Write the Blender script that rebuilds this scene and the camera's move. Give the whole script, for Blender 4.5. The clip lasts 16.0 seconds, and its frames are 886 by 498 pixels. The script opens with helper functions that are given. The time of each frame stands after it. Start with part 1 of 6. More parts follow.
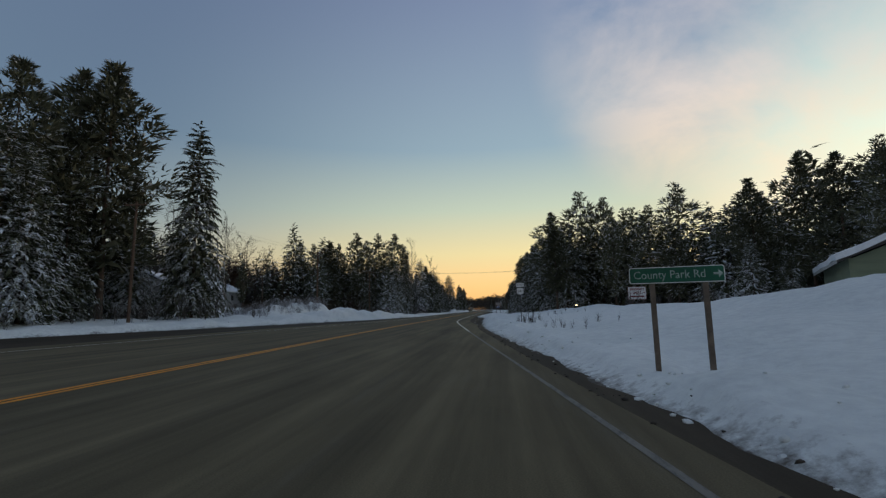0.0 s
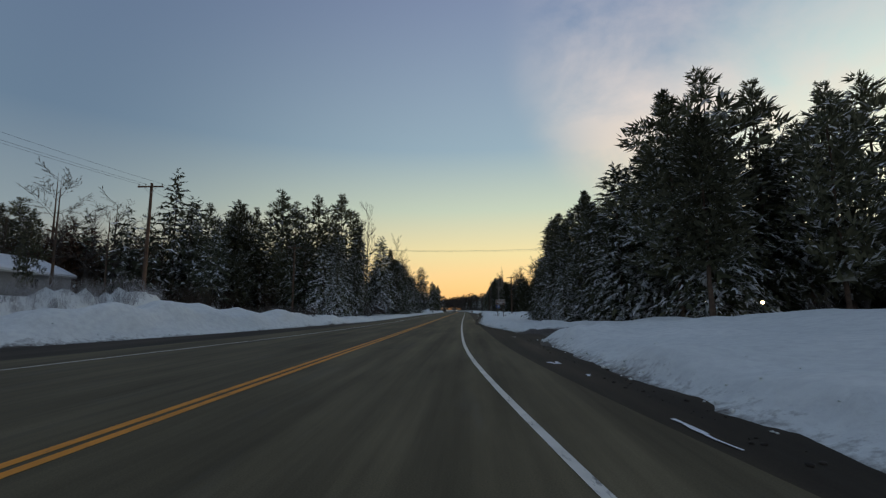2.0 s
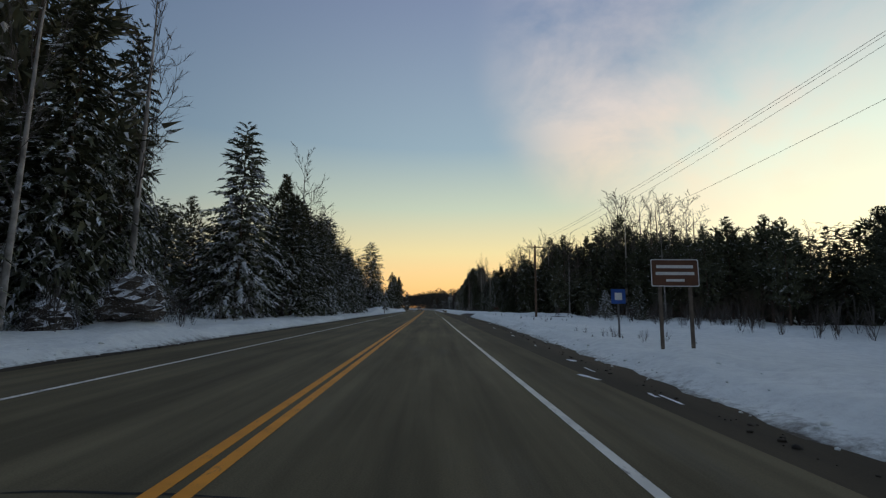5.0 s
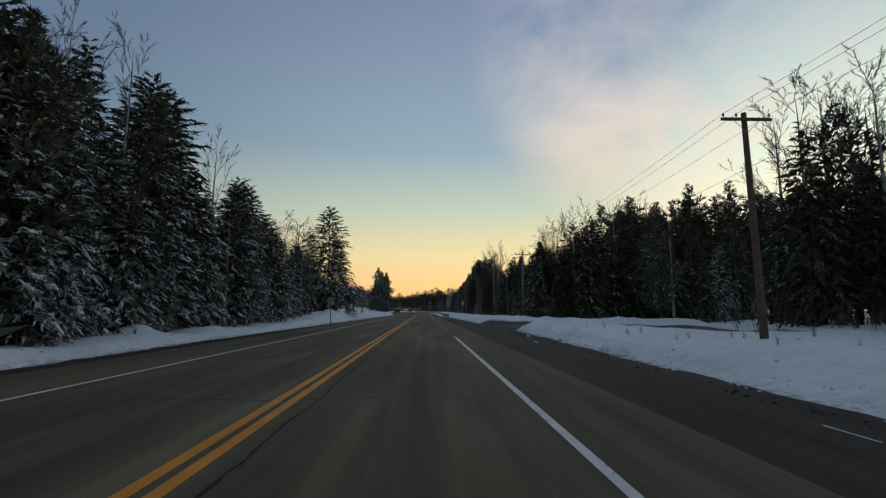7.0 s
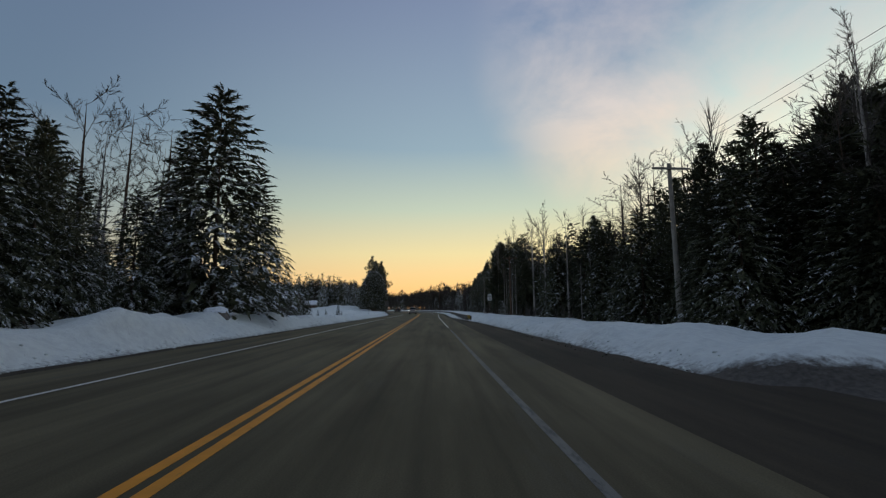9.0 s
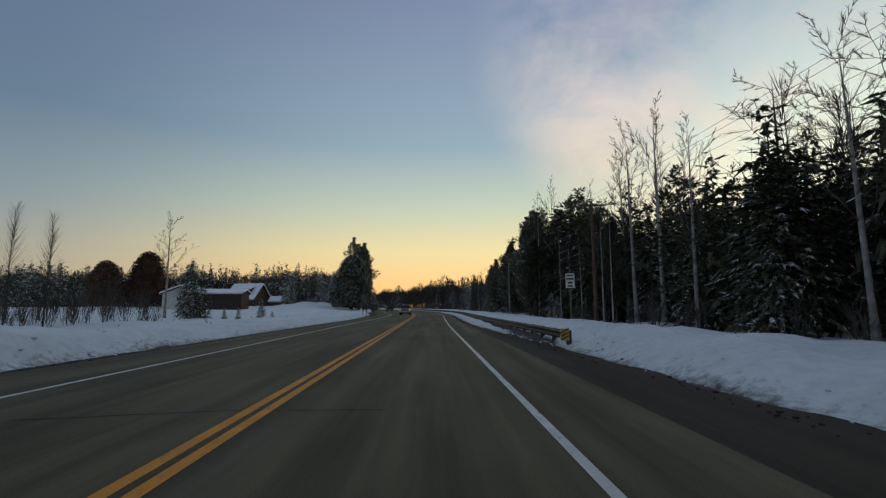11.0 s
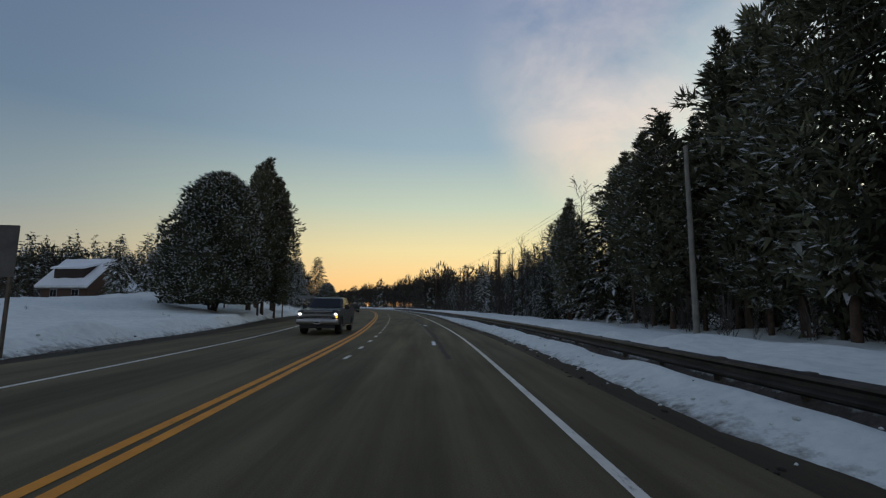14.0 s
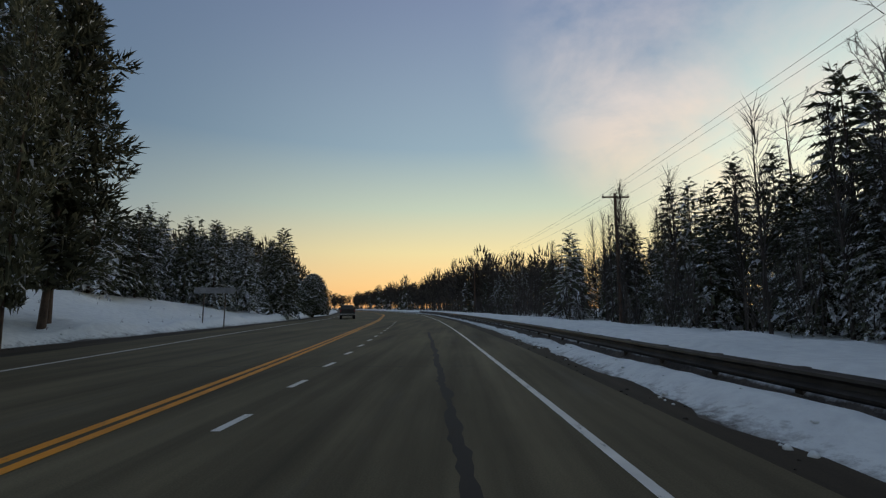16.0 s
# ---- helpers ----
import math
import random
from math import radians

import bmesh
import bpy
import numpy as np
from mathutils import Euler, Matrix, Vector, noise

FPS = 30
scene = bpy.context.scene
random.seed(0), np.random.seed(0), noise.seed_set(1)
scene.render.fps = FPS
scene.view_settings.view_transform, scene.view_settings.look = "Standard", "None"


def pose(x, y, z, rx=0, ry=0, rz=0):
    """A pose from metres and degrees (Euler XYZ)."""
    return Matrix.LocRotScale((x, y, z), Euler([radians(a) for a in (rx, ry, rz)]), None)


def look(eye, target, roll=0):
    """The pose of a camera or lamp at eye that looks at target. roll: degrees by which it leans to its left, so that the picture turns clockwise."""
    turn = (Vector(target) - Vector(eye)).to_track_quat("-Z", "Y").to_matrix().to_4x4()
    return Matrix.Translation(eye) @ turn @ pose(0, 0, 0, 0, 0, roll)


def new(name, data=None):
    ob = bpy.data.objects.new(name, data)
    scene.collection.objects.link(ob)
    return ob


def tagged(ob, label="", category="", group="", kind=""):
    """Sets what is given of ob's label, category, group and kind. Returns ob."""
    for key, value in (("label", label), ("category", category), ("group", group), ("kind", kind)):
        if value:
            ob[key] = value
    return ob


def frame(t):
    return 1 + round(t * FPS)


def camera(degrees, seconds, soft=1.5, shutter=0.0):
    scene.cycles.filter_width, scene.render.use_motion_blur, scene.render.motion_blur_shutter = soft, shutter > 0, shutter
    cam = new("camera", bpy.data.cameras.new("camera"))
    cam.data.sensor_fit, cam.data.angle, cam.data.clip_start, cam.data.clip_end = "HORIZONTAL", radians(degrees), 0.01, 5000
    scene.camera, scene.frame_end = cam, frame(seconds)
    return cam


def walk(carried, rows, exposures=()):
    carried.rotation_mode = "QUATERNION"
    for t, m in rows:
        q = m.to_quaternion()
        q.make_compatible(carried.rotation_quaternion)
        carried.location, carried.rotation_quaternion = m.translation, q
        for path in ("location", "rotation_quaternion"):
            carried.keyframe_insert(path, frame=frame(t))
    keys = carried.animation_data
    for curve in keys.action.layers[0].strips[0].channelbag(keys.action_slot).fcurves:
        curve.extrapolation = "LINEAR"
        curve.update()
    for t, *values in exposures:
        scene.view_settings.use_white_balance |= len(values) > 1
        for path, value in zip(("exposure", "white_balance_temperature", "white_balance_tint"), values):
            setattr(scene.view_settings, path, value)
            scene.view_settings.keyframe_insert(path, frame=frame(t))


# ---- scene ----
# seconds, x, y, yaw to the left, pitch up, lean to the right; the eye rides at one height
EYE = 1.42
ROUTE = [
    (0.0, 8.149, -3.864, 6.901, 7.671, 1.105),
    (0.5, 6.530, 7.176, 5.953, 7.740, 0.889),
    (1.0, 5.116, 17.821, 4.952, 7.715, 1.189),
    (1.5, 3.953, 28.601, 4.078, 7.427, 0.856),
    (2.0, 2.862, 39.564, 3.307, 7.653, 0.379),
    (2.5, 2.041, 49.969, 2.166, 7.669, 0.191),
    (3.0, 1.380, 60.394, 1.387, 7.422, -0.158),
    (3.5, 0.902, 70.134, 0.671, 7.658, -0.564),
    (4.0, 0.544, 79.407, -0.011, 7.686, -1.266),
    (4.5, 0.286, 89.721, -0.659, 7.548, -0.725),
    (5.0, 0.123, 100.394, -1.148, 7.432, -0.445),
    (5.5, 0.037, 111.069, -1.495, 7.399, -0.277),
    (6.0, 0.004, 121.745, -1.706, 7.431, -0.178),
    (6.5, 0.003, 132.434, -1.838, 7.808, -0.195),
    (7.0, 0.000, 143.318, -1.797, 7.721, -0.018),
    (7.5, -0.002, 152.988, -1.689, 7.522, -0.123),
    (8.0, -0.042, 162.792, -1.443, 7.435, -0.036),
    (8.5, -0.132, 173.083, -1.257, 7.363, 0.252),
    (9.0, -0.229, 182.853, -1.140, 7.543, 0.417),
    (9.5, -0.340, 191.619, -1.083, 7.244, 0.557),
    (10.0, -0.415, 201.365, -1.424, 7.538, 0.621),
    (10.5, -0.501, 211.543, -1.268, 7.404, 0.368),
    (11.0, -0.615, 221.721, -1.100, 7.337, 0.206),
    (11.5, -0.754, 231.898, -0.990, 7.292, 0.097),
    (12.0, -0.890, 242.080, -1.216, 7.350, -0.020),
    (12.5, -0.984, 252.278, -1.377, 7.463, 0.106),
    (13.0, -1.014, 262.613, -1.769, 7.048, 0.049),
    (13.5, -0.989, 272.994, -2.047, 7.286, -0.528),
    (14.0, -0.910, 283.349, -2.216, 7.276, -0.551),
    (14.5, -0.869, 293.165, -1.930, 7.223, -0.556),
    (15.0, -0.913, 302.751, -1.193, 7.315, -1.035),
    (15.5, -1.135, 312.531, 0.052, 7.316, -0.373),
    (16.0, -1.614, 322.701, 1.687, 7.449, 0.089),
]


def ride(x, y, yaw, pitch, lean):
    a, b = radians(yaw), radians(pitch)
    eye = Vector((x, y, EYE))
    return look(eye, eye + Vector((-math.sin(a) * math.cos(b), math.cos(a) * math.cos(b), math.sin(b))), -lean)


cam = camera(88.84, 16.0, soft=1.25, shutter=0.0)
walk(cam, [(row[0], ride(*row[1:])) for row in ROUTE])

# ---- world, sun, exposure ----
scene.view_settings.exposure = 0.0
SUN_ELEV, SUN_TURN = radians(4.0), radians(46.0)      # low, ahead and to the right of the road
SUN_WAY = (math.sin(SUN_TURN) * math.cos(SUN_ELEV), math.cos(SUN_TURN) * math.cos(SUN_ELEV), math.sin(SUN_ELEV))
SKY_STRENGTH = 1.08


def sky_world():
    """A dusk sky: the atmosphere's own light, with the afterglow low round the sun and thin pink cloud above it."""
    world = bpy.data.worlds.new("winter_dusk_sky")
    scene.world = world
    world.use_nodes = True
    nt = world.node_tree
    nt.nodes.clear()
    n, link = nt.nodes.new, nt.links.new
    out, bg = n("ShaderNodeOutputWorld"), n("ShaderNodeBackground")
    sky = n("ShaderNodeTexSky")
    sky.sky_type, sky.sun_disc = "NISHITA", False
    sky.sun_elevation, sky.sun_rotation = SUN_ELEV, SUN_TURN
    sky.air_density, sky.dust_density, sky.ozone_density = 1.0, 1.0, 3.0
    coord = n("ShaderNodeTexCoord").outputs["Generated"]
    sep = n("ShaderNodeSeparateXYZ")
    link(coord, sep.inputs[0])

    def towards(way, lo, hi):
        dot, rng = n("ShaderNodeVectorMath"), n("ShaderNodeMapRange")
        dot.operation = "DOT_PRODUCT"
        dot.inputs[1].default_value = way
        link(coord, dot.inputs[0])
        rng.interpolation_type = "SMOOTHSTEP"
        rng.inputs["From Min"].default_value, rng.inputs["From Max"].default_value = lo, hi
        link(dot.outputs["Value"], rng.inputs[0])
        return rng.outputs[0]

    def by_height(stops):
        ramp = n("ShaderNodeValToRGB")
        link(sep.outputs[2], ramp.inputs[0])
        ramp.color_ramp.elements[0].position, ramp.color_ramp.elements[0].color = stops[0][0], (*stops[0][1], 1)
        ramp.color_ramp.elements[1].position, ramp.color_ramp.elements[1].color = stops[-1][0], (*stops[-1][1], 1)
        for p, c in stops[1:-1]:
            ramp.color_ramp.elements.new(p).color = (*c, 1)
        return ramp.outputs[0]

    warm = by_height([(0.0, (1.170, 0.560, 0.185)), (0.05, (1.150, 0.700, 0.270)), (0.12, (0.980, 0.800, 0.390)), (0.215, (0.620, 0.690, 0.520)), (0.34, (0.345, 0.465, 0.535)), (0.60, (0.260, 0.320, 0.470)), (1.0, (0.155, 0.217, 0.373))])
    cool = by_height([(0.0, (0.560, 0.430, 0.270)), (0.08, (0.420, 0.395, 0.310)), (0.18, (0.265, 0.325, 0.350)), (0.34, (0.145, 0.215, 0.300)), (0.62, (0.130, 0.180, 0.290)), (1.0, (0.118, 0.165, 0.285))])
    glow = by_height([(0.0, (1.080, 0.800, 0.360)), (0.12, (1.180, 1.080, 0.680)), (0.30, (0.800, 0.950, 0.800)), (0.5, (0.480, 0.640, 0.660)), (0.8, (0.295, 0.373, 0.453)), (1.0, (0.197, 0.259, 0.394))])
    air = n("ShaderNodeMix"); air.data_type = "RGBA"; air.blend_type = "MULTIPLY"; air.inputs["Factor"].default_value = 1.0
    link(sky.outputs[0], air.inputs["A"]); air.inputs["B"].default_value = (0.10, 0.10, 0.10, 1)

    def mixed(a, b, fac):
        m = n("ShaderNodeMix"); m.data_type = "RGBA"
        link(a, m.inputs["A"]); link(b, m.inputs["B"])
        if isinstance(fac, float):
            m.inputs["Factor"].default_value = fac
        else:
            link(fac, m.inputs["Factor"])
        return m.outputs["Result"]

    belt = by_height([(0.0, (0.400, 0.375, 0.370)), (0.15, (0.420, 0.395, 0.395)), (0.3, (0.330, 0.360, 0.400)), (0.6, (0.235, 0.300, 0.390)), (1.0, (0.180, 0.240, 0.350))])
    cool = mixed(cool, belt, towards((0.0, -1.0, 0.0), -0.45, 0.35))
    col = mixed(cool, warm, towards((0.35, 0.937, 0.0), 0.35, 1.0))
    col = mixed(col, glow, towards(tuple(Vector((0.72, 0.66, 0.22)).normalized()), 0.88, 1.0))
    col = mixed(air.outputs["Result"], col, 0.85)
    # soft blotchy cloud, a little drawn out upwards
    lie = n("ShaderNodeMapping")
    lie.inputs["Scale"].default_value = (1.0, 1.0, 1.35)
    lie.inputs["Rotation"].default_value = (0.0, 0.0, radians(11.0))
    link(coord, lie.inputs[0])
    fine = n("ShaderNodeTexNoise")
    fine.inputs["Scale"].default_value, fine.inputs["Detail"].default_value = 4.5, 8.0
    fine.inputs["Roughness"].default_value, fine.inputs["Distortion"].default_value = 0.58, 0.25
    link(lie.outputs[0], fine.inputs["Vector"])
    b = n("ShaderNodeMapRange"); b.inputs["From Min"].default_value, b.inputs["From Max"].default_value = 0.30, 0.66
    link(fine.outputs[0], b.inputs[0])
    cover = n("ShaderNodeMath"); cover.operation = "MULTIPLY"
    link(towards(tuple(Vector((0.45, 0.745, 0.49)).normalized()), 0.915, 0.985), cover.inputs[0]); link(b.outputs[0], cover.inputs[1])
    soft_cover = n("ShaderNodeMath"); soft_cover.operation = "MULTIPLY"; soft_cover.inputs[1].default_value = 0.85
    link(cover.outputs[0], soft_cover.inputs[0])
    pink = by_height([(0.28, (0.98, 0.76, 0.54)), (0.40, (0.72, 0.64, 0.59)), (0.56, (0.52, 0.50, 0.54)), (0.8, (0.40, 0.40, 0.50))])
    col = mixed(col, pink, soft_cover.outputs[0])
    link(col, bg.inputs["Color"])
    bg.inputs["Strength"].default_value = SKY_STRENGTH
    link(bg.outputs[0], out.inputs[0])


sky_world()
sun = new("sun", bpy.data.lights.new("sun", "SUN"))
sun.data.energy, sun.data.angle, sun.data.color = 0.5, radians(10.0), (1.0, 0.78, 0.55)
sun.matrix_world = look((0, 0, 0), tuple(-v for v in SUN_WAY))


# ---- materials ----
def material(name, rough=0.8, metal=0.0):
    m = bpy.data.materials.new(name)
    m.use_nodes = True
    nt = m.node_tree
    bsdf = nt.nodes["Principled BSDF"]
    bsdf.inputs["Roughness"].default_value, bsdf.inputs["Metallic"].default_value = rough, metal
    return m, nt, bsdf


def blend_noise(nt, coord, scale, detail, stops, rough=0.55, stretch=None):
    """A noise laid through a colour ramp; stops: (position, rgb)."""
    tex, ramp = nt.nodes.new("ShaderNodeTexNoise"), nt.nodes.new("ShaderNodeValToRGB")
    tex.inputs["Scale"].default_value, tex.inputs["Detail"].default_value, tex.inputs["Roughness"].default_value = scale, detail, rough
    if stretch:
        mp = nt.nodes.new("ShaderNodeMapping")
        mp.inputs["Scale"].default_value = stretch
        nt.links.new(coord, mp.inputs[0])
        coord = mp.outputs[0]
    nt.links.new(coord, tex.inputs["Vector"])
    ramp.color_ramp.elements[0].position, ramp.color_ramp.elements[0].color = stops[0][0], (*stops[0][1], 1)
    ramp.color_ramp.elements[1].position, ramp.color_ramp.elements[1].color = stops[-1][0], (*stops[-1][1], 1)
    for p, c in stops[1:-1]:
        ramp.color_ramp.elements.new(p).color = (*c, 1)
    nt.links.new(tex.outputs[0], ramp.inputs[0])
    return tex.outputs[0], ramp.outputs[0]


def mix_colours(nt, a, b, factor, mode="MIX"):
    mix = nt.nodes.new("ShaderNodeMix")
    mix.data_type, mix.blend_type = "RGBA", mode
    for sock, val in (("A", a), ("B", b), ("Factor", factor)):
        if isinstance(val, bpy.types.NodeSocket):
            nt.links.new(val, mix.inputs[sock])
        else:
            mix.inputs[sock].default_value = (*val, 1) if isinstance(val, tuple) else val
    return mix.outputs["Result"]


def bump(nt, bsdf, height, strength, distance):
    b = nt.nodes.new("ShaderNodeBump")
    b.inputs["Strength"].default_value, b.inputs["Distance"].default_value = strength, distance
    nt.links.new(height, b.inputs["Height"])
    nt.links.new(b.outputs[0], bsdf.inputs["Normal"])


def plain(name, rgb, rough=0.7, metal=0.0, scale=3.0, spread=0.25, relief=0.0, where="Object"):
    """A surface of one colour with stains at two scales."""
    m, nt, bsdf = material(name, rough, metal)
    c = nt.nodes.new("ShaderNodeTexCoord").outputs[where]
    lo = tuple(v * (1 - spread) for v in rgb)
    hi = tuple(min(1, v * (1 + spread)) for v in rgb)
    _, big = blend_noise(nt, c, scale, 4, [(0.3, lo), (0.7, hi)])
    h, fine = blend_noise(nt, c, scale * 9, 5, [(0.3, (0.82, 0.82, 0.82)), (0.7, (1, 1, 1))])
    nt.links.new(mix_colours(nt, big, fine, 1.0, "MULTIPLY"), bsdf.inputs["Base Color"])
    if relief:
        bump(nt, bsdf, h, 0.5, relief)
    return m


def snow_material():
    m, nt, bsdf = material("snow", 0.75)
    c = nt.nodes.new("ShaderNodeNewGeometry").outputs["Position"]
    _, big = blend_noise(nt, c, 0.25, 4, [(0.3, (0.76, 0.79, 0.83)), (0.7, (0.86, 0.87, 0.89))])
    h, fine = blend_noise(nt, c, 5.0, 8, [(0.25, (0.86, 0.86, 0.87)), (0.6, (1, 1, 1))])
    nt.links.new(mix_colours(nt, big, fine, 1.0, "MULTIPLY"), bsdf.inputs["Base Color"])
    bump(nt, bsdf, h, 0.6, 0.06)
    return m


def ground_material():
    """Snow, gritty close to the ploughed edge; the dirt follows a painted distance from the road, and also darkens the
    shaded gap under the guard rail.
    """
    m, nt, bsdf = material("snow_ground", 0.8)
    c = nt.nodes.new("ShaderNodeNewGeometry").outputs["Position"]
    _, big = blend_noise(nt, c, 0.2, 4, [(0.3, (0.70, 0.735, 0.715)), (0.7, (0.82, 0.84, 0.81))])
    h, fine = blend_noise(nt, c, 3.0, 10, [(0.25, (0.80, 0.80, 0.82)), (0.6, (1, 1, 1))], 0.65)
    snow = mix_colours(nt, big, fine, 1.0, "MULTIPLY")
    att = nt.nodes.new("ShaderNodeAttribute")
    att.attribute_name = "grit_shade"
    speck, _ = blend_noise(nt, c, 4.5, 9, [(0, (0, 0, 0)), (1, (1, 1, 1))], 0.7)
    add = nt.nodes.new("ShaderNodeMath"); add.operation = "ADD"
    nt.links.new(att.outputs["Fac"], add.inputs[0]); nt.links.new(speck, add.inputs[1])
    rng = nt.nodes.new("ShaderNodeMapRange")
    rng.inputs["From Min"].default_value, rng.inputs["From Max"].default_value = 0.92, 1.25
    nt.links.new(add.outputs[0], rng.inputs[0])
    _, dirt = blend_noise(nt, c, 9.0, 5, [(0.3, (0.034, 0.028, 0.022)), (0.7, (0.105, 0.088, 0.070))])
    nt.links.new(mix_colours(nt, snow, dirt, rng.outputs[0]), bsdf.inputs["Base Color"])
    bump(nt, bsdf, h, 0.7, 0.10)
    return m


def asphalt_material(name, lo, hi, salt):
    m, nt, bsdf = material(name, 0.85)
    bsdf.inputs["Specular IOR Level"].default_value = 0.2
    c = nt.nodes.new("ShaderNodeNewGeometry").outputs["Position"]
    _, big = blend_noise(nt, c, 0.5, 5, [(0.3, lo), (0.7, hi)], 0.6, (1.0, 0.25, 1.0))
    _, streak = blend_noise(nt, c, 1.6, 5, [(0.32, (0.62, 0.62, 0.62)), (0.7, (1.3, 1.3, 1.3))], 0.6, (1.0, 0.035, 1.0))
    h, grain = blend_noise(nt, c, 60, 4, [(0.3, (0.75, 0.75, 0.75)), (0.7, (1.15, 1.15, 1.15))])
    col = mix_colours(nt, mix_colours(nt, big, streak, 1.0, "MULTIPLY"), grain, 1.0, "MULTIPLY")
    f, _ = blend_noise(nt, c, 0.9, 8, [(0, (0, 0, 0)), (1, (1, 1, 1))], 0.7, (1.0, 0.15, 1.0))
    rng = nt.nodes.new("ShaderNodeMapRange")
    rng.inputs["From Min"].default_value, rng.inputs["From Max"].default_value, rng.inputs["To Max"].default_value = 0.55, 0.8, salt
    nt.links.new(f, rng.inputs[0])
    nt.links.new(mix_colours(nt, col, (0.17, 0.165, 0.16), rng.outputs[0]), bsdf.inputs["Base Color"])
    bump(nt, bsdf, h, 0.35, 0.004)
    return m


def paint_material(name, rgb, hold):
    """Road paint, worn through to the asphalt in places."""
    m, nt, bsdf = material(name, 0.7)
    c = nt.nodes.new("ShaderNodeNewGeometry").outputs["Position"]
    _, col = blend_noise(nt, c, 2.0, 5, [(0.3, tuple(v * 0.75 for v in rgb)), (0.7, rgb)])
    f, _ = blend_noise(nt, c, 7.0, 8, [(0, (0, 0, 0)), (1, (1, 1, 1))], 0.75, (1.0, 0.3, 1.0))
    rng = nt.nodes.new("ShaderNodeMapRange")
    rng.inputs["From Min"].default_value, rng.inputs["From Max"].default_value = hold, hold + 0.13
    nt.links.new(f, rng.inputs[0])
    nt.links.new(mix_colours(nt, col, (0.06, 0.057, 0.054), rng.outputs[0]), bsdf.inputs["Base Color"])
    return m


def needle_material(name, lo, hi, snow=0.0, size=1.6):
    """Needles or twigs, uneven from spray to spray and tree to tree; snow: how much lies on what faces up."""
    m, nt, bsdf = material(name, 0.75)
    bsdf.inputs["Specular IOR Level"].default_value = 0.2
    c = nt.nodes.new("ShaderNodeTexCoord").outputs["Object"]
    _, big = blend_noise(nt, c, 0.6, 3, [(0.3, lo), (0.7, hi)])
    geo = nt.nodes.new("ShaderNodeNewGeometry")
    info = nt.nodes.new("ShaderNodeObjectInfo")

    def spread(src, lo_, hi_, a=0.0, b=1.0):
        r = nt.nodes.new("ShaderNodeMapRange")
        for key, val in (("From Min", a), ("From Max", b), ("To Min", lo_), ("To Max", hi_)):
            r.inputs[key].default_value = val
        nt.links.new(src, r.inputs[0])
        return r.outputs[0]

    def both(a, b, mode="MULTIPLY"):
        t = nt.nodes.new("ShaderNodeMath"); t.operation = mode
        nt.links.new(a, t.inputs[0]); nt.links.new(b, t.inputs[1])
        return t.outputs[0]

    hsv = nt.nodes.new("ShaderNodeHueSaturation")
    nt.links.new(big, hsv.inputs["Color"])
    nt.links.new(both(spread(geo.outputs["Random Per Island"], 0.55, 1.3), spread(info.outputs["Random"], 0.7, 1.25)), hsv.inputs["Value"])
    col = hsv.outputs[0]
    if snow:
        sep = nt.nodes.new("ShaderNodeSeparateXYZ")
        nt.links.new(geo.outputs["Normal"], sep.inputs[0])
        patch, _ = blend_noise(nt, geo.outputs["Position"], size, 6, [(0, (0, 0, 0)), (1, (1, 1, 1))], 0.72)
        lies = both(spread(sep.outputs[2], 0.0, 1.0, 0.25, 0.75), spread(both(patch, spread(info.outputs["Random"], -0.07, 0.05), "ADD"), 0.0, 1.0, 0.66 - 0.2 * snow, 0.72 - 0.2 * snow))
        col = mix_colours(nt, col, (0.72, 0.75, 0.79), lies)
    nt.links.new(col, bsdf.inputs["Base Color"])
    return m


SNOW = snow_material()
GROUND = ground_material()
ASPHALT = asphalt_material("asphalt", (0.090, 0.073, 0.041), (0.164, 0.134, 0.078), 0.25)
SHOULDER = asphalt_material("gravel_shoulder", (0.028, 0.021, 0.013), (0.066, 0.050, 0.032), 0.12)
WHITE_PAINT = paint_material("white_road_paint", (0.80, 0.76, 0.68), 0.56)
FADED_PAINT = paint_material("faded_road_paint", (0.17, 0.16, 0.14), 0.47)
YELLOW_PAINT = paint_material("yellow_road_paint", (0.80, 0.30, 0.012), 0.58)
SPRUCE = needle_material("spruce_needles", (0.058, 0.066, 0.040), (0.142, 0.148, 0.090), 0.95)
PINE = needle_material("pine_needles", (0.060, 0.064, 0.038), (0.148, 0.148, 0.088), 0.9)
# the same needles, darker and less snowy: backlit shade put into the colour
SHADED_NEEDLES = needle_material("shaded_needles", (0.038, 0.043, 0.025), (0.098, 0.102, 0.060), 0.4)
CEDAR = needle_material("cedar_sprays", (0.042, 0.048, 0.028), (0.105, 0.110, 0.062), 0.85)
DEAD_LEAF = needle_material("dead_brown_leaves", (0.050, 0.028, 0.017), (0.125, 0.070, 0.040), 0.3)
BROWN_TWIG = needle_material("brown_twigs", (0.040, 0.028, 0.020), (0.095, 0.070, 0.052))
TWIG = needle_material("twigs", (0.062, 0.052, 0.045), (0.150, 0.132, 0.118))
BARK = plain("bark", (0.095, 0.062, 0.042), 0.9, scale=2.0, spread=0.5, relief=0.02)
BIRCH = plain("pale_bark", (0.30, 0.28, 0.26), 0.85, scale=1.5, spread=0.55, relief=0.01)


# ---- building helpers ----
def mesh_object(name, verts, faces, mat, parent=None, smooth=False):
    me = bpy.data.meshes.new(name)
    me.from_pydata(verts, [], faces)
    me.materials.append(mat)
    if smooth:
        me.shade_smooth()
    ob = new(name, me)
    ob.parent = parent
    return ob


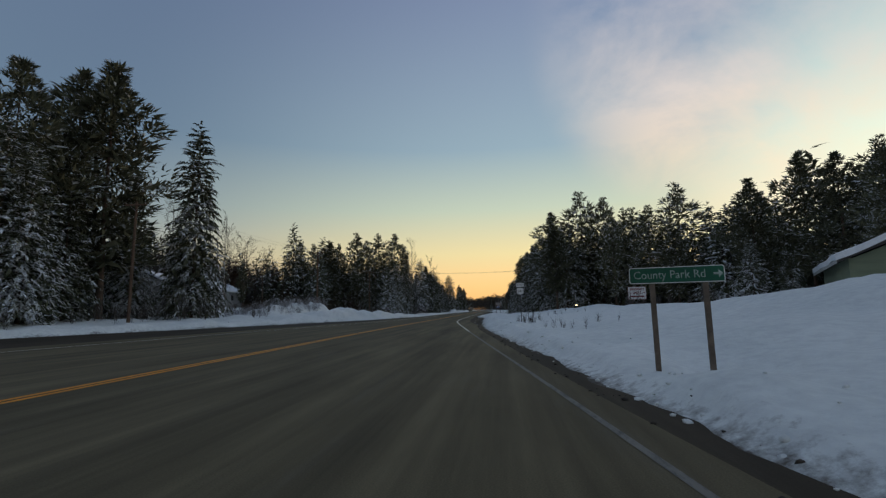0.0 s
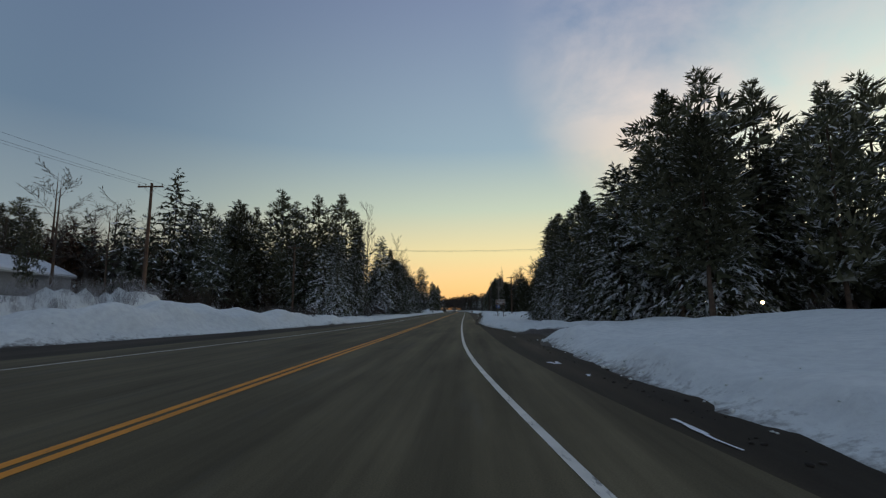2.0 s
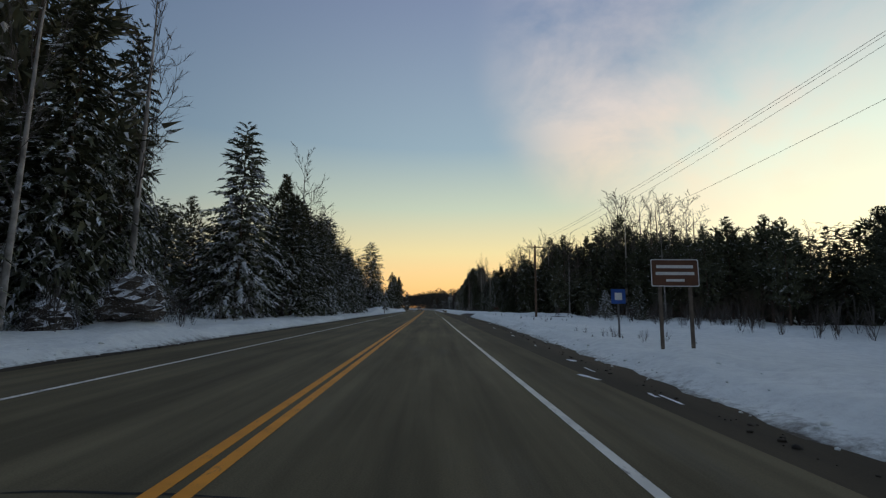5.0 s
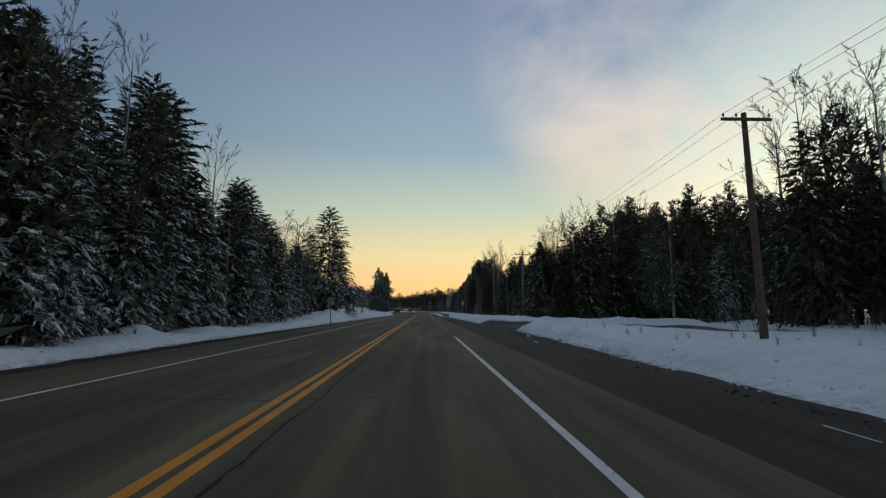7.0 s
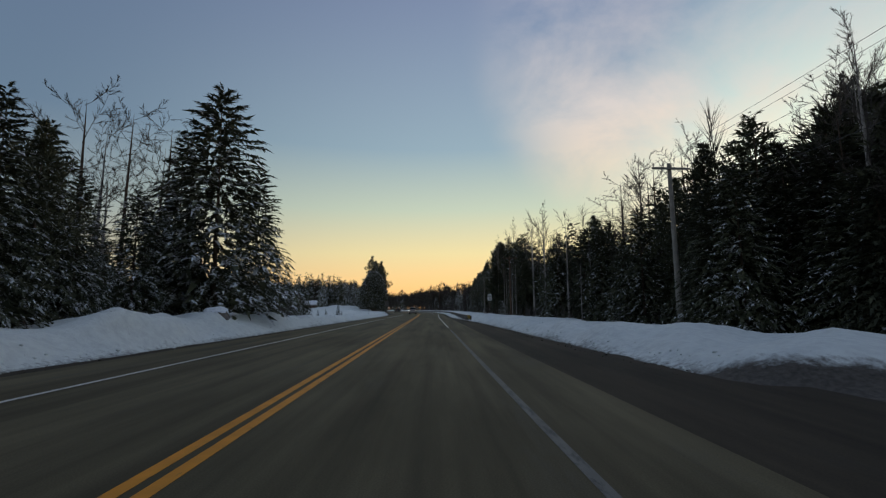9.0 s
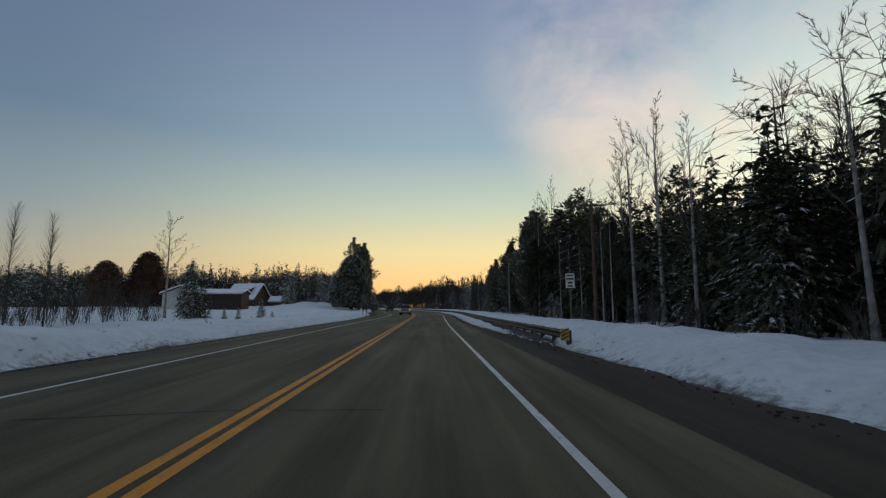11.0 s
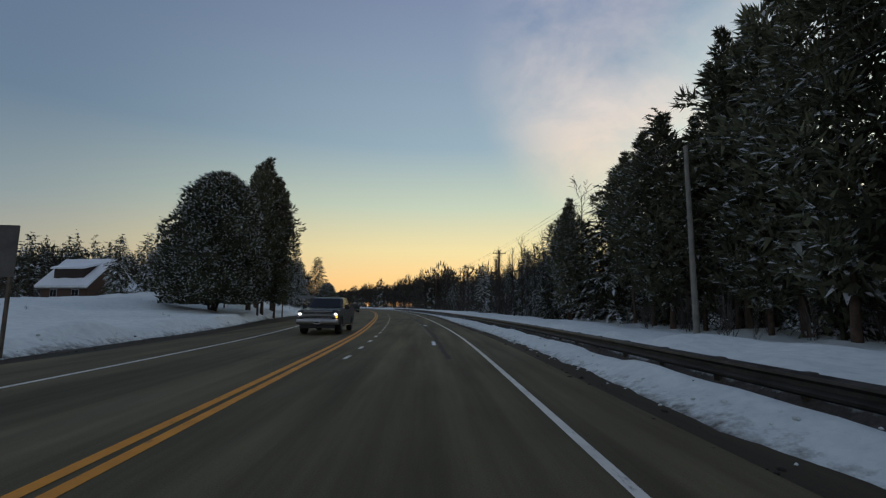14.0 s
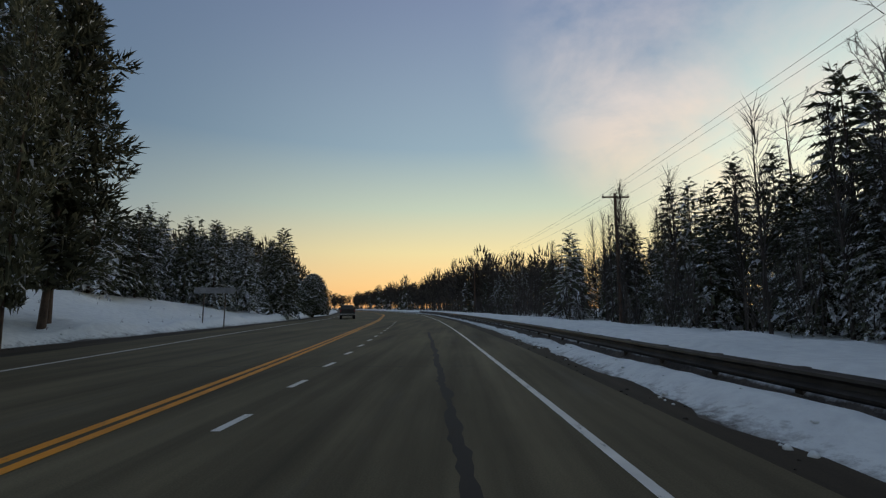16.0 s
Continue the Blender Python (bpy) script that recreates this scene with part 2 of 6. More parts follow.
def part(name, bm, mat, parent, label=""):
    me = bpy.data.meshes.new(name)
    bmesh.ops.recalc_face_normals(bm, faces=bm.faces)
    bm.to_mesh(me)
    bm.free()
    me.materials.append(mat)
    ob = new(name, me)
    ob.parent = parent
    return tagged(ob, label)


def box(size, at=(0, 0, 0), bevel=0.0, bm=None, turn=None):
    bm = bm or bmesh.new()
    got = bmesh.ops.create_cube(bm, size=1.0)["verts"]
    m = Matrix.Translation(at) @ (turn or Matrix.Identity(4)) @ Matrix.Diagonal((*size, 1))
    bmesh.ops.transform(bm, matrix=m, verts=got)
    if bevel:
        edges = list({e for v in got for e in v.link_edges})
        bmesh.ops.bevel(bm, geom=edges, offset=bevel, segments=2, affect="EDGES", profile=0.6)
    return bm


def rod(a, b, r0, r1, sides=10, bm=None):
    """A tapered rod from a to b."""
    bm = bm or bmesh.new()
    a, b = Vector(a), Vector(b)
    got = bmesh.ops.create_cone(bm, cap_ends=True, segments=sides, radius1=r0, radius2=r1, depth=(b - a).length)["verts"]
    m = Matrix.Translation((a + b) / 2) @ (b - a).to_track_quat("Z", "Y").to_matrix().to_4x4()
    bmesh.ops.transform(bm, matrix=m, verts=got)
    return bm


def prism(profile, depth, axis="x", bm=None, bevel=0.0):
    """A closed outline in two axes drawn out along the third, centred."""
    bm = bm or bmesh.new()
    put = {"x": lambda p, d: (d, p[0], p[1]), "y": lambda p, d: (p[0], d, p[1]), "z": lambda p, d: (p[0], p[1], d)}[axis]
    front = [bm.verts.new(put(p, -depth / 2)) for p in profile]
    back = [bm.verts.new(put(p, depth / 2)) for p in profile]
    k = len(profile)
    made = [bm.faces.new(front), bm.faces.new(back[::-1])]
    made += [bm.faces.new((front[i], back[i], back[(i + 1) % k], front[(i + 1) % k])) for i in range(k)]
    if bevel:
        bmesh.ops.bevel(bm, geom=list({e for f in made for e in f.edges}), offset=bevel, segments=2, affect="EDGES", profile=0.6)
    return bm


def empty(name, m):
    ob = new(name)
    ob.empty_display_size = 0.3
    ob.matrix_world = m
    return ob


# ---- the plan of the road, as x over y ----
def track(*points):
    ys, xs = [p[0] for p in points], [p[1] for p in points]

    def at(y):
        w = np.array([0.06, 0.12, 0.2, 0.24, 0.2, 0.12, 0.06])
        return sum(k * np.interp(np.asarray(y) + d, ys, xs) for k, d in zip(w, (-9, -6, -3, 0, 3, 6, 9)))
    return at


FAR_BEND = [(420, 0.0), (500, -19.0), (600, -49.0), (760, -105.0)]
yellow_x = track((-60, 2.4), (3, -0.4), (12, -0.55), (17, -0.85), (33, -1.25), (48, -1.45), (66, -1.5), (79, -1.62), (92, -1.75), (137, -2.2), (148, -2.22),
                 (170, -2.47), (190, -2.65), (258, -3.4), (280, -3.67), (298, -4.0), (306, -4.2), (317, -4.95), (326, -5.7), (333, -6.2), (348, -7.7), (375, -10.6),
                 *[(y, x - 17.0) for y, x in FAR_BEND])
right_x = track((-60, 17.0), (0.7, 9.6), (9.5, 8.4), (15, 7.6), (33, 5.2), (37, 4.7), (44, 3.75), (48, 3.3), (55, 2.65), (62, 2.5), (75, 2.2), (95, 1.95), (137, 1.63), (148, 1.6),
                (170, 1.4), (190, 1.05), (258, 0.5), (280, 0.67), (298, 0.9), (306, 0.85), (320, 0.3), (327, -0.05), (334, -0.5), (350, -1.5), (375, -3.6),
                *[(y, x - 9.0) for y, x in FAR_BEND])
left_x = track((-60, -16.4), (13, -12.9), (26, -11.7), (41, -9.9), (59, -7.8), (66, -7.0), (78, -6.5), (95, -6.25), (150, -6.75), (175, -6.85), (192, -7.15), (260, -7.95),
               (290, -7.9), (304, -8.3), (320, -10.2), (333, -12.0), (349, -14.6), (375, -17.6), *[(y, x - 25.0) for y, x in FAR_BEND])
snow_left_x = track((-60, -36), (0, -32), (27, -26), (34, -23), (50, -18.5), (57, -15.5), (70, -12.6), (83, -11.2), (90, -9.6), (100, -9.2), (155, -9.8),
                    (164, -10.3), (200, -10.1), (263, -10.4), (273, -10.0), (290, -10.9), (310, -12.6), (333, -17.2), (349, -18.6), (375, -21.2),
                    *[(y, x - 28.5) for y, x in FAR_BEND])
snow_right_x = track((-60, 19.0), (0.6, 10.4), (4, 9.9), (33, 6.4), (40, 6.4), (56, 5.6), (66, 6.2), (75, 4.4), (82, 3.5), (99, 3.9), (118, 4.7), (148, 5.8),
                     (153, 5.5), (174, 6.0), (200, 4.9), (223, 4.4), (236, 3.7), (257, 2.25), (262, 2.2), (298, 2.5), (304, 2.6), (328, 1.45), (334, 1.35),
                     (350, 0.6), (375, -1.4), *[(y, x - 6.8) for y, x in FAR_BEND])


def side_roads(x, y):
    """0 to 1: cleared ways that leave the road to the right, a drive and a side road."""
    drive = np.clip((3.4 - np.abs(y - 64.5 - 0.25 * (x - 6))) / 1.2, 0, 1) * np.clip((11.5 - x) / 2.0, 0, 1)
    lane = np.clip((8.4 - np.abs(y - 183.5 + 0.35 * (x - 8))) / 1.5, 0, 1) * np.clip((26 - x) / 4.0, 0, 1)
    return np.where(x > 0, np.maximum(drive, lane), 0.0)


def smooth01(u):
    u = np.clip(u, 0, 1)
    return u * u * (3 - 2 * u)


def lumps(x, y, scale, seed):
    """A cheap smooth noise of sines, about -1 to 1."""
    rng = np.random.RandomState(seed)
    total = 0.0
    for k in range(7):
        a, f, p = rng.uniform(0, 6.28), rng.uniform(0.5, 1.9) / scale, rng.uniform(0, 6.28)
        total = total + np.sin((x * math.cos(a) + y * math.sin(a)) * f * 6.28 + p)
    return total / 3.2


# crest of the ploughed bank and the lie of the land behind it, by stretches along the road
bank_right = track((-60, 0.35), (0, 0.35), (40, 0.4), (58, 0.45), (70, 0.6), (78, 0.26), (100, 0.24), (145, 0.28), (160, 0.28), (172, 0.5), (200, 0.62), (235, 0.5), (245, 0.30), (760, 0.30))
land_right = track((-60, 1.7), (0, 1.7), (30, 1.5), (62, 1.25), (70, 0.75), (77, -0.4), (105, -0.5), (130, -0.1), (150, 0.15), (172, 0.15), (200, -0.1), (260, -0.1), (330, 0.1), (760, 0.4))
bank_left = track((-60, 0.5), (40, 0.5), (56, 0.8), (63, 1.7), (70, 2.0), (77, 1.45), (84, 0.8), (92, 0.38), (112, 0.34), (185, 0.32), (196, 0.8), (208, 1.25), (225, 0.8), (240, 0.45), (300, 0.45), (325, 0.6), (760, 0.6))
land_left = track((-60, 0.8), (40, 0.9), (80, 0.9), (110, 0.5), (190, 0.4), (230, 0.3), (270, 0.15), (295, 0.6), (308, 1.1), (326, 1.9), (340, 2.7), (360, 2.7), (385, 2.0), (450, 1.2), (760, 0.6))


# heaps: brush and stumps under snow, ploughed piles
MOUNDS = [(-16.0, 93.3, 1.3, 0.3), (-13.6, 121.5, 1.6, 0.4), (-12.9, 163.8, 0.8, 0.45), (-55.0, 84.0, 17.0, 1.8), (-28.6, 63.0, 2.4, 1.3), (-27.8, 66.0, 1.7, 1.7), (-27.2, 68.4, 1.5, 1.3), (-26.6, 71.0, 1.8, 1.9), (-25.8, 73.6, 1.5, 1.6), (-25.0, 76.2, 1.9, 2.1), (-24.6, 79.4, 1.8, 0.8), (25.5, 16.0, 5.0, 0.9), (12.3, 5.0, 1.3, -0.32), (7.6, 58.5, 1.6, 0.35), (9.6, 172.0, 2.2, 0.3),
          (11.5, 194.6, 2.0, 0.35), (15.0, 193.4, 2.2, 0.45), (18.5, 192.2, 2.4, 0.4), (22.5, 191.0, 2.4, 0.5), (26.5, 190.0, 2.6, 0.45)]


def rail_gap(x, y):
    """0 to 1: the dipped strip with little snow under the guard rail, between the ploughed ridge and the snow behind;
    its shade is put into the colour.
    """
    return np.exp(-((x - right_x(y) - 3.22) / 0.24) ** 4) * smooth01((y - 238) / 4.0)


def ground_z(x, y):
    x, y = np.asarray(x, float), np.asarray(y, float)
    wob = 0.14 * lumps(x, y, 4.0, 5) + 0.09 * lumps(x, y, 1.3, 6)
    sr, sl = x - snow_right_x(y) + wob, snow_left_x(y) - x + wob
    z = np.full(np.broadcast(x, y).shape, -0.08)
    for s, bank, land, seed, reach in ((sr, bank_right(y), land_right(y), 11, 13.0), (sl, bank_left(y), land_left(y), 12, 11.0)):
        calm = 1 - 0.8 * smooth01((y - 236) / 8.0) * (seed == 11)
        crest = bank * (1 + 0.35 * calm * lumps(x, y, 5.5, seed)) + 0.06 * calm * lumps(x, y, 1.0, seed + 3)
        edge = smooth01(s / (1.5 + 1.6 * np.clip(bank - 0.6, 0, 2)))
        back = smooth01((s - 1.6) / reach)
        rise = edge * (crest * (1 - back) + (land + 0.22 * lumps(x, y, 9.0, seed + 1) + 0.08 * lumps(x, y, 3.0, seed + 2)) * back)
        z = np.where(s > 0, rise - 0.08 * (1 - edge) + 0.02, z)
    z = z - 1.0 * smooth01((sl - 16) / 12.0) * smooth01((y - 302) / 14.0) * (1 - smooth01((y - 390) / 20.0))
    # snow thrown over the guard rail
    z = z + np.where(y > 232, smooth01((y - 232) / 8.0), 0.0) * 0.30 * smooth01((sr - 1.6) / 1.0) * (1 - smooth01((sr - 4.5) / 6.0)) * (1 + 0.4 * lumps(x, y, 4.0, 21))
    gap = rail_gap(x, y)
    z = z * (1 - 0.7 * gap) - 0.05 * gap
    for mx, my, r, h in MOUNDS:
        z = z + h * np.exp(-(((x - mx) ** 2 + (y - my) ** 2) / (r * r)) ** 1.6) * (1 + 0.15 * lumps(x, y, 1.5, 31))
    return z * (1 - side_roads(x, y)) - 0.08 * side_roads(x, y)


def gz(x, y):
    return float(ground_z(np.array([x]), np.array([y]))[0])


def grid_object(name, X, Y, Z, mat, kind, label, cat, values=None):
    rows, cols = X.shape
    verts = np.stack([X, Y, Z], -1).reshape(-1, 3)
    i = (np.arange(rows - 1)[:, None] * cols + np.arange(cols - 1)[None]).ravel()
    faces = np.stack([i, i + 1, i + cols + 1, i + cols], -1)
    me = bpy.data.meshes.new(name)
    me.from_pydata(verts.tolist(), [], faces.tolist())
    me.shade_smooth()
    me.materials.append(mat)
    if values is not None:
        me.attributes.new("grit_shade", "FLOAT", "POINT").data.foreach_set("value", np.asarray(values, np.float32).ravel())
    return tagged(new(name, me), label, cat, kind=kind)


def build_ground():
    ys = np.concatenate([[-3000, -1200, -500, -200, -100], np.arange(-60, -12, 2.0), np.arange(-12, 345, 0.55), np.arange(345, 470, 1.2), np.arange(470, 760, 6.0), [800, 900, 1100, 1500, 2200, 3500]])
    out = np.concatenate([np.arange(-0.6, 3.2, 0.2), np.arange(3.2, 8, 0.5), np.arange(8, 30, 1.4), np.arange(30, 90, 5), [110, 160, 260, 500, 1000, 2000, 3500]])
    rows_x = []
    for y in ys:
        yc = min(max(y, -60), 760)
        rows_x.append(np.concatenate([(snow_left_x(yc) - out)[::-1], np.linspace(snow_left_x(yc) + 0.8, snow_right_x(yc) - 0.8, 4), snow_right_x(yc) + out]))
    X = np.array(rows_x)
    Y = np.repeat(ys[:, None], X.shape[1], 1)
    Yc = np.clip(Y, -60, 760)
    Z = ground_z(X, Yc)
    s = np.maximum(X - snow_right_x(Yc), snow_left_x(Yc) - X)
    # last term: shade of the gap under the guard rail, painted as dirt
    grit_shade = 0.66 * np.exp(-np.clip(s, 0, 9) / 0.7) + 0.16 * np.exp(-np.clip(s, 0, 9) / 2.5) + np.where(s < 0.15, 0.5, 0) + 1.3 * side_roads(X, Yc) + 1.4 * rail_gap(X, Yc)
    grid_object("ground", X, Y, Z, GROUND, "structure", "deep snow with ploughed banks, gritty along the road edge", "snow", grit_shade)


def strip(name, left, right, ys, z, mat, label, cat, cols=2, kind="structure"):
    u = np.linspace(0, 1, cols)
    l, r = np.array([left(y) for y in ys]), np.array([right(y) for y in ys])
    X = l[:, None] * (1 - u) + r[:, None] * u
    Y = np.repeat(np.asarray(ys)[:, None], cols, 1)
    return grid_object(name, X, Y, np.full(X.shape, z), mat, kind, label, cat)


def build_road():
    ys = np.concatenate([np.arange(-60, 480, 2.0), np.arange(480, 761, 8.0)])
    strip("shoulder", lambda y: snow_left_x(y) - 1.2, lambda y: snow_right_x(y) + 1.2, ys, -0.012, SHOULDER, "dark gravel shoulder beside the highway", "shoulder", 6)
    strip("road", lambda y: max(left_x(y) - 2.6, snow_left_x(y) + 0.2), lambda y: min(right_x(y) + 1.6, snow_right_x(y) - 0.25), ys, 0.0, ASPHALT, "worn dark grey asphalt highway, dry with salt dust", "road", 8)
    strip("edge_line", lambda y: right_x(y) - 0.06, lambda y: right_x(y) + 0.06, ys[(ys > 25) & (ys < 170)], 0.005, WHITE_PAINT, "worn white edge line on the asphalt", "road marking")
    strip("edge_line", lambda y: right_x(y) - 0.06, lambda y: right_x(y) + 0.06, ys[ys > 216], 0.005, WHITE_PAINT, "worn white edge line on the asphalt", "road marking")
    strip("edge_line", lambda y: right_x(y) - 0.06, lambda y: right_x(y) + 0.06, ys[(ys > 172) & (ys < 216)], 0.005, FADED_PAINT, "almost worn away edge line across the side road", "road marking")
    strip("edge_line", lambda y: right_x(y) - 0.05, lambda y: right_x(y) + 0.05, ys[ys <= 26], 0.005, FADED_PAINT, "faded pale edge line on the asphalt", "road marking")
    strip("edge_line", lambda y: left_x(y) - 0.06, lambda y: left_x(y) + 0.06, ys, 0.005, WHITE_PAINT, "worn white edge line on the asphalt", "road marking")
    for d in (-0.128, 0.128):
        strip("centre_line", lambda y: yellow_x(y) + d - 0.075, lambda y: yellow_x(y) + d + 0.075, ys, 0.005, YELLOW_PAINT, "worn yellow centre line on the asphalt", "road marking")
    for k in range(26):
        y = 295.87 + 2.93 * k
        x = right_x(y) - 3.95 - 0.012 * (y - 300)
        strip("lane_dash", lambda v: x - 0.06 + 0.02 * (v - y), lambda v: x + 0.06 + 0.02 * (v - y), np.array([y, y + 0.85]), 0.006, WHITE_PAINT, "short worn white lane dash on the asphalt", "road marking")


def ragged(name, pts, width, mat, label, seed, z=0.003):
    """A thin uneven band on the road along pts."""
    rng = random.Random(seed)
    v, f = [], []
    n = max(4, int(sum(math.dist(a, b) for a, b in zip(pts, pts[1:])) / 0.22))
    ts = np.linspace(0, len(pts) - 1, n)
    wander = 0.0
    for k, t in enumerate(ts):
        i = min(int(t), len(pts) - 2)
        p = Vector(pts[i]).lerp(Vector(pts[i + 1]), t - i)
        d = Vector(pts[i + 1]) - Vector(pts[i])
        side = Vector((-d.y, d.x)).normalized()
        wander = 0.8 * wander + rng.uniform(-0.025, 0.025)
        w = width * rng.uniform(0.35, 1.0)
        for s in (-1, 1):
            q = p + side * (wander + s * w / 2)
            v.append((q.x, q.y, z))
        if k:
            f.append((2 * k - 2, 2 * k - 1, 2 * k + 1, 2 * k))
    tagged(mesh_object(name, v, f, mat), label, "road wear", kind="structure")


SEALANT = plain("crack_sealant", (0.010, 0.009, 0.008), 0.9, scale=6, where="Generated")
DARK_PATCH = plain("asphalt_patch", (0.034, 0.027, 0.019), 0.9, scale=6, where="Generated")
PALE_SALT = plain("dried_salt", (0.17, 0.16, 0.145), 0.9, scale=6, where="Generated")


def road_wear():
    rng = random.Random(9)
    for y in (22.0, 56.8, 57.3, 78.8, 81.6, 104.0, 128.0, 151.0, 166.0, 186.0, 205.0, 228.0, 249.0, 262.0, 281.0, 296.0, 309.6, 320.0, 334.0):
        x0, x1 = float(left_x(y)) + rng.uniform(0, 2.5), float(right_x(y)) + rng.uniform(-2.5, 0.8)
        ragged("crack", [(x0, y + rng.uniform(-0.3, 0.3)), ((x0 + x1) / 2, y + rng.uniform(-0.3, 0.3)), (x1, y + rng.uniform(-0.3, 0.3))], 0.05, SEALANT, "dark crack across the asphalt", rng.random())
    for y0, y1, d in ((60, 86, 0.35), (146, 176, 0.5), (240, 275, 0.3)):
        ragged("crack", [(float(yellow_x(y)) + d, y) for y in np.arange(y0, y1, 4.0)], 0.06, SEALANT, "dark crack beside the centre line", y0)
    joint = [(float(right_x(y)) - 1.15 - 0.012 * (y - 300), y) for y in np.arange(296, 352, 3.0)]
    ragged("patched_joint", joint, 0.22, DARK_PATCH, "dark patched joint along the lane", 3)
    ragged("salt_streak", [(x - 0.22, y) for x, y in joint[3:9]], 0.07, PALE_SALT, "pale salt streak along the patched joint", 4)
    ragged("salt_streak", [(float(right_x(309.9)) - 1.9, 309.9), (float(right_x(309.9)) + 0.1, 309.8)], 0.07, PALE_SALT, "pale salt line across the lane", 5)
    for y0, y1, d, w in ((317.3, 318.0, 0.34, 0.34), (300.4, 302.2, -0.02, 0.2), (319.0, 319.6, 0.06, 0.1)):
        x = float(right_x(y0)) - 1.15 - 0.012 * (y0 - 300) - 0.22 + d
        ragged("ice_patch", [(x, y0), (x, y1)], w, SNOW, "thin patch of packed ice on the lane", y0, 0.004)
    for k in range(26):
        y = rng.uniform(38, 172)
        x = float(snow_right_x(y)) - rng.uniform(0.2, 0.9)
        ragged("ice_patch", [(x, y), (x + rng.uniform(-0.15, 0.15), y + rng.uniform(0.25, 0.8))], rng.uniform(0.06, 0.22), SNOW, "thin strip of packed ice on the gravel shoulder", k)


build_ground()
build_road()
road_wear()


# ---- trees ----
def diamonds(base, tip, side, lift):
    """Leaf-shaped faces, one per row: base, two flanks and tip, as vertices and quads."""
    mid = base * 0.45 + tip * 0.55 + lift
    v = np.stack([base, mid - side, tip, mid + side], 1)
    n = len(base)
    return v.reshape(-1, 3), (np.arange(n)[:, None] * 4 + np.arange(4)[None])


def spikes(base, tip, side):
    """Thin pointed twigs, one triangle per row."""
    return np.stack([base - side, base + side, tip], 1).reshape(-1, 3), np.arange(3 * len(base)).reshape(-1, 3)


def halves(quads):
    """Quads cut into triangles."""
    q = np.array(quads)
    return np.concatenate([q[:, (0, 1, 2)], q[:, (0, 2, 3)]])


def unit(v):
    return v / np.maximum(np.linalg.norm(v, axis=-1, keepdims=True), 1e-6)


def inner(rng, height, low, radius, shape, count, size):
    """The dim inside of a crown: broad drooping sprays at random round the stem, which let little light through."""
    u = np.minimum(1 - (1 - rng.uniform(0, 1, count)) ** 0.7, 0.95)
    a = rng.uniform(0, 6.283, count)
    r = radius * np.array([shape(float(q)) for q in u]) * np.sqrt(rng.uniform(0, 1, count))
    d = np.stack([np.cos(a), np.sin(a), 0 * a], 1)
    p = d * r[:, None] + np.stack([0 * u, 0 * u, low + (height - low) * u], 1)
    way = unit(d * rng.uniform(0.2, 1.0, count)[:, None] + rng.normal(0, 0.5, (count, 3)) - np.array([0, 0, 0.5]))
    big = size * rng.uniform(0.7, 1.3, count) * (1.05 - 0.6 * u)
    w = unit(np.cross(way, rng.normal(0, 1, (count, 3)))) * (0.27 * big)[:, None]
    return spikes(p - way * (0.5 * big)[:, None], p + way * (0.7 * big)[:, None], w)


def bough_tips(up, p, way, size, roll, fat):
    """Narrow pointed sprays of needles at p along way, one triangle each."""
    flank = unit(np.cross(way, up))
    flank = flank * np.cos(roll)[:, None] + np.cross(flank, way) * np.sin(roll)[:, None]
    a, b, w = p - way * (0.30 * size)[:, None], p + way * (0.8 * size)[:, None], flank * (fat * size)[:, None]
    return np.stack([a - w, a + w, b], 1).reshape(-1, 3), np.arange(3 * len(p)).reshape(-1, 3)


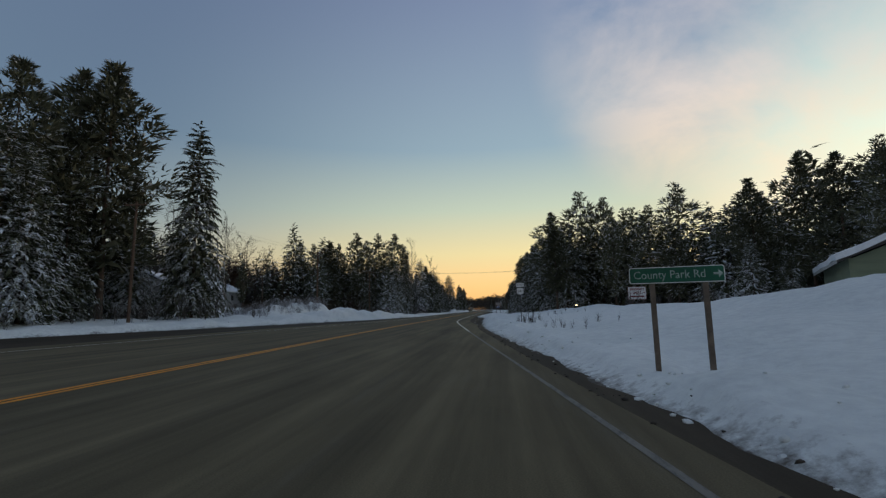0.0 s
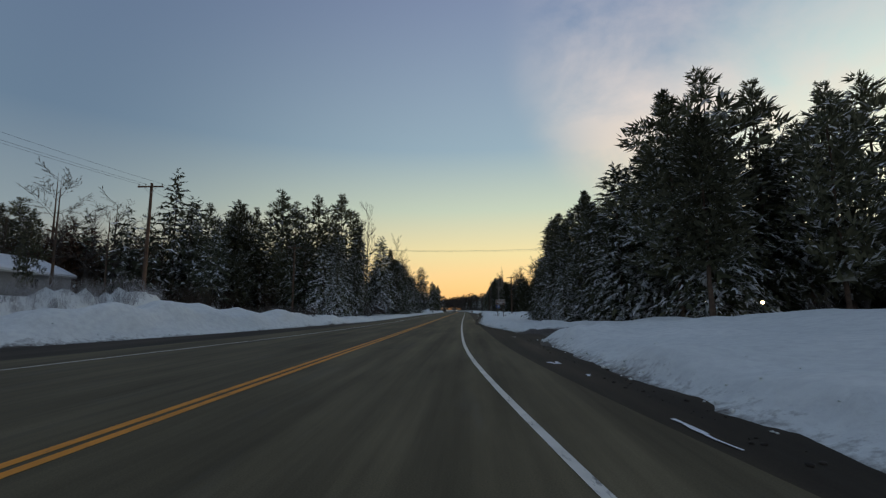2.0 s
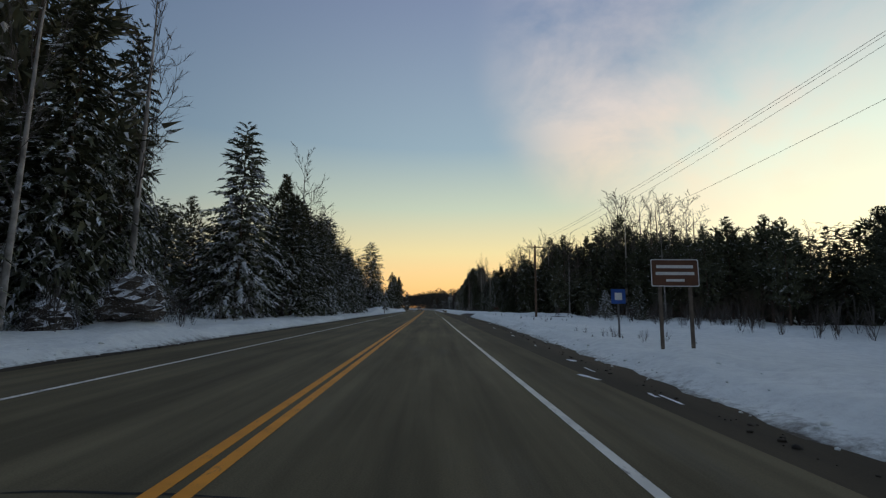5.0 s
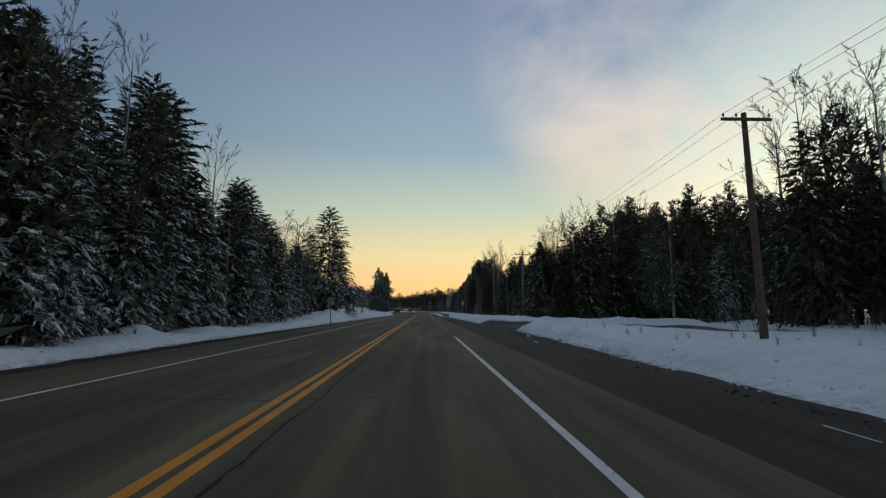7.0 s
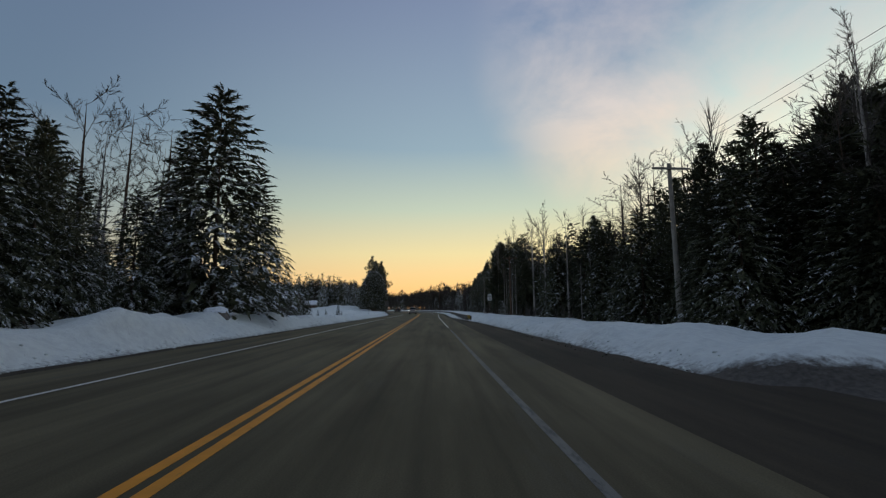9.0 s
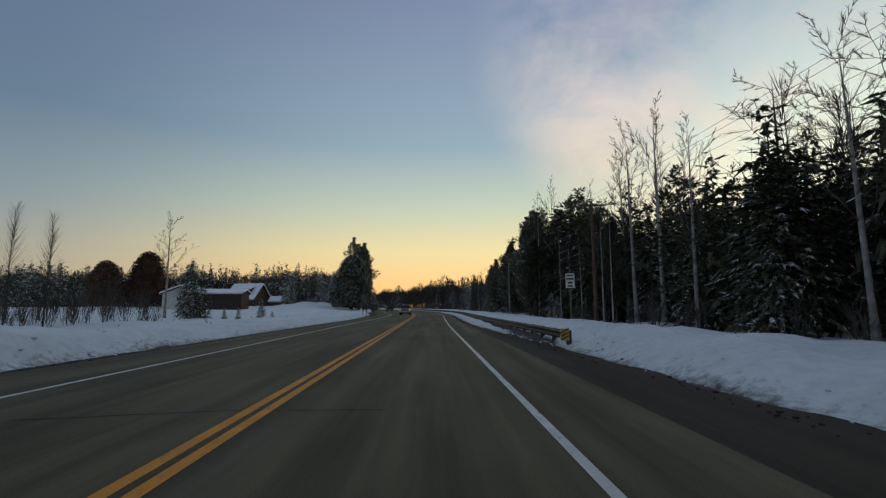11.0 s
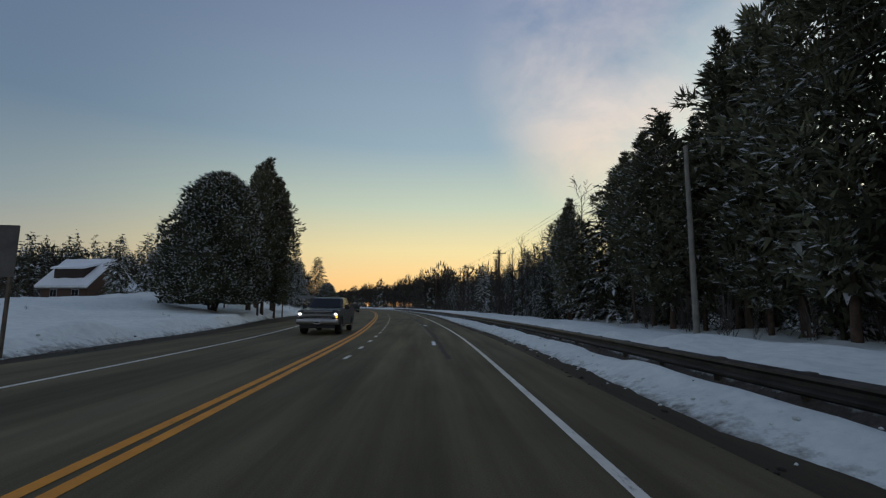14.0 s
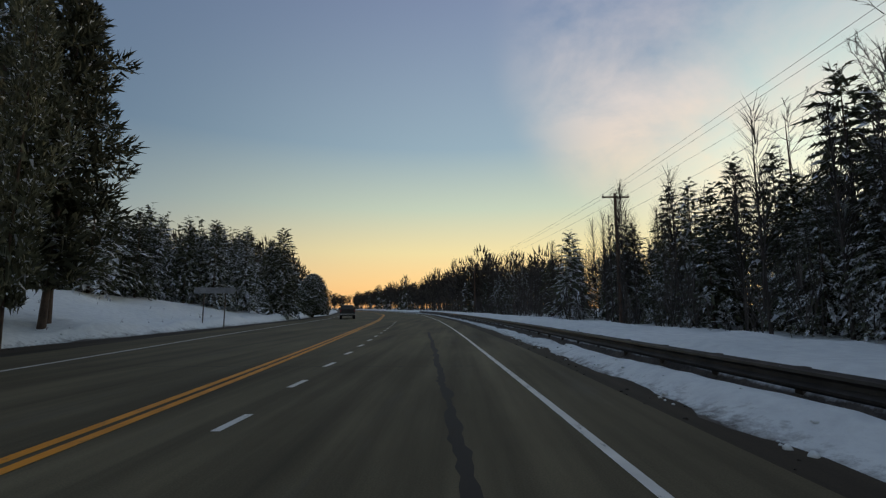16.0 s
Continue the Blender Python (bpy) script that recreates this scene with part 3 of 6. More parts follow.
def crown(seed, height, low, radius, shape, count, sprays, droop, rise, size, snow_share=0.5, forked=True, mass=0.55, gap=0.0):
    """Drooping boughs set in a spiral round the stem, each with sprays of needles down both its sides, over a thin dark inside. Returns needles and snow as vertices and faces."""
    rng = np.random.RandomState(seed)
    cv, cf = inner(rng, height * 0.97, low, radius * mass, shape, 760 if forked else 260, 0.042 * height if forked else 0.072 * height)
    V, F, n = [cv], [cf], len(cv)
    SV, SF, sn = [np.zeros((0, 3))], [np.zeros((0, 4), int)], 0
    up = np.array([0, 0, 1.0])
    u = np.minimum(1 - (1 - (np.arange(count) + rng.uniform(0, 1, count)) / count) ** 0.70, 0.985)
    a = 2.3999 * np.arange(count) + rng.normal(0, 0.25, count)
    # whole sides of the crown stand out or fall back a little, so that the outline is uneven
    lump = 1 + 0.16 * np.sin(2 * a + 9 * u + seed) + 0.12 * np.sin(3 * a - 17 * u + 2 * seed)
    L = radius * np.array([shape(float(q)) for q in u]) * lump * rng.uniform(0.70, 1.10, count) + 0.012 * height
    if gap:
        L = L * np.where(rng.uniform(size=count) < gap, 0.5, 1.0)
    z0 = low + (height - low) * u
    d = np.stack([np.cos(a), np.sin(a), 0 * a], 1)
    r_here, d_here = rise + 0.55 * u * u + rng.normal(0, 0.05, count), droop * (1 - 0.65 * u) * rng.uniform(0.7, 1.3, count)
    for k in range(sprays + 1):
        last = k == sprays
        s = np.ones(count) if last else (0.30 + 0.66 * (k + 0.5) / sprays) * rng.uniform(0.93, 1.07, count)
        p = d * (L * s)[:, None] + up * (z0 + L * (r_here * s - d_here * s * s))[:, None]
        fwd = unit(d + up * (r_here - 2 * d_here * s)[:, None])
        out = np.cross(fwd, up)
        big = np.minimum(size, 0.45 * L + 0.10) * rng.uniform(0.7, 1.3, count)
        sign = (1.0 if k % 2 else -1.0) * (0.0 if last else 1.0)
        way = unit(fwd * 0.75 + out * sign * rng.uniform(0.4, 1.0, count)[:, None] + up * rng.normal(-0.22, 0.20, count)[:, None])
        vv, ff = bough_tips(up, p, way, big, rng.normal(0, 0.45, count), 0.17)
        V.append(vv); F.append(ff + n); n += len(vv)
        pick = rng.uniform(size=count) < snow_share * s * 4.2 / sprays
        if pick.any():
            c = pick.sum()
            sz = big[pick] * rng.uniform(0.35, 0.85, c)
            b0 = p[pick] + up * 0.05 + way[pick] * (rng.uniform(-0.3, 0.2, c) * big[pick])[:, None]
            vv, ff = diamonds(b0, b0 + way[pick] * sz[:, None], unit(np.cross(way[pick], up)) * (0.15 * sz)[:, None], up * (0.14 * sz)[:, None])
            SV.append(vv); SF.append(ff + sn); sn += len(vv)
    return np.concatenate(V), np.concatenate(F), np.concatenate(SV), np.concatenate(SF)


def clumps(seed, height, low, radius, shape, count, sprays, size, share, forked=True):
    """A pine's crown: loose flattened plumes of needles at the ends of thin boughs, with light between them."""
    rng = np.random.RandomState(seed)
    cv, cf = inner(rng, height * 0.95, low, radius * 0.6, shape, 700 if forked else 240, 0.038 * height if forked else 0.065 * height)
    up = np.array([0, 0, 1.0])
    u = np.minimum(((np.arange(count) + rng.uniform(0, 1, count)) / count) ** 0.9, 0.985)
    a = 2.3999 * np.arange(count) + rng.normal(0, 0.4, count)
    R = radius * np.array([shape(float(q)) for q in u]) * (1 + 0.18 * np.sin(2 * a + 11 * u + seed))
    reach = R * rng.uniform(0.35, 1.0, count)
    d = np.stack([np.cos(a), np.sin(a), 0 * a], 1)
    z = low + (height - low) * u
    mid = d * reach[:, None] + up * (z + 0.16 * reach)[:, None]
    foot = up * (z - 0.05 * reach)[:, None]
    bv, bf = diamonds(foot, mid, np.cross(d, up) * 0.05 + up * 0.03, 0.0)
    bf = np.concatenate([bf[:, (0, 1, 2)], bf[:, (0, 2, 3)]])
    wide = (0.23 * R + 0.018 * height) * rng.uniform(0.75, 1.25, count)
    ball = unit(rng.normal(0, 1, (count * sprays, 3))) * rng.uniform(0.35, 1.0, count * sprays)[:, None] ** 0.6
    owner = np.repeat(np.arange(count), sprays)
    p = mid[owner] + ball * np.array([1, 1, 0.55]) * wide[owner][:, None]
    way = unit(ball * np.array([1, 1, 0.7]) + d[owner] * 0.45 + up * 0.40 + rng.normal(0, 0.25, ball.shape))
    long = np.minimum(size, 0.8 * wide[owner]) * rng.uniform(0.7, 1.3, len(owner))
    vv, ff = bough_tips(up, p, way, long, rng.uniform(-1.5, 1.5, len(owner)), 0.16)
    V = np.concatenate([cv, bv, vv])
    F = np.concatenate([cf, bf + len(cv), ff + len(cv) + len(bv)])
    pick = (rng.uniform(size=len(owner)) < share) & (ball[:, 2] > 0.0)
    w2 = unit(way[pick] * np.array([1, 1, 0.3]))
    sz = long[pick] * rng.uniform(0.5, 1.0, pick.sum())
    b0 = p[pick] + up * 0.05
    sv, sf = diamonds(b0, b0 + w2 * sz[:, None], unit(np.cross(w2, up)) * (0.2 * sz)[:, None], up * (0.15 * sz)[:, None])
    return V, F, sv, sf


def dome(seed, height, low, radius, shape, count, share):
    """A dense rounded crown: an uneven dark inside and many small fan-like sprays over it, tufted in lumps."""
    rng = np.random.RandomState(seed)
    rings, sides = 15, 18
    V, F, n = [], [], 0

    def skin(u, a):
        lump = 1 + 0.16 * np.sin(a * 3 + seed + 5 * u) * np.sin(u * 9 + seed) + 0.10 * np.sin(a * 7 + u * 17 + seed) + 0.07 * np.sin(a * 13 - u * 29)
        return radius * np.array([shape(float(q)) for q in np.ravel(u)]).reshape(np.shape(u)) * lump
    u, a = np.meshgrid(np.linspace(0, 0.98, rings), np.arange(sides) * 6.283 / sides, indexing="ij")
    r = skin(u, a) * 0.80
    core = np.stack([r * np.cos(a), r * np.sin(a), low + (height - low) * u * 0.97 + rng.normal(0, 0.12, u.shape)], -1).reshape(-1, 3)
    i, j = np.meshgrid(np.arange(rings - 1), np.arange(sides), indexing="ij")
    p, q = (i * sides + j).ravel(), (i * sides + (j + 1) % sides).ravel()
    V.append(core); F.append(np.concatenate([np.stack([p, q, q + sides], 1), np.stack([p, q + sides, p + sides], 1)])); n = len(core)
    u, a = rng.beta(1.0, 1.25, count), rng.uniform(0, 6.283, count)
    r = skin(u, a) * rng.uniform(0.74, 1.04, count)
    p = np.stack([r * np.cos(a), r * np.sin(a), low + (height - low) * u], 1)
    d = np.stack([np.cos(a), np.sin(a), 0 * a], 1)
    way = unit(d * rng.uniform(0.4, 1.0, count)[:, None] + rng.normal(0, 0.45, (count, 3)) + np.array([0, 0, 0.35]))
    size = rng.uniform(0.020, 0.044, count) * height
    vv, ff = bough_tips(np.array([0, 0, 1.0]), p, way, size, rng.uniform(-1.5, 1.5, count), 0.28)
    V.append(vv); F.append(ff + n)
    pick = rng.uniform(size=count) < share
    c = pick.sum()
    sz = size[pick] * rng.uniform(0.18, 0.62, c)
    b0 = p[pick] + d[pick] * 0.22 + np.array([0, 0, 0.08])
    w2 = unit(way[pick] * np.array([1, 1, 0.4]))
    vv, ff = diamonds(b0, b0 + w2 * sz[:, None], unit(np.cross(w2, np.array([0, 0, 1.0]))) * (0.2 * sz)[:, None], np.array([0, 0, 1.0]) * (0.2 * sz)[:, None])
    return np.concatenate(V), np.concatenate(F), vv, ff


def stem(height, r0, seed, lean=0.0, sides=7, rings=7):
    rng = np.random.RandomState(seed)
    a = np.arange(sides) * 6.283 / sides
    v, cx, cy = [], 0.0, 0.0
    for k in range(rings):
        u = k / (rings - 1)
        r = r0 * ((1 - u) ** 0.8 * 0.95 + 0.03) * (1.35 if k == 0 else 1.0)
        cx += rng.normal(0, 0.05) * height / 20 + lean * height / rings * u
        v += [(cx * (k > 0) + r * math.cos(q), cy + r * math.sin(q), height * u - (0.4 if k == 0 else 0.0)) for q in a]
    f = [(k * sides + j, k * sides + (j + 1) % sides, (k + 1) * sides + (j + 1) % sides, (k + 1) * sides + j) for k in range(rings - 1) for j in range(sides)]
    return v, f


def spruce_shape(u):
    return (1 - u) ** 0.7 * min(1.0, 0.72 + 2.2 * u)


def pine_shape(u):
    return max(0.10, (1 - u ** 3.0) * min(1.0, 0.5 + 1.9 * u)) * (0.84 + 0.16 * math.sin(u * 19.0))


def cedar_shape(u):
    return math.sqrt(max(0.004, 1 - u ** 2.0)) * min(1.0, 0.80 + 1.6 * u)


def column_shape(u):
    return max(0.05, 1 - u ** 1.7) * min(1.0, 0.75 + 1.8 * u)


def bare_branches(seed, height, spread, limbs, upright):
    """A leafless crown: limbs off a stem, twigs off the limbs and a haze of fine twiglets at their ends."""
    rng = np.random.RandomState(seed)
    segs, hair = [], []
    up = np.array([0, 0, 1.0])

    def bend(way, by, lift):
        return unit(way + rng.normal(0, by, 3) + up * lift)

    for k in range(limbs):
        u = 0.30 + 0.66 * (k + rng.uniform(0, 0.8)) / limbs
        a = 2.4 * k + rng.normal(0, 0.4)
        p, way = up * (height * u), unit(np.array([math.cos(a) * spread, math.sin(a) * spread, 0.7 * upright]))
        length, r = height * 0.36 * (1.12 - 0.78 * u) * rng.uniform(0.8, 1.15), 0.0032 * height * (1.15 - 0.8 * u)
        for j in range(5):
            way = bend(way, 0.12, 0.12)
            q = p + way * length / 5
            segs.append((p, q, r, r * 0.72))
            for _ in range(2 if j else 1):
                side = unit(np.cross(way, rng.normal(0, 1, 3)))
                tp, tw = q, unit(way * upright + side * rng.uniform(0.5, 0.95))
                tl = length * rng.uniform(0.22, 0.42) * (1.1 - 0.12 * j)
                tr = r * 0.45
                for i in range(2):
                    tw = bend(tw, 0.16, 0.10)
                    tq = tp + tw * tl / 2
                    segs.append((tp, tq, tr, tr * 0.6))
                    for _ in range(8):
                        hw = bend(unit(tw + unit(np.cross(tw, rng.normal(0, 1, 3))) * rng.uniform(0.3, 0.8)), 0.1, 0.12)
                        hb = tp + (tq - tp) * rng.uniform(0.1, 1.0)
                        hair.append((hb, hb + hw * tl * rng.uniform(0.22, 0.6)))
                    tp, tr = tq, tr * 0.6
            p, r = q, r * 0.72
    v, f = [], []
    for p, q, r0, r1 in segs:
        way = unit(q - p)
        x = unit(np.cross(way, np.array([0.3, 0.9, 0.2])))
        y = np.cross(way, x)
        b = len(v)
        for c, r in ((p, max(r0, 0.013)), (q, max(r1, 0.010))):
            for a in (0, 2.094, 4.189):
                v.append(c + (x * math.cos(a) + y * math.sin(a)) * r)
        f += [(b, b + 1, b + 4, b + 3), (b + 1, b + 2, b + 5, b + 4), (b + 2, b, b + 3, b + 5)]
    for p, q in hair:
        x = unit(np.cross(q - p, rng.normal(0, 1, 3))) * 0.012
        b = len(v)
        v += [p - x, p + x, q]
        f.append((b, b + 1, b + 2))
    return v, f


def new_mesh(name, v, f, mat, smooth=False):
    me = bpy.data.meshes.new(name)
    me.from_pydata(np.asarray(v).tolist(), [], f.tolist() if isinstance(f, np.ndarray) else [list(q) for q in f])
    me.materials.append(mat)
    if smooth:
        me.shade_smooth()
    return me


POLE_SPOTS = [(15.3, 111.2, 5), (14.3, 162.2, 14), (13.6, 208.3, 14), (12.5, 258.5, 14), (13.5, 307.1, 14), (11.8, 360.4, 14)]      # kept clear of boughs


class Kind:
    """One kind of tree: its parts' meshes, shared by every tree of that kind, at a nominal height."""

    def __init__(self, name, label, height, parts, forest=False):
        self.name, self.label, self.height, self.parts, self.forest = name, label, height, parts, forest

    def plant(self, x, y, top, width=1.0, turn=0.0, lean=0.0, label="", z=None, snowy=False):
        for px, py, clear in POLE_SPOTS if self.forest else ():
            if x > 0 and -clear < y - py < 3.0:
                x = max(x, px + 0.13 * top)
        base = gz(x, y) - 0.05 if z is None else z
        s = (top - base) / self.height
        root = empty(self.name, Matrix.Translation((x, y, base)) @ Euler((lean, 0, turn)).to_matrix().to_4x4() @ Matrix.Diagonal((s * width, s * width, s, 1)))
        # conifers right of the road get the darker needles in place of shade
        backlit = x > 8 and 125 < y < 300 and self.forest and top - base > 5.5 and not snowy
        for pname, me, plabel in self.parts:
            if backlit and pname == "snow_load" and int(y * 7) % 3:
                continue
            ob = new(pname, me)
            ob.parent = root
            if backlit and pname == "crown":
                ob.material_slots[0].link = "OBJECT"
                ob.material_slots[0].material = SHADED_NEEDLES
            tagged(ob, plabel, kind="stuff" if pname == "snow_load" else "")
        tagged(root, label or self.label, "bush" if self.name == "bush" else "tree", self.name + " plants beside the highway")
        return root


def conifer_kind(name, label, seed, h, low, rad, count, sprays, droop, rise, needle, r0, size, share=0.5, forked=True, gap=0.0):
    return whole_tree(name, label, h, seed, r0, crown(seed, h, low, rad, spruce_shape, count, sprays, droop, rise, size, share, forked, 0.68, gap), needle, True)


def whole_tree(name, label, h, seed, r0, made, needle, forest=False):
    v, f, sv, sf = made
    tv, tf = stem(h * 0.97, r0, seed + 7)
    parts = [("trunk", new_mesh("trunk", tv, tf, BARK, True), ""), ("crown", new_mesh("crown", v, f, needle), "")]
    if len(sv):
        parts.append(("snow_load", new_mesh("snow_load", sv, sf, SNOW), "snow lying on the boughs"))
    return Kind(name, label, h, parts, forest)


def bare_kind(name, label, seed, h, spread, forks, upright, bark):
    v, f = bare_branches(seed, h, spread, forks, upright)
    tv, tf = stem(h * 0.96, 0.011 * h, seed + 7, rings=9)
    return Kind(name, label, h, [("trunk", new_mesh("trunk", tv, tf, bark, True), ""), ("crown", new_mesh("crown", v, f, TWIG), "")])


SPRUCE_LABEL, PINE_LABEL = "dark green spruce with snow on its boughs", "tall dark pine with snow-dusted boughs"
SPRUCES = [conifer_kind("spruce", SPRUCE_LABEL, 20 + k, 20.0, 0.5, r, 360, 17, dr, 0.12, SPRUCE, 0.22, 0.72, sh, True, gp)
           for k, (r, dr, sh, gp) in enumerate(((5.8, 0.46, 0.55, 0.08), (4.7, 0.58, 0.45, 0.15), (6.6, 0.42, 0.65, 0.04), (5.2, 0.52, 0.42, 0.2)))]
PINES = [whole_tree("pine", PINE_LABEL, 22.0, 40 + k, 0.24, clumps(40 + k, 22.0, lo, r, pine_shape, 92, 58, 0.62, 0.06), PINE, True)
         for k, (lo, r) in enumerate(((4.0, 5.2), (2.2, 6.0), (5.5, 4.8), (2.4, 4.7)))]
MID_SPRUCES = [conifer_kind("spruce", SPRUCE_LABEL, 120 + k, 20.0, 0.5, r, 190, 10, dr, 0.12, SPRUCE, 0.22, 1.0, sh, False, 0.12)
               for k, (r, dr, sh) in enumerate(((5.8, 0.46, 0.26), (4.8, 0.56, 0.2), (6.4, 0.42, 0.26)))]
MID_PINES = [whole_tree("pine", PINE_LABEL, 22.0, 140 + k, 0.24, clumps(140 + k, 22.0, lo, r, pine_shape, 60, 36, 0.85, 0.06, False), PINE, True)
             for k, (lo, r) in enumerate(((3.5, 5.4), (2.5, 6.2)))]
CEDARS = [whole_tree("cedar", "broad dense cedar heavily dusted with snow", 12.0, 60 + k, 0.16, dome(60 + k, 12.0, lo, r, sh, 12000, 0.85), CEDAR)
          for k, (r, lo, sh) in enumerate(((4.6, 0.7, cedar_shape), (2.4, 1.1, column_shape)))]
for cedar in CEDARS[:1]:
    for k in range(6):
        v, f = stem(3.4, 0.10, 90 + k, 0.10)
        a = 1.05 * k + 0.3
        turn = np.array([[math.cos(a), -math.sin(a), 0], [math.sin(a), math.cos(a), 0], [0, 0, 1]])
        v = (np.array(v) + np.array([0.25, 0, 0]) + np.array([0.32, 0, 0]) * np.array(v)[:, 2:3]) @ turn.T
        cedar.parts.append(("limb", new_mesh("limb", v, f, BARK, True), ""))
FROSTED_TWIG = needle_material("frosted_twigs", (0.060, 0.048, 0.038), (0.140, 0.115, 0.095), 1.5, 3.0)
BUSH = whole_tree("bush", "dense leafless bush buried in snow on the bank", 2.2, 66, 0.03, dome(66, 2.2, 0.0, 1.45, cedar_shape, 3200, 0.8), FROSTED_TWIG)
RIME_TWIG = needle_material("rimed_twigs", (0.16, 0.15, 0.145), (0.46, 0.46, 0.48), 1.0, 3.0)
OAK = whole_tree("oak", "rounded brown oak still holding its dead leaves", 16.0, 67, 0.2, dome(67, 16.0, 1.5, 5.4, cedar_shape, 5000, 0.0), DEAD_LEAF)
SAPLINGS = [conifer_kind("young_spruce", "small young spruce laden with snow", 70 + k, 4.0, 0.1, 1.25, 150, 8, 0.45, 0.18, SPRUCE, 0.05, 0.26, 0.9) for k in range(2)]
BARE = [bare_kind("bare_tree", "leafless grey aspen with fine twigs", 80, 18.0, 0.60, 11, 1.1, BIRCH),
        bare_kind("bare_tree", "leafless broad-crowned tree with fine twigs", 81, 16.0, 0.95, 11, 0.85, BARK),
        bare_kind("bare_tree", "slender leafless birch with pale bark", 82, 19.0, 0.38, 10, 1.3, BIRCH)]


# x, y, top, kind (s spruce, p pine, b bare, c cedar, y young), width
def plant_rows(text, seed):
    rng = random.Random(seed)
    for row in text.strip().split(";"):
        kind, x, y, top, width = row.split()
        kinds = {"s": SPRUCES, "p": PINES, "b": BARE, "c": CEDARS, "y": SAPLINGS}[kind[0]]
        x, y = float(x), float(y)
        if y > 62 and not -18.0 < x - float(yellow_x(y)) < 23.0:
            kinds = {"s": MID_SPRUCES, "p": MID_PINES}.get(kind[0], kinds)
        tree = kinds[int(kind[1:]) % len(kinds)] if len(kind) > 1 else rng.choice(kinds)
        tree.plant(float(x), float(y), float(top), float(width), rng.uniform(0, 6.28), rng.uniform(-0.02, 0.02))


def wood(seed, count, y0, y1, near, depth, tops, mix):
    """A strip of mixed wood: count trees between y0 and y1, from near(y) outwards by depth (its sign tells the side)."""
    rng = random.Random(seed)
    for k in range(count):
        y = y0 + (y1 - y0) * (k + rng.uniform(-0.4, 1.4)) / count
        x = float(near(y)) + depth * rng.random()
        r = rng.random()
        kinds = MID_SPRUCES if r < mix[0] else MID_PINES if r < mix[0] + mix[1] else BARE
        rng.choice(kinds).plant(x, y, rng.uniform(*tops), rng.uniform(0.85, 1.2), rng.uniform(0, 6.28), rng.uniform(-0.02, 0.02))


def side_r(d):
    return lambda y: snow_right_x(np.minimum(y, 760)) + d


def side_l(d):
    return lambda y: snow_left_x(np.minimum(y, 760)) - d


plant_rows("""p1 -42.0 36.2 29.1 1.0; s1 -46.0 42.9 28.5 .9; p1 -41.0 42.2 31.0 1; p0 -37.0 42.7 32.2 1.1; b2 -44.0 62.7 22.3 .7; b2 -42.0 73.8 19.7 .8; s1 -41.0 67.6 11.5 .9; b1 -44.0 71.0 15.0 .7; b1 -43.5 76.5 14.0 .6; p1 -46.0 86.5 13.0 .6; s1 -38.0 57.8 13.5 .9; s3 -40.5 59.4 15.0 .8; s0 -36.0 30.7 20.2 .9; s2 -34.0 31.5 17.1 .8; s3 -37.0 38.2 17.2 .9; s1 -40.0 50.0 18.8 .9; s1 -33.0 52.8 28.6 .8; b1 -46.0 79.9 14.8 1.2; b1 -50.0 93.9 19.5 1.2; b1 -50.0 102.5 17.2 1.2""", 1)
plant_rows("""s3 -46.6 112.3 26.0 .7; s0 -45.0 128.3 24.6 .9; b1 -70.0 114.0 27.2 1.2; b0 -64.0 90.9 23.0 1.3; p1 -72.0 84.0 19.0 1.1; p0 -66.0 101.0 17.5 1; p2 -70.0 72.0 18.0 1; p1 -70.0 107.9 20.1 1.1; b1 -68.0 124.9 24.6 1.2; b0 -60.0 123.4 20.4 1.2; s1 -46.0 115.0 22.0 .8; p2 -42.0 114.5 20.2 .9; p2 -40.0 119.8 21.9 .9; p2 -38.0 123.2 21.4 .8; p1 -31.0 119.4 23.5 1; p0 -27.0 127.3 24.6 1; p0 -21.4 123.4 23.8 1.05; s1 -20.0 129.3 20.6 .6; s0 -24.0 112.2 15.0 1; s2 -20.0 113.8 13.6 .9; s3 -50.0 123.4 23.7 .8; p2 -42.0 120.9 19.9 1; p0 -40.0 121.5 21.8 .9; p1 -28.0 117.9 20.9 1; s2 -20.0 109.3 11.7 1.0; s0 -18.5 112.5 13.6 1.1; s2 -16.5 105.1 8.7 1; s1 -18.0 122.2 18.4 .8; b0 -17.0 126.2 21.8 .9; b2 -15.5 117.1 16.3 .8; s0 -17.0 140.3 18.1 .9; b0 -15.5 153.6 19.6 1; p0 -17.0 151.2 16.4 .8; s2 -15.5 167.5 14.5 .9; s3 -16.5 114.8 11.4 .9""", 2)
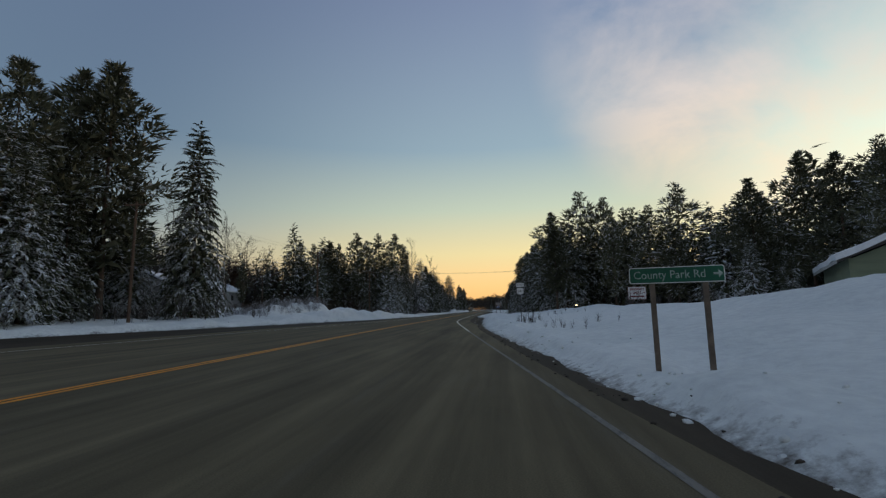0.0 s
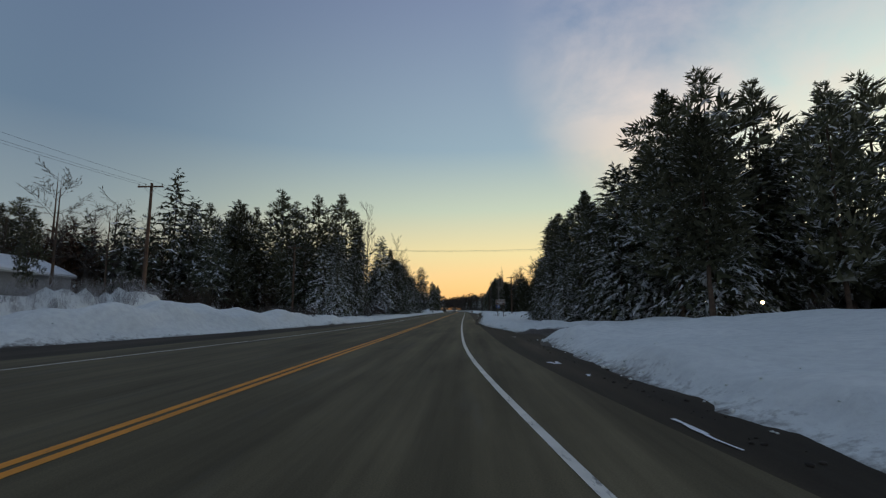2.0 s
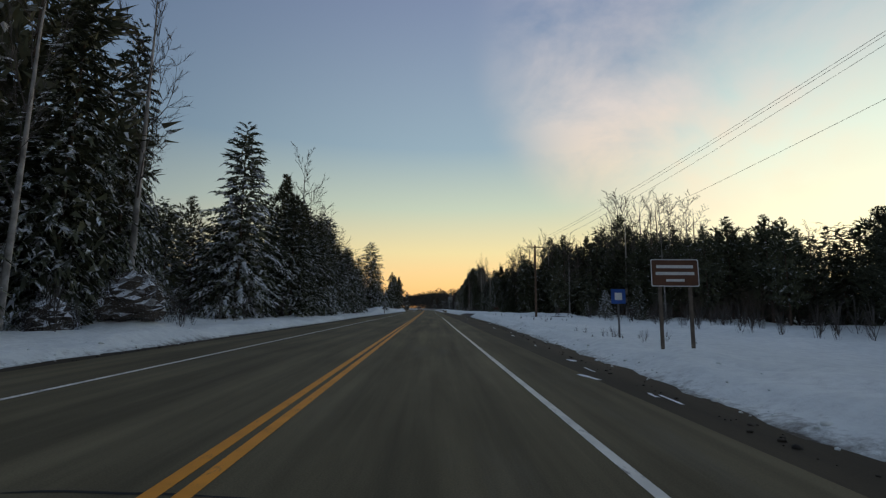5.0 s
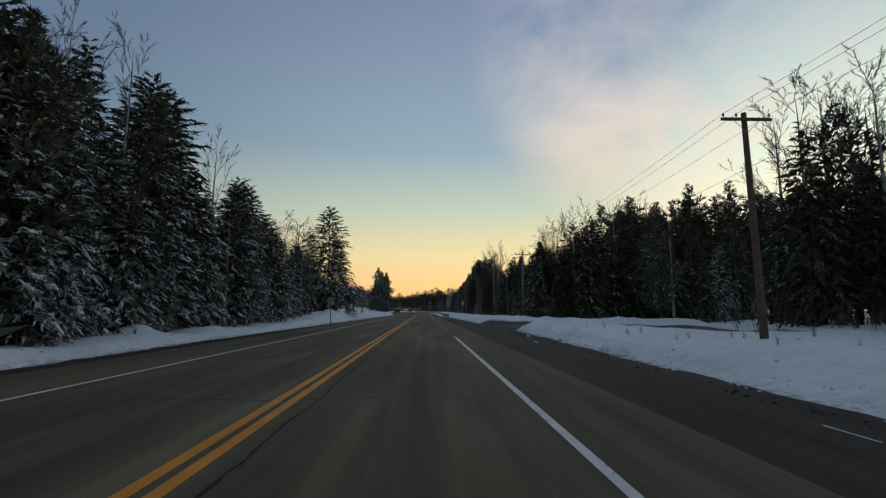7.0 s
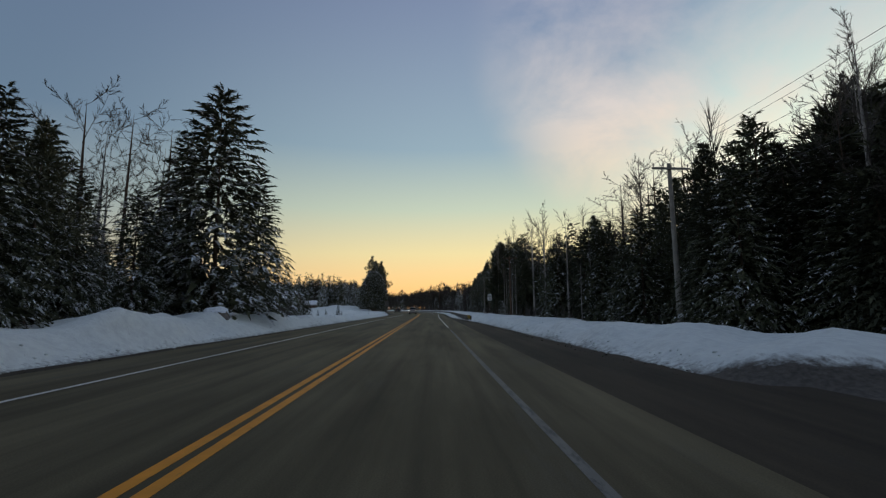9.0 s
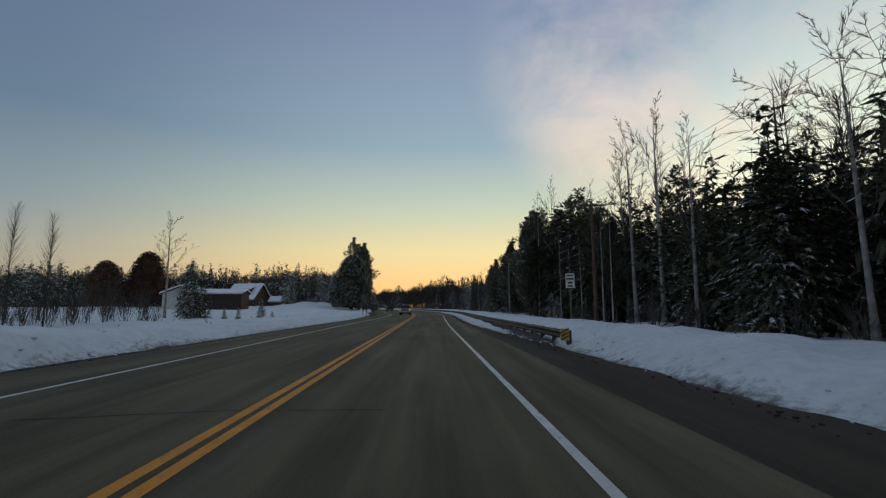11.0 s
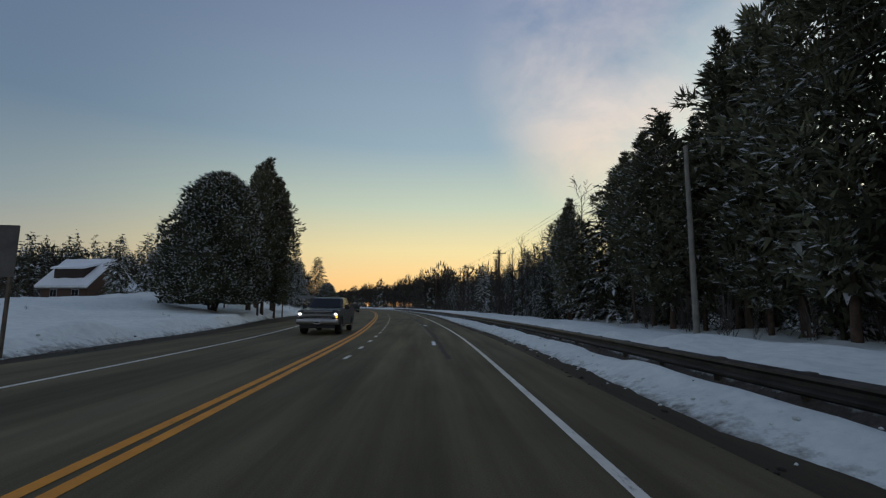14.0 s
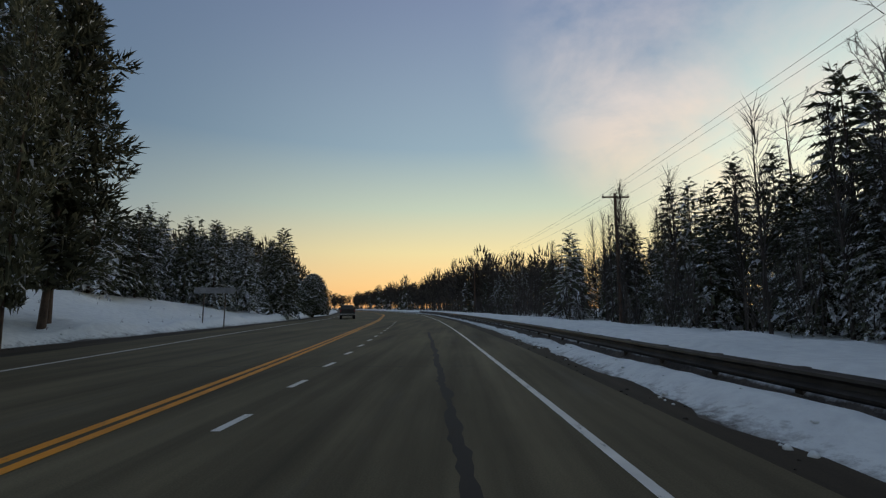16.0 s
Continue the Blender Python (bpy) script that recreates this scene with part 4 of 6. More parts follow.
plant_rows("""p0 -15.0 159.6 12.6 .9; s1 -16.5 164.1 14.5 .8; s2 -14.5 160.7 9.1 .9; b0 -15.5 165.9 15.6 .9; s0 -15.0 164.3 9.6 1; s2 -13.5 166.1 6.2 .7; s2 -18.5 174.6 16.8 1.05; s0 -15.0 171.5 10.3 .9; b2 -15.0 174.4 13.9 .9; s0 -18.0 185.1 13.2 1; s2 -16.5 188.7 10.1 1; s1 -15.0 180.9 7.4 .9; b1 -22.0 210.5 15.5 1.2; b1 -22.0 219.2 17.0 1.3; s2 -15.7 215.1 18.0 1.05; s3 -18.0 203.5 10.3 1; b1 -20.0 211.5 15.0 1.1; b0 -22.0 212.0 14.0 1.2; b1 -20.5 215.7 14.0 1.0; s0 -16.0 199.0 9.9 .9; p0 -17.0 201.8 9.6 .9; s2 -18.0 205.5 8.3 .9; s0 -18.0 209.9 8.9 1; s2 -16.5 224.2 14.5 .9; s1 -19.0 216.1 14.6 1""", 3)
plant_rows("""p0 38.0 104.1 24.3 .9; s3 36.0 85.7 19.8 1; p1 42.0 84.1 24.3 1.1; s1 40.0 67.5 17.0 1; s3 40.0 59.6 16.3 .8; p1 40.0 54.4 15.0 1; p0 34.0 36.7 14.2 1; p1 33.0 31.8 12.4 1.1; s0 36.0 33.9 11.7 1; p2 30.0 23.7 10.1 1; s2 28.0 34.4 6.2 1.1; s0 28.0 29.6 5.2 1; p0 31.0 39.4 12.8 1; s2 38.0 57.9 14.4 1; s0 18.0 76.9 14.8 1; s1 17.0 80.8 12.2 1; p1 23.0 77.6 21.8 1; s2 20.0 75.5 16.1 1; p0 27.0 77.6 20.8 1; p1 31.0 74.6 17.9 1; p2 31.0 66.7 16.6 1.05; p1 34.0 67.0 13.7 1; p1 33.0 62.7 12.5 1""", 4)
plant_rows("""s2 16.0 79.4 14.3 0.94; p1 19.0 79.1 16.1 1.05; p0 17.5 71.8 17.1 1.1; p2 17.0 67.0 13.3 1.1; s1 13.5 99.8 10.4 0.86; s0 13.0 95.6 8.6 0.86; s0 14.5 95.2 12.9 0.86; p1 15.0 92.8 12.7 0.86; s2 12.0 89.5 7.7 0.86; p1 16.0 91.0 14.6 0.86; p0 15.0 87.2 13.8 0.86; s2 11.5 82.0 5.4 0.82; s0 13.0 87.9 5.5 0.86; s2 12.0 84.6 4.6 0.86; p1 15.0 84.2 11.7 0.94; s1 14.0 86.2 8.8 0.86; s0 13.5 92.6 10.3 0.94""", 5)
plant_rows("""s1 27.0 173.8 15.2 .8; p2 32.0 176.3 17.6 1; b0 34.0 182.4 22.5 1.1; b0 38.0 181.0 22.0 1.2; b1 42.0 183.0 22.5 1.2; b0 46.0 180.5 21.5 1.2; b0 40.5 176.5 20.0 1.1; b1 36.5 174.0 19.0 1.1; b0 44.5 187.0 23.0 1.2; b1 49.0 184.0 21.5 1.2; b0 34.0 185.0 21.5 1.1; b0 33.0 178.9 21.1 1.1; b0 31.0 172.5 19.0 1.1; b2 35.0 241.6 25.3 1; p0 33.7 228.6 21.9 .9; b1 36.0 267.7 26.7 1.3; b1 34.0 253.5 23.1 1.3; b0 33.0 218.2 19.2 1; b1 31.0 206.2 16.1 1.2; b0 29.0 196.5 13.4 1.1; s3 27.0 201.3 13.6 1; p1 26.0 193.6 11.7 .9; s0 29.0 218.6 13.8 1.2; s2 30.0 233.5 15.1 1.1; p1 19.0 217.8 11.7 .9; b2 17.2 261.5 17.5 1; b2 18.6 259.5 18.5 1.1; b0 17.8 264.5 16.5 1; s1 19.0 262.7 10.2 .9; p1 19.0 309.1 19.5 1; p0 19.0 236.6 12.5 .9""", 6)
plant_rows("""b1 22.0 221.0 16.0 1.2; b1 22.0 227.3 16.4 1.1; b0 24.0 234.1 18.6 1; s1 20.0 212.4 11.5 1; s3 23.0 213.8 15.7 .9; s0 20.0 215.6 11.8 1; s2 19.0 206.6 10.5 1; s0 18.5 203.6 9.1 1.1; b2 22.0 208.3 13.3 1; b2 19.0 201.9 14.7 1; b1 20.0 204.1 12.0 1; s2 17.5 201.3 7.2 1.1; s1 17.0 199.6 6.9 1.2; s1 16.5 227.7 9.7 1; s0 16.5 222.4 7.6 1; s3 16.5 232.9 10.3 1; b2 16.5 251.2 14.0 1; b0 16.5 239.2 13.2 1; p0 16.5 264.3 10.0 .8; s0 16.5 283.1 15.4 1; p1 16.5 301.2 17.5 .9; s2 16.5 243.7 9.5 1; s2 17.0 219.9 9.7 1; p0 16.5 209.3 11.5 .9; s0 15.5 207.2 8.3 1""", 7)
plant_rows("""s0 22.0 326.4 21.9 .9; p1 21.0 311.4 21.3 1; b2 22.0 305.8 24.6 .8; p1 20.0 294.3 17.3 1; p0 20.0 288.6 17.9 .9; p1 20.0 284.5 18.2 1.1; b2 20.0 281.4 17.2 .9; s3 18.0 277.3 12.3 .8; s1 18.0 275.0 11.7 .8; s3 18.0 273.5 11.0 .8; b0 22.0 278.5 15.3 .8; p0 17.0 269.6 11.2 .8; s1 15.0 267.4 7.7 .9; y1 14.0 278.6 3.2 .9; y0 14.0 275.7 2.7 .8; y1 14.0 282.5 1.6 .8; b0 21.0 345.4 19.2 1; p1 18.0 309.3 19.1 .8; p1 18.0 305.3 19.5 .9; p0 17.0 299.1 17.7 .9; b2 15.5 293.5 16.7 .9; p1 15.0 289.9 13.8 1; p3 17.0 311.9 14.4 .8; p2 14.0 287.4 11.2 1; b1 19.0 332.7 12.5 .8; p2 16.0 319.4 14.5 .8; p1 16.5 323.6 13.9 .9; p0 15.5 315.5 14.6 1; p1 15.0 312.1 14.6 1; b1 18.0 334.2 11.0 .8; s1 17.0 342.4 11.8 .8; s3 17.0 337.7 10.5 .9; s3 16.0 342.7 12.7 .9; b1 17.5 348.1 13.3 1; s1 16.0 359.9 12.2 .8; s3 16.0 356.7 11.4 .8; s1 15.5 352.9 10.0 .9; b0 18.0 354.3 9.9 1; s0 14.5 344.4 8.1 .9; s2 13.5 341.7 6.7 .9; s2 13.5 357.0 6.7 .8; s0 15.0 365.0 9.3 1; s1 14.0 339.4 7.6 1""", 8)
plant_rows("""p0 -17.5 330.5 16.9 .8; c0 -19.1 323.2 13.0 .9; p3 -19.0 330.6 15.0 .9; p3 -20.0 333.6 17.1 .9; p3 -22.0 341.2 19.9 .8; p3 -21.0 343.8 18.5 .8; p3 -23.0 343.4 15.3 .8; p3 -20.5 343.0 17.7 .75; s0 -34.0 363.4 12.1 1; s1 -34.0 366.9 11.8 .9; s3 -32.0 367.6 10.7 .9; s0 -30.0 369.1 11.3 .9; s2 -28.0 371.1 11.1 1; s0 -26.0 374.4 11.0 .9; s2 -23.5 379.2 11.6 1; c0 -25.0 396.0 7.0 1; s3 -30.0 372.0 10.0 .9; s1 -29.0 377.8 10.3 .9; s0 -26.0 269.1 6.2 1; b0 -30.0 272.0 11.3 1.2; s2 -24.0 267.7 5.3 .9; b0 -32.0 278.1 6.5 1.2; s1 -30.0 277.1 7.6 .9; y0 -18.2 268.4 2.3 1; y1 -20.4 268.2 1.5 .9; y0 -22.0 268.6 1.4 1; y1 -18.2 271.5 1.1 .9; s2 14.0 335.9 7.9 1.1; p3 15.0 334.7 12.2 .8; p0 14.5 331.6 12.9 .8; p0 14.0 329.2 12.8 .8; p1 13.0 326.8 10.9 .9; p3 12.5 325.5 11.0 .8; s3 16.0 351.4 11.3 .8; s1 16.0 347.8 10.7 .8; p1 18.6 311.0 16.2 .9; p2 17.9 309.0 13.6 .8; p1 17.2 306.6 13.2 .9; s0 13.5 204.5 8.8 1; s2 14.0 206.3 8.1 1; s0 15.2 102.0 12.9 0.8; p1 14.6 99.5 14.0 0.85; s2 13.5 96.6 13.0 0.86; p1 13.0 94.0 12.1 0.94; s2 11.5 96.3 6.4 0.94; s0 11.0 92.7 5.0 0.94; s2 -14.5 147.4 12.6 .9; p1 -16.0 150.8 13.8 .9; s0 -15.5 152.4 14.1 .9; s2 -16.0 155.5 14.2 .9; b1 -16.0 157.9 17.7 .9; s0 -16.0 159.4 13.4 .9; b2 -15.5 161.7 14.5 .8; s2 -15.0 160.8 11.4 .8; s0 -17.5 171.5 15.7 .9; s2 -14.5 177.5 11.5 .9; s0 -15.5 180.3 11.7 .9; s2 -16.0 182.7 12.4 .9; s0 -16.0 185.6 10.6 1; s2 -16.5 188.8 10.8 1; s0 -16.5 191.3 10.2 1; s2 -16.5 194.2 9.3 1; s1 -14.5 182.3 7.4 .9; s2 -14.3 180.4 6.1 .8""", 9)
plant_rows("""b2 14.5 287.0 17.4 .7; b2 13.5 268.6 8.7 .6; b2 14.0 266.5 9.1 .6; b2 12.5 256.9 9.2 .7; b0 13.0 256.3 9.5 .7; b2 13.8 273.2 11.2 .6; b2 17.0 224.1 10.1 .7; b2 15.0 229.7 7.2 .7; b2 16.0 229.1 8.0 .7""", 30)
plant_rows("""p1 -17.2 328.5 15.7 .5; p3 -17.4 334.0 15.4 .65; p1 -17.9 338.6 15.0 .42; p1 -21.5 331.0 13.0 .5""", 31)


for x, y, top, width in ((-16.0, 93.3, 2.2, 0.95), (-13.6, 121.5, 3.0, 1.0), (-18.6, 91.6, 1.5, 1.1), (-14.2, 95.6, 1.3, 1.2), (-20.8, 93.0, 1.7, 1.0), (-15.2, 119.0, 1.7, 1.1), (-12.9, 164.0, 1.2, 0.9)):
    BUSH.plant(x, y, top, width, x * 3.1)
OAK.plant(-75.5, 341.3, 16.2)
for x, y, top, width, turn in ((-67.5, 97.0, 13.5, 0.95, 1.0), (-66.5, 105.5, 13.0, 1.0, 4.0), (-70.5, 89.0, 14.0, 1.0, 2.6), (-62.5, 111.5, 12.5, 0.9, 5.2)):
    OAK.plant(x, y, top, width, turn)
OAK.plant(-84.0, 338.0, 13.5, 1.1, 2.0)


def simple_crown(seed, slim, count=46, sprays=5):
    """A light conifer for woods further off, one metre tall."""
    if slim > 0.3:
        v, f, _, _ = clumps(seed, 10.0, 1.0, slim * 10.0, pine_shape, 24, 14, 0.85, 0.0, False)
    else:
        v, f, _, _ = crown(seed, 10.0, 0.3, slim * 10.0, spruce_shape, count, sprays, 0.5, 0.12, 0.9, 0.0, False, 0.62)
    tv, tf = stem(9.0, 0.12, seed, sides=4, rings=3)
    return np.concatenate([v, np.array(tv)]) / 10.0, np.concatenate([f, halves(tf) + len(v)])


def simple_round(seed):
    """A rounded leafless crown for distant woods, one metre tall: a stem under a loose haze of twig clusters."""
    rng = np.random.RandomState(seed)
    c = 170
    ball = unit(rng.normal(0, 1, (c, 3))) * rng.uniform(0.2, 1.0, c)[:, None] ** 0.5
    p = ball * np.array([0.22, 0.22, 0.36]) + np.array([0, 0, 0.60])
    way = unit(ball + np.array([0, 0, 0.7]) + rng.normal(0, 0.3, (c, 3)))
    v, f = spikes(p - way * 0.05, p + way * 0.065, unit(np.cross(way, rng.normal(0, 1, (c, 3)))) * 0.012)
    sv, sf = stem(0.9, 0.012, seed, sides=4, rings=3)
    return np.concatenate([v, np.array(sv)]), np.concatenate([f, halves(sf) + len(v)])


def simple_bare(seed):
    """A thin leafless tree for woods further off, one metre tall: a stem and some dozens of upright twigs."""
    rng = np.random.RandomState(seed)
    c = 170
    u = rng.uniform(0.25, 1.0, c)
    a = rng.uniform(0, 6.28, c)
    d = np.stack([np.cos(a), np.sin(a), 0 * a], 1)
    L = 0.20 * (1.15 - u) + 0.05
    p = d * 0.004 + np.stack([0 * u, 0 * u, u * 0.93], 1)
    tip = p + d * (L * 0.7)[:, None] + np.stack([0 * u, 0 * u, L], 1)
    side = np.cross(d, [0, 0, 1.0]) * 0.0012
    v, f = spikes(p, tip, side * 1.4)
    sv, sf = stem(0.97, 0.007, seed, sides=4, rings=4)
    return np.concatenate([v, np.array(sv)]), np.concatenate([f, halves(sf) + len(v)])


LIGHT = [simple_crown(300 + k, s) for k, s in enumerate((0.26, 0.31, 0.23))]
TINY = [simple_crown(320, 0.24, 26, 2)]
ROUND = [simple_round(324 + k) for k in range(3)]
FAR_TWIG = needle_material("far_mixed_wood", (0.046, 0.040, 0.030), (0.105, 0.088, 0.068), 0.25, 0.5)
LIGHT_BARE = [simple_bare(310 + k) for k in range(3)]


FROSTED = needle_material("frosted_needles", (0.042, 0.048, 0.031), (0.105, 0.112, 0.074), 0.75, 0.9)


def far_wood(name, label, spots, shapes, mat, seed):
    """One object of many small trees. spots: rows of x, y, height."""
    rng = np.random.RandomState(seed)
    V, F, n = [], [], 0
    spots = np.array(spots)
    low = ground_z(spots[:, 0], np.clip(spots[:, 1], -60, 760)) - 0.1
    for (x, y, h), base in zip(spots, low):
        v, f = shapes[rng.randint(len(shapes))]
        a = rng.uniform(0, 6.28)
        w = h * rng.uniform(0.8, 1.25)
        q = np.stack([(v[:, 0] * math.cos(a) - v[:, 1] * math.sin(a)) * w + x, (v[:, 0] * math.sin(a) + v[:, 1] * math.cos(a)) * w + y, v[:, 2] * h], 1)
        q[:, 2] += base
        V.append(q); F.append(f + n); n += len(v)
    ob = new(name, new_mesh(name, np.concatenate(V), np.concatenate(F), mat))
    return tagged(ob, label, "woods", kind="stuff")


def scatter(seed, count, y0, y1, x_near, depth, h0, h1):
    """Spots from x_near(y) outwards by depth (its sign tells the side)."""
    rng = np.random.RandomState(seed)
    y = rng.uniform(y0, y1, count)
    x = x_near(y) + depth * rng.uniform(0, 1, count) ** 1.2
    return list(zip(x, y, rng.uniform(h0, h1, count)))


wood(201, 26, 122, 196, side_l(7.0), -9.0, (9, 16), (0.6, 0.2))
wood(202, 16, 150, 196, side_l(3.6), -3.0, (6, 12), (0.85, 0.05))
wood(203, 22, 112, 150, lambda y: -24.0, -13.0, (11, 17), (0.6, 0.3))
wood(213, 22, 122, 150, lambda y: 31.0, 9.0, (8, 11), (0.2, 0.7))
wood(204, 14, -20, 45, lambda y: -38.0, -12.0, (14, 24), (0.5, 0.4))
wood(205, 10, 196, 226, side_l(9.0), -10.0, (7, 12), (0.5, 0.1))
wood(206, 16, 20, 80, lambda y: 36.0, 14.0, (11, 18), (0.4, 0.5))
wood(207, 20, 68, 100, lambda y: 18.0, 12.0, (11, 18), (0.5, 0.45))
wood(208, 30, 146, 182, lambda y: 28.5, 9.0, (10, 12.5), (0.1, 0.85))
wood(209, 24, 198, 262, side_r(13.0), 10.0, (8, 14), (0.7, 0.1))
wood(210, 26, 262, 335, side_r(13.0), 10.0, (9, 15), (0.6, 0.25))
wood(211, 26, 340, 420, side_r(11.0), 8.0, (6, 10), (0.7, 0.1))
wood(212, 14, 352, 400, side_l(12.0), -8.0, (8, 12), (0.8, 0.1))

wood(214, 18, 356, 412, side_l(8.0), -9.0, (9.5, 13.5), (0.8, 0.15))
wood(215, 8, 342, 356, side_l(14.0), -8.0, (9.5, 13), (0.7, 0.3))
wood(216, 10, 198, 208, lambda y: 17.0, 6.0, (9.5, 13.5), (0.55, 0.45))
wood(217, 18, 210, 223, lambda y: 25.0 + 1.1 * (y - 210), 4.0, (13, 19), (0.35, 0.4))
wood(218, 10, 211, 224, lambda y: 26.0 + 1.1 * (y - 211), 5.0, (15, 21), (0.0, 0.2))
stand = random.Random(44)
for k in range(52):
    MID_PINES[k % 2].plant(44.5 + 3.8 * (k % 13) + stand.uniform(-1.2, 1.2), 217.0 + 5.0 * (k // 13) + stand.uniform(-1.5, 1.5), stand.uniform(19.5, 23.5), 0.8, stand.uniform(0, 6.28))
for x, y, top, width in ((23.0, 160.5, 4.0, 1.0), (25.5, 156.0, 4.3, 1.0), (21.5, 163.5, 2.2, 1.0)):
    SAPLINGS[0].plant(x, y, top, width, x)
SPRUCES[2].plant(38.0, 201.0, 9.8, 0.8, 1.0, snowy=True)
left_spots = (scatter(1, 50, -50, 60, lambda y: -54.0, -40, 13, 22) + scatter(2, 80, 104, 198, lambda y: -36.0, -30, 11, 19) + scatter(3, 60, 60, 110, lambda y: -64.0, -40, 14, 22)
              + scatter(4, 24, 196, 228, lambda y: -32.0, -40, 7, 13) + scatter(5, 150, 392, 430, lambda y: -44.0, -170, 13, 19) + scatter(63, 50, 104, 142, lambda y: -62.0, -50, 12, 18) + scatter(6, 70, 235, 400, lambda y: -120.0, -60, 10, 16)
              + scatter(17, 24, 225, 245, lambda y: -34.0, -40, 6, 10))
right_spots = (scatter(8, 60, -50, 130, lambda y: 52.0, 40, 12, 22) + scatter(9, 60, 112, 184, lambda y: 40.0, 40, 8, 12) + scatter(10, 90, 196, 420, side_r(27.0), 34, 10, 17) + scatter(61, 90, 240, 305, side_r(15.0), 16, 9, 15) + scatter(62, 60, 18, 112, lambda y: 36.0, 18, 9, 15)
               + scatter(67, 40, 208, 232, lambda y: 24.0 + 1.1 * (y - 208), 12, 9, 14))
bare_spots = (scatter(13, 190, 335, 430, side_r(11.0), 26, 7.5, 11.5) + scatter(23, 130, 430, 600, side_r(9.0), 30, 10, 16) + scatter(14, 60, 205, 330, side_r(18.0), 30, 12, 19) + scatter(15, 40, 60, 110, lambda y: -52.0, -30, 10, 16)
              + scatter(16, 50, 212, 240, lambda y: 28.0 + 0.9 * (y - 212), 14, 12, 19) + scatter(18, 70, 560, 760, side_l(6.0), -40, 7, 12) + scatter(19, 30, 225, 260, lambda y: -26.0, -40, 7, 11)
              + scatter(64, 60, 106, 136, lambda y: -54.0, -50, 12, 19) + scatter(20, 50, 380, 460, lambda y: -50.0, -120, 9, 14))
end_spots = [(x, 775 + 25 * math.sin(x * 0.13) + (x + 100) ** 2 / 4000 + 8 * math.sin(x * 7.7), 14 + 3 * math.sin(x * 1.7) + 2 * math.sin(x * 5.3)) for x in np.arange(-420, 330, 1.7)]
end_spots += scatter(7, 260, 470, 765, side_l(8.0), -50, 8, 15) + scatter(11, 300, 420, 765, side_r(9.0), 50, 11, 17)
far_wood("woods", "mixed dark conifer woods dusted with snow", left_spots, LIGHT, FROSTED, 1)
# right-hand woods, with their backlit shade in the needle colour
far_wood("woods", "dark conifer woods beside the highway", right_spots, LIGHT, SHADED_NEEDLES, 2)
far_wood("bare_woods", "leafless grey-brown woods beside the highway", bare_spots, LIGHT_BARE, TWIG, 3)
brown_spots = scatter(81, 90, 100, 150, lambda y: -44.0, -60, 8, 16) + scatter(82, 60, 56, 100, lambda y: -56.0, -40, 8, 15) + scatter(83, 60, 118, 200, lambda y: -24.0, -20, 6, 12) + scatter(84, 60, 196, 240, lambda y: -24.0, -40, 6, 12)
far_wood("bare_woods", "leafless brown woods behind the conifers", brown_spots, LIGHT_BARE, BROWN_TWIG, 5)
oak_spots = scatter(95, 26, 106, 124, lambda y: -58.0, -30, 12, 16) + scatter(91, 46, 104, 138, lambda y: -64.0, -50, 9, 15) + scatter(92, 30, 116, 150, lambda y: -28.0, -34, 7, 12) + scatter(93, 16, 88, 100, lambda y: -74.0, -30, 9, 13) + scatter(94, 30, 200, 240, lambda y: -26.0, -40, 5, 9)
far_wood("brown_woods", "rounded brown trees still holding dead leaves", oak_spots, [simple_crown(340 + k, 0.33) for k in range(2)], DEAD_LEAF, 6)
far_wood("bare_woods", "distant leafless skyline woods, grey-brown with frost", end_spots, ROUND, FAR_TWIG, 4)
field_wood = scatter(96, 260, 398, 440, lambda y: -40.0, -190, 11, 16)
far_wood("bare_woods", "grey-brown leafless wood behind the houses", field_wood, ROUND, FAR_TWIG, 11)
far_wood("woods", "scattered dark conifers in the distant woods", end_spots[::9], TINY, FROSTED, 10)


# ---- poles and wires ----
POLE_WOOD = plain("weathered_pole_wood", (0.120, 0.072, 0.046), 0.9, scale=1.5, spread=0.4, relief=0.01)
PALE_POLE = plain("grey_pole_wood", (0.26, 0.24, 0.21), 0.9, scale=1.5, spread=0.3, relief=0.01)
PORCELAIN = plain("insulator_glaze", (0.16, 0.14, 0.13), 0.3, scale=8)
GALVANISED = plain("galvanised_steel", (0.32, 0.33, 0.34), 0.45, 0.9, scale=5, spread=0.3)
CABLE = plain("dull_cable", (0.09, 0.09, 0.095), 0.6, 0.3, scale=5)


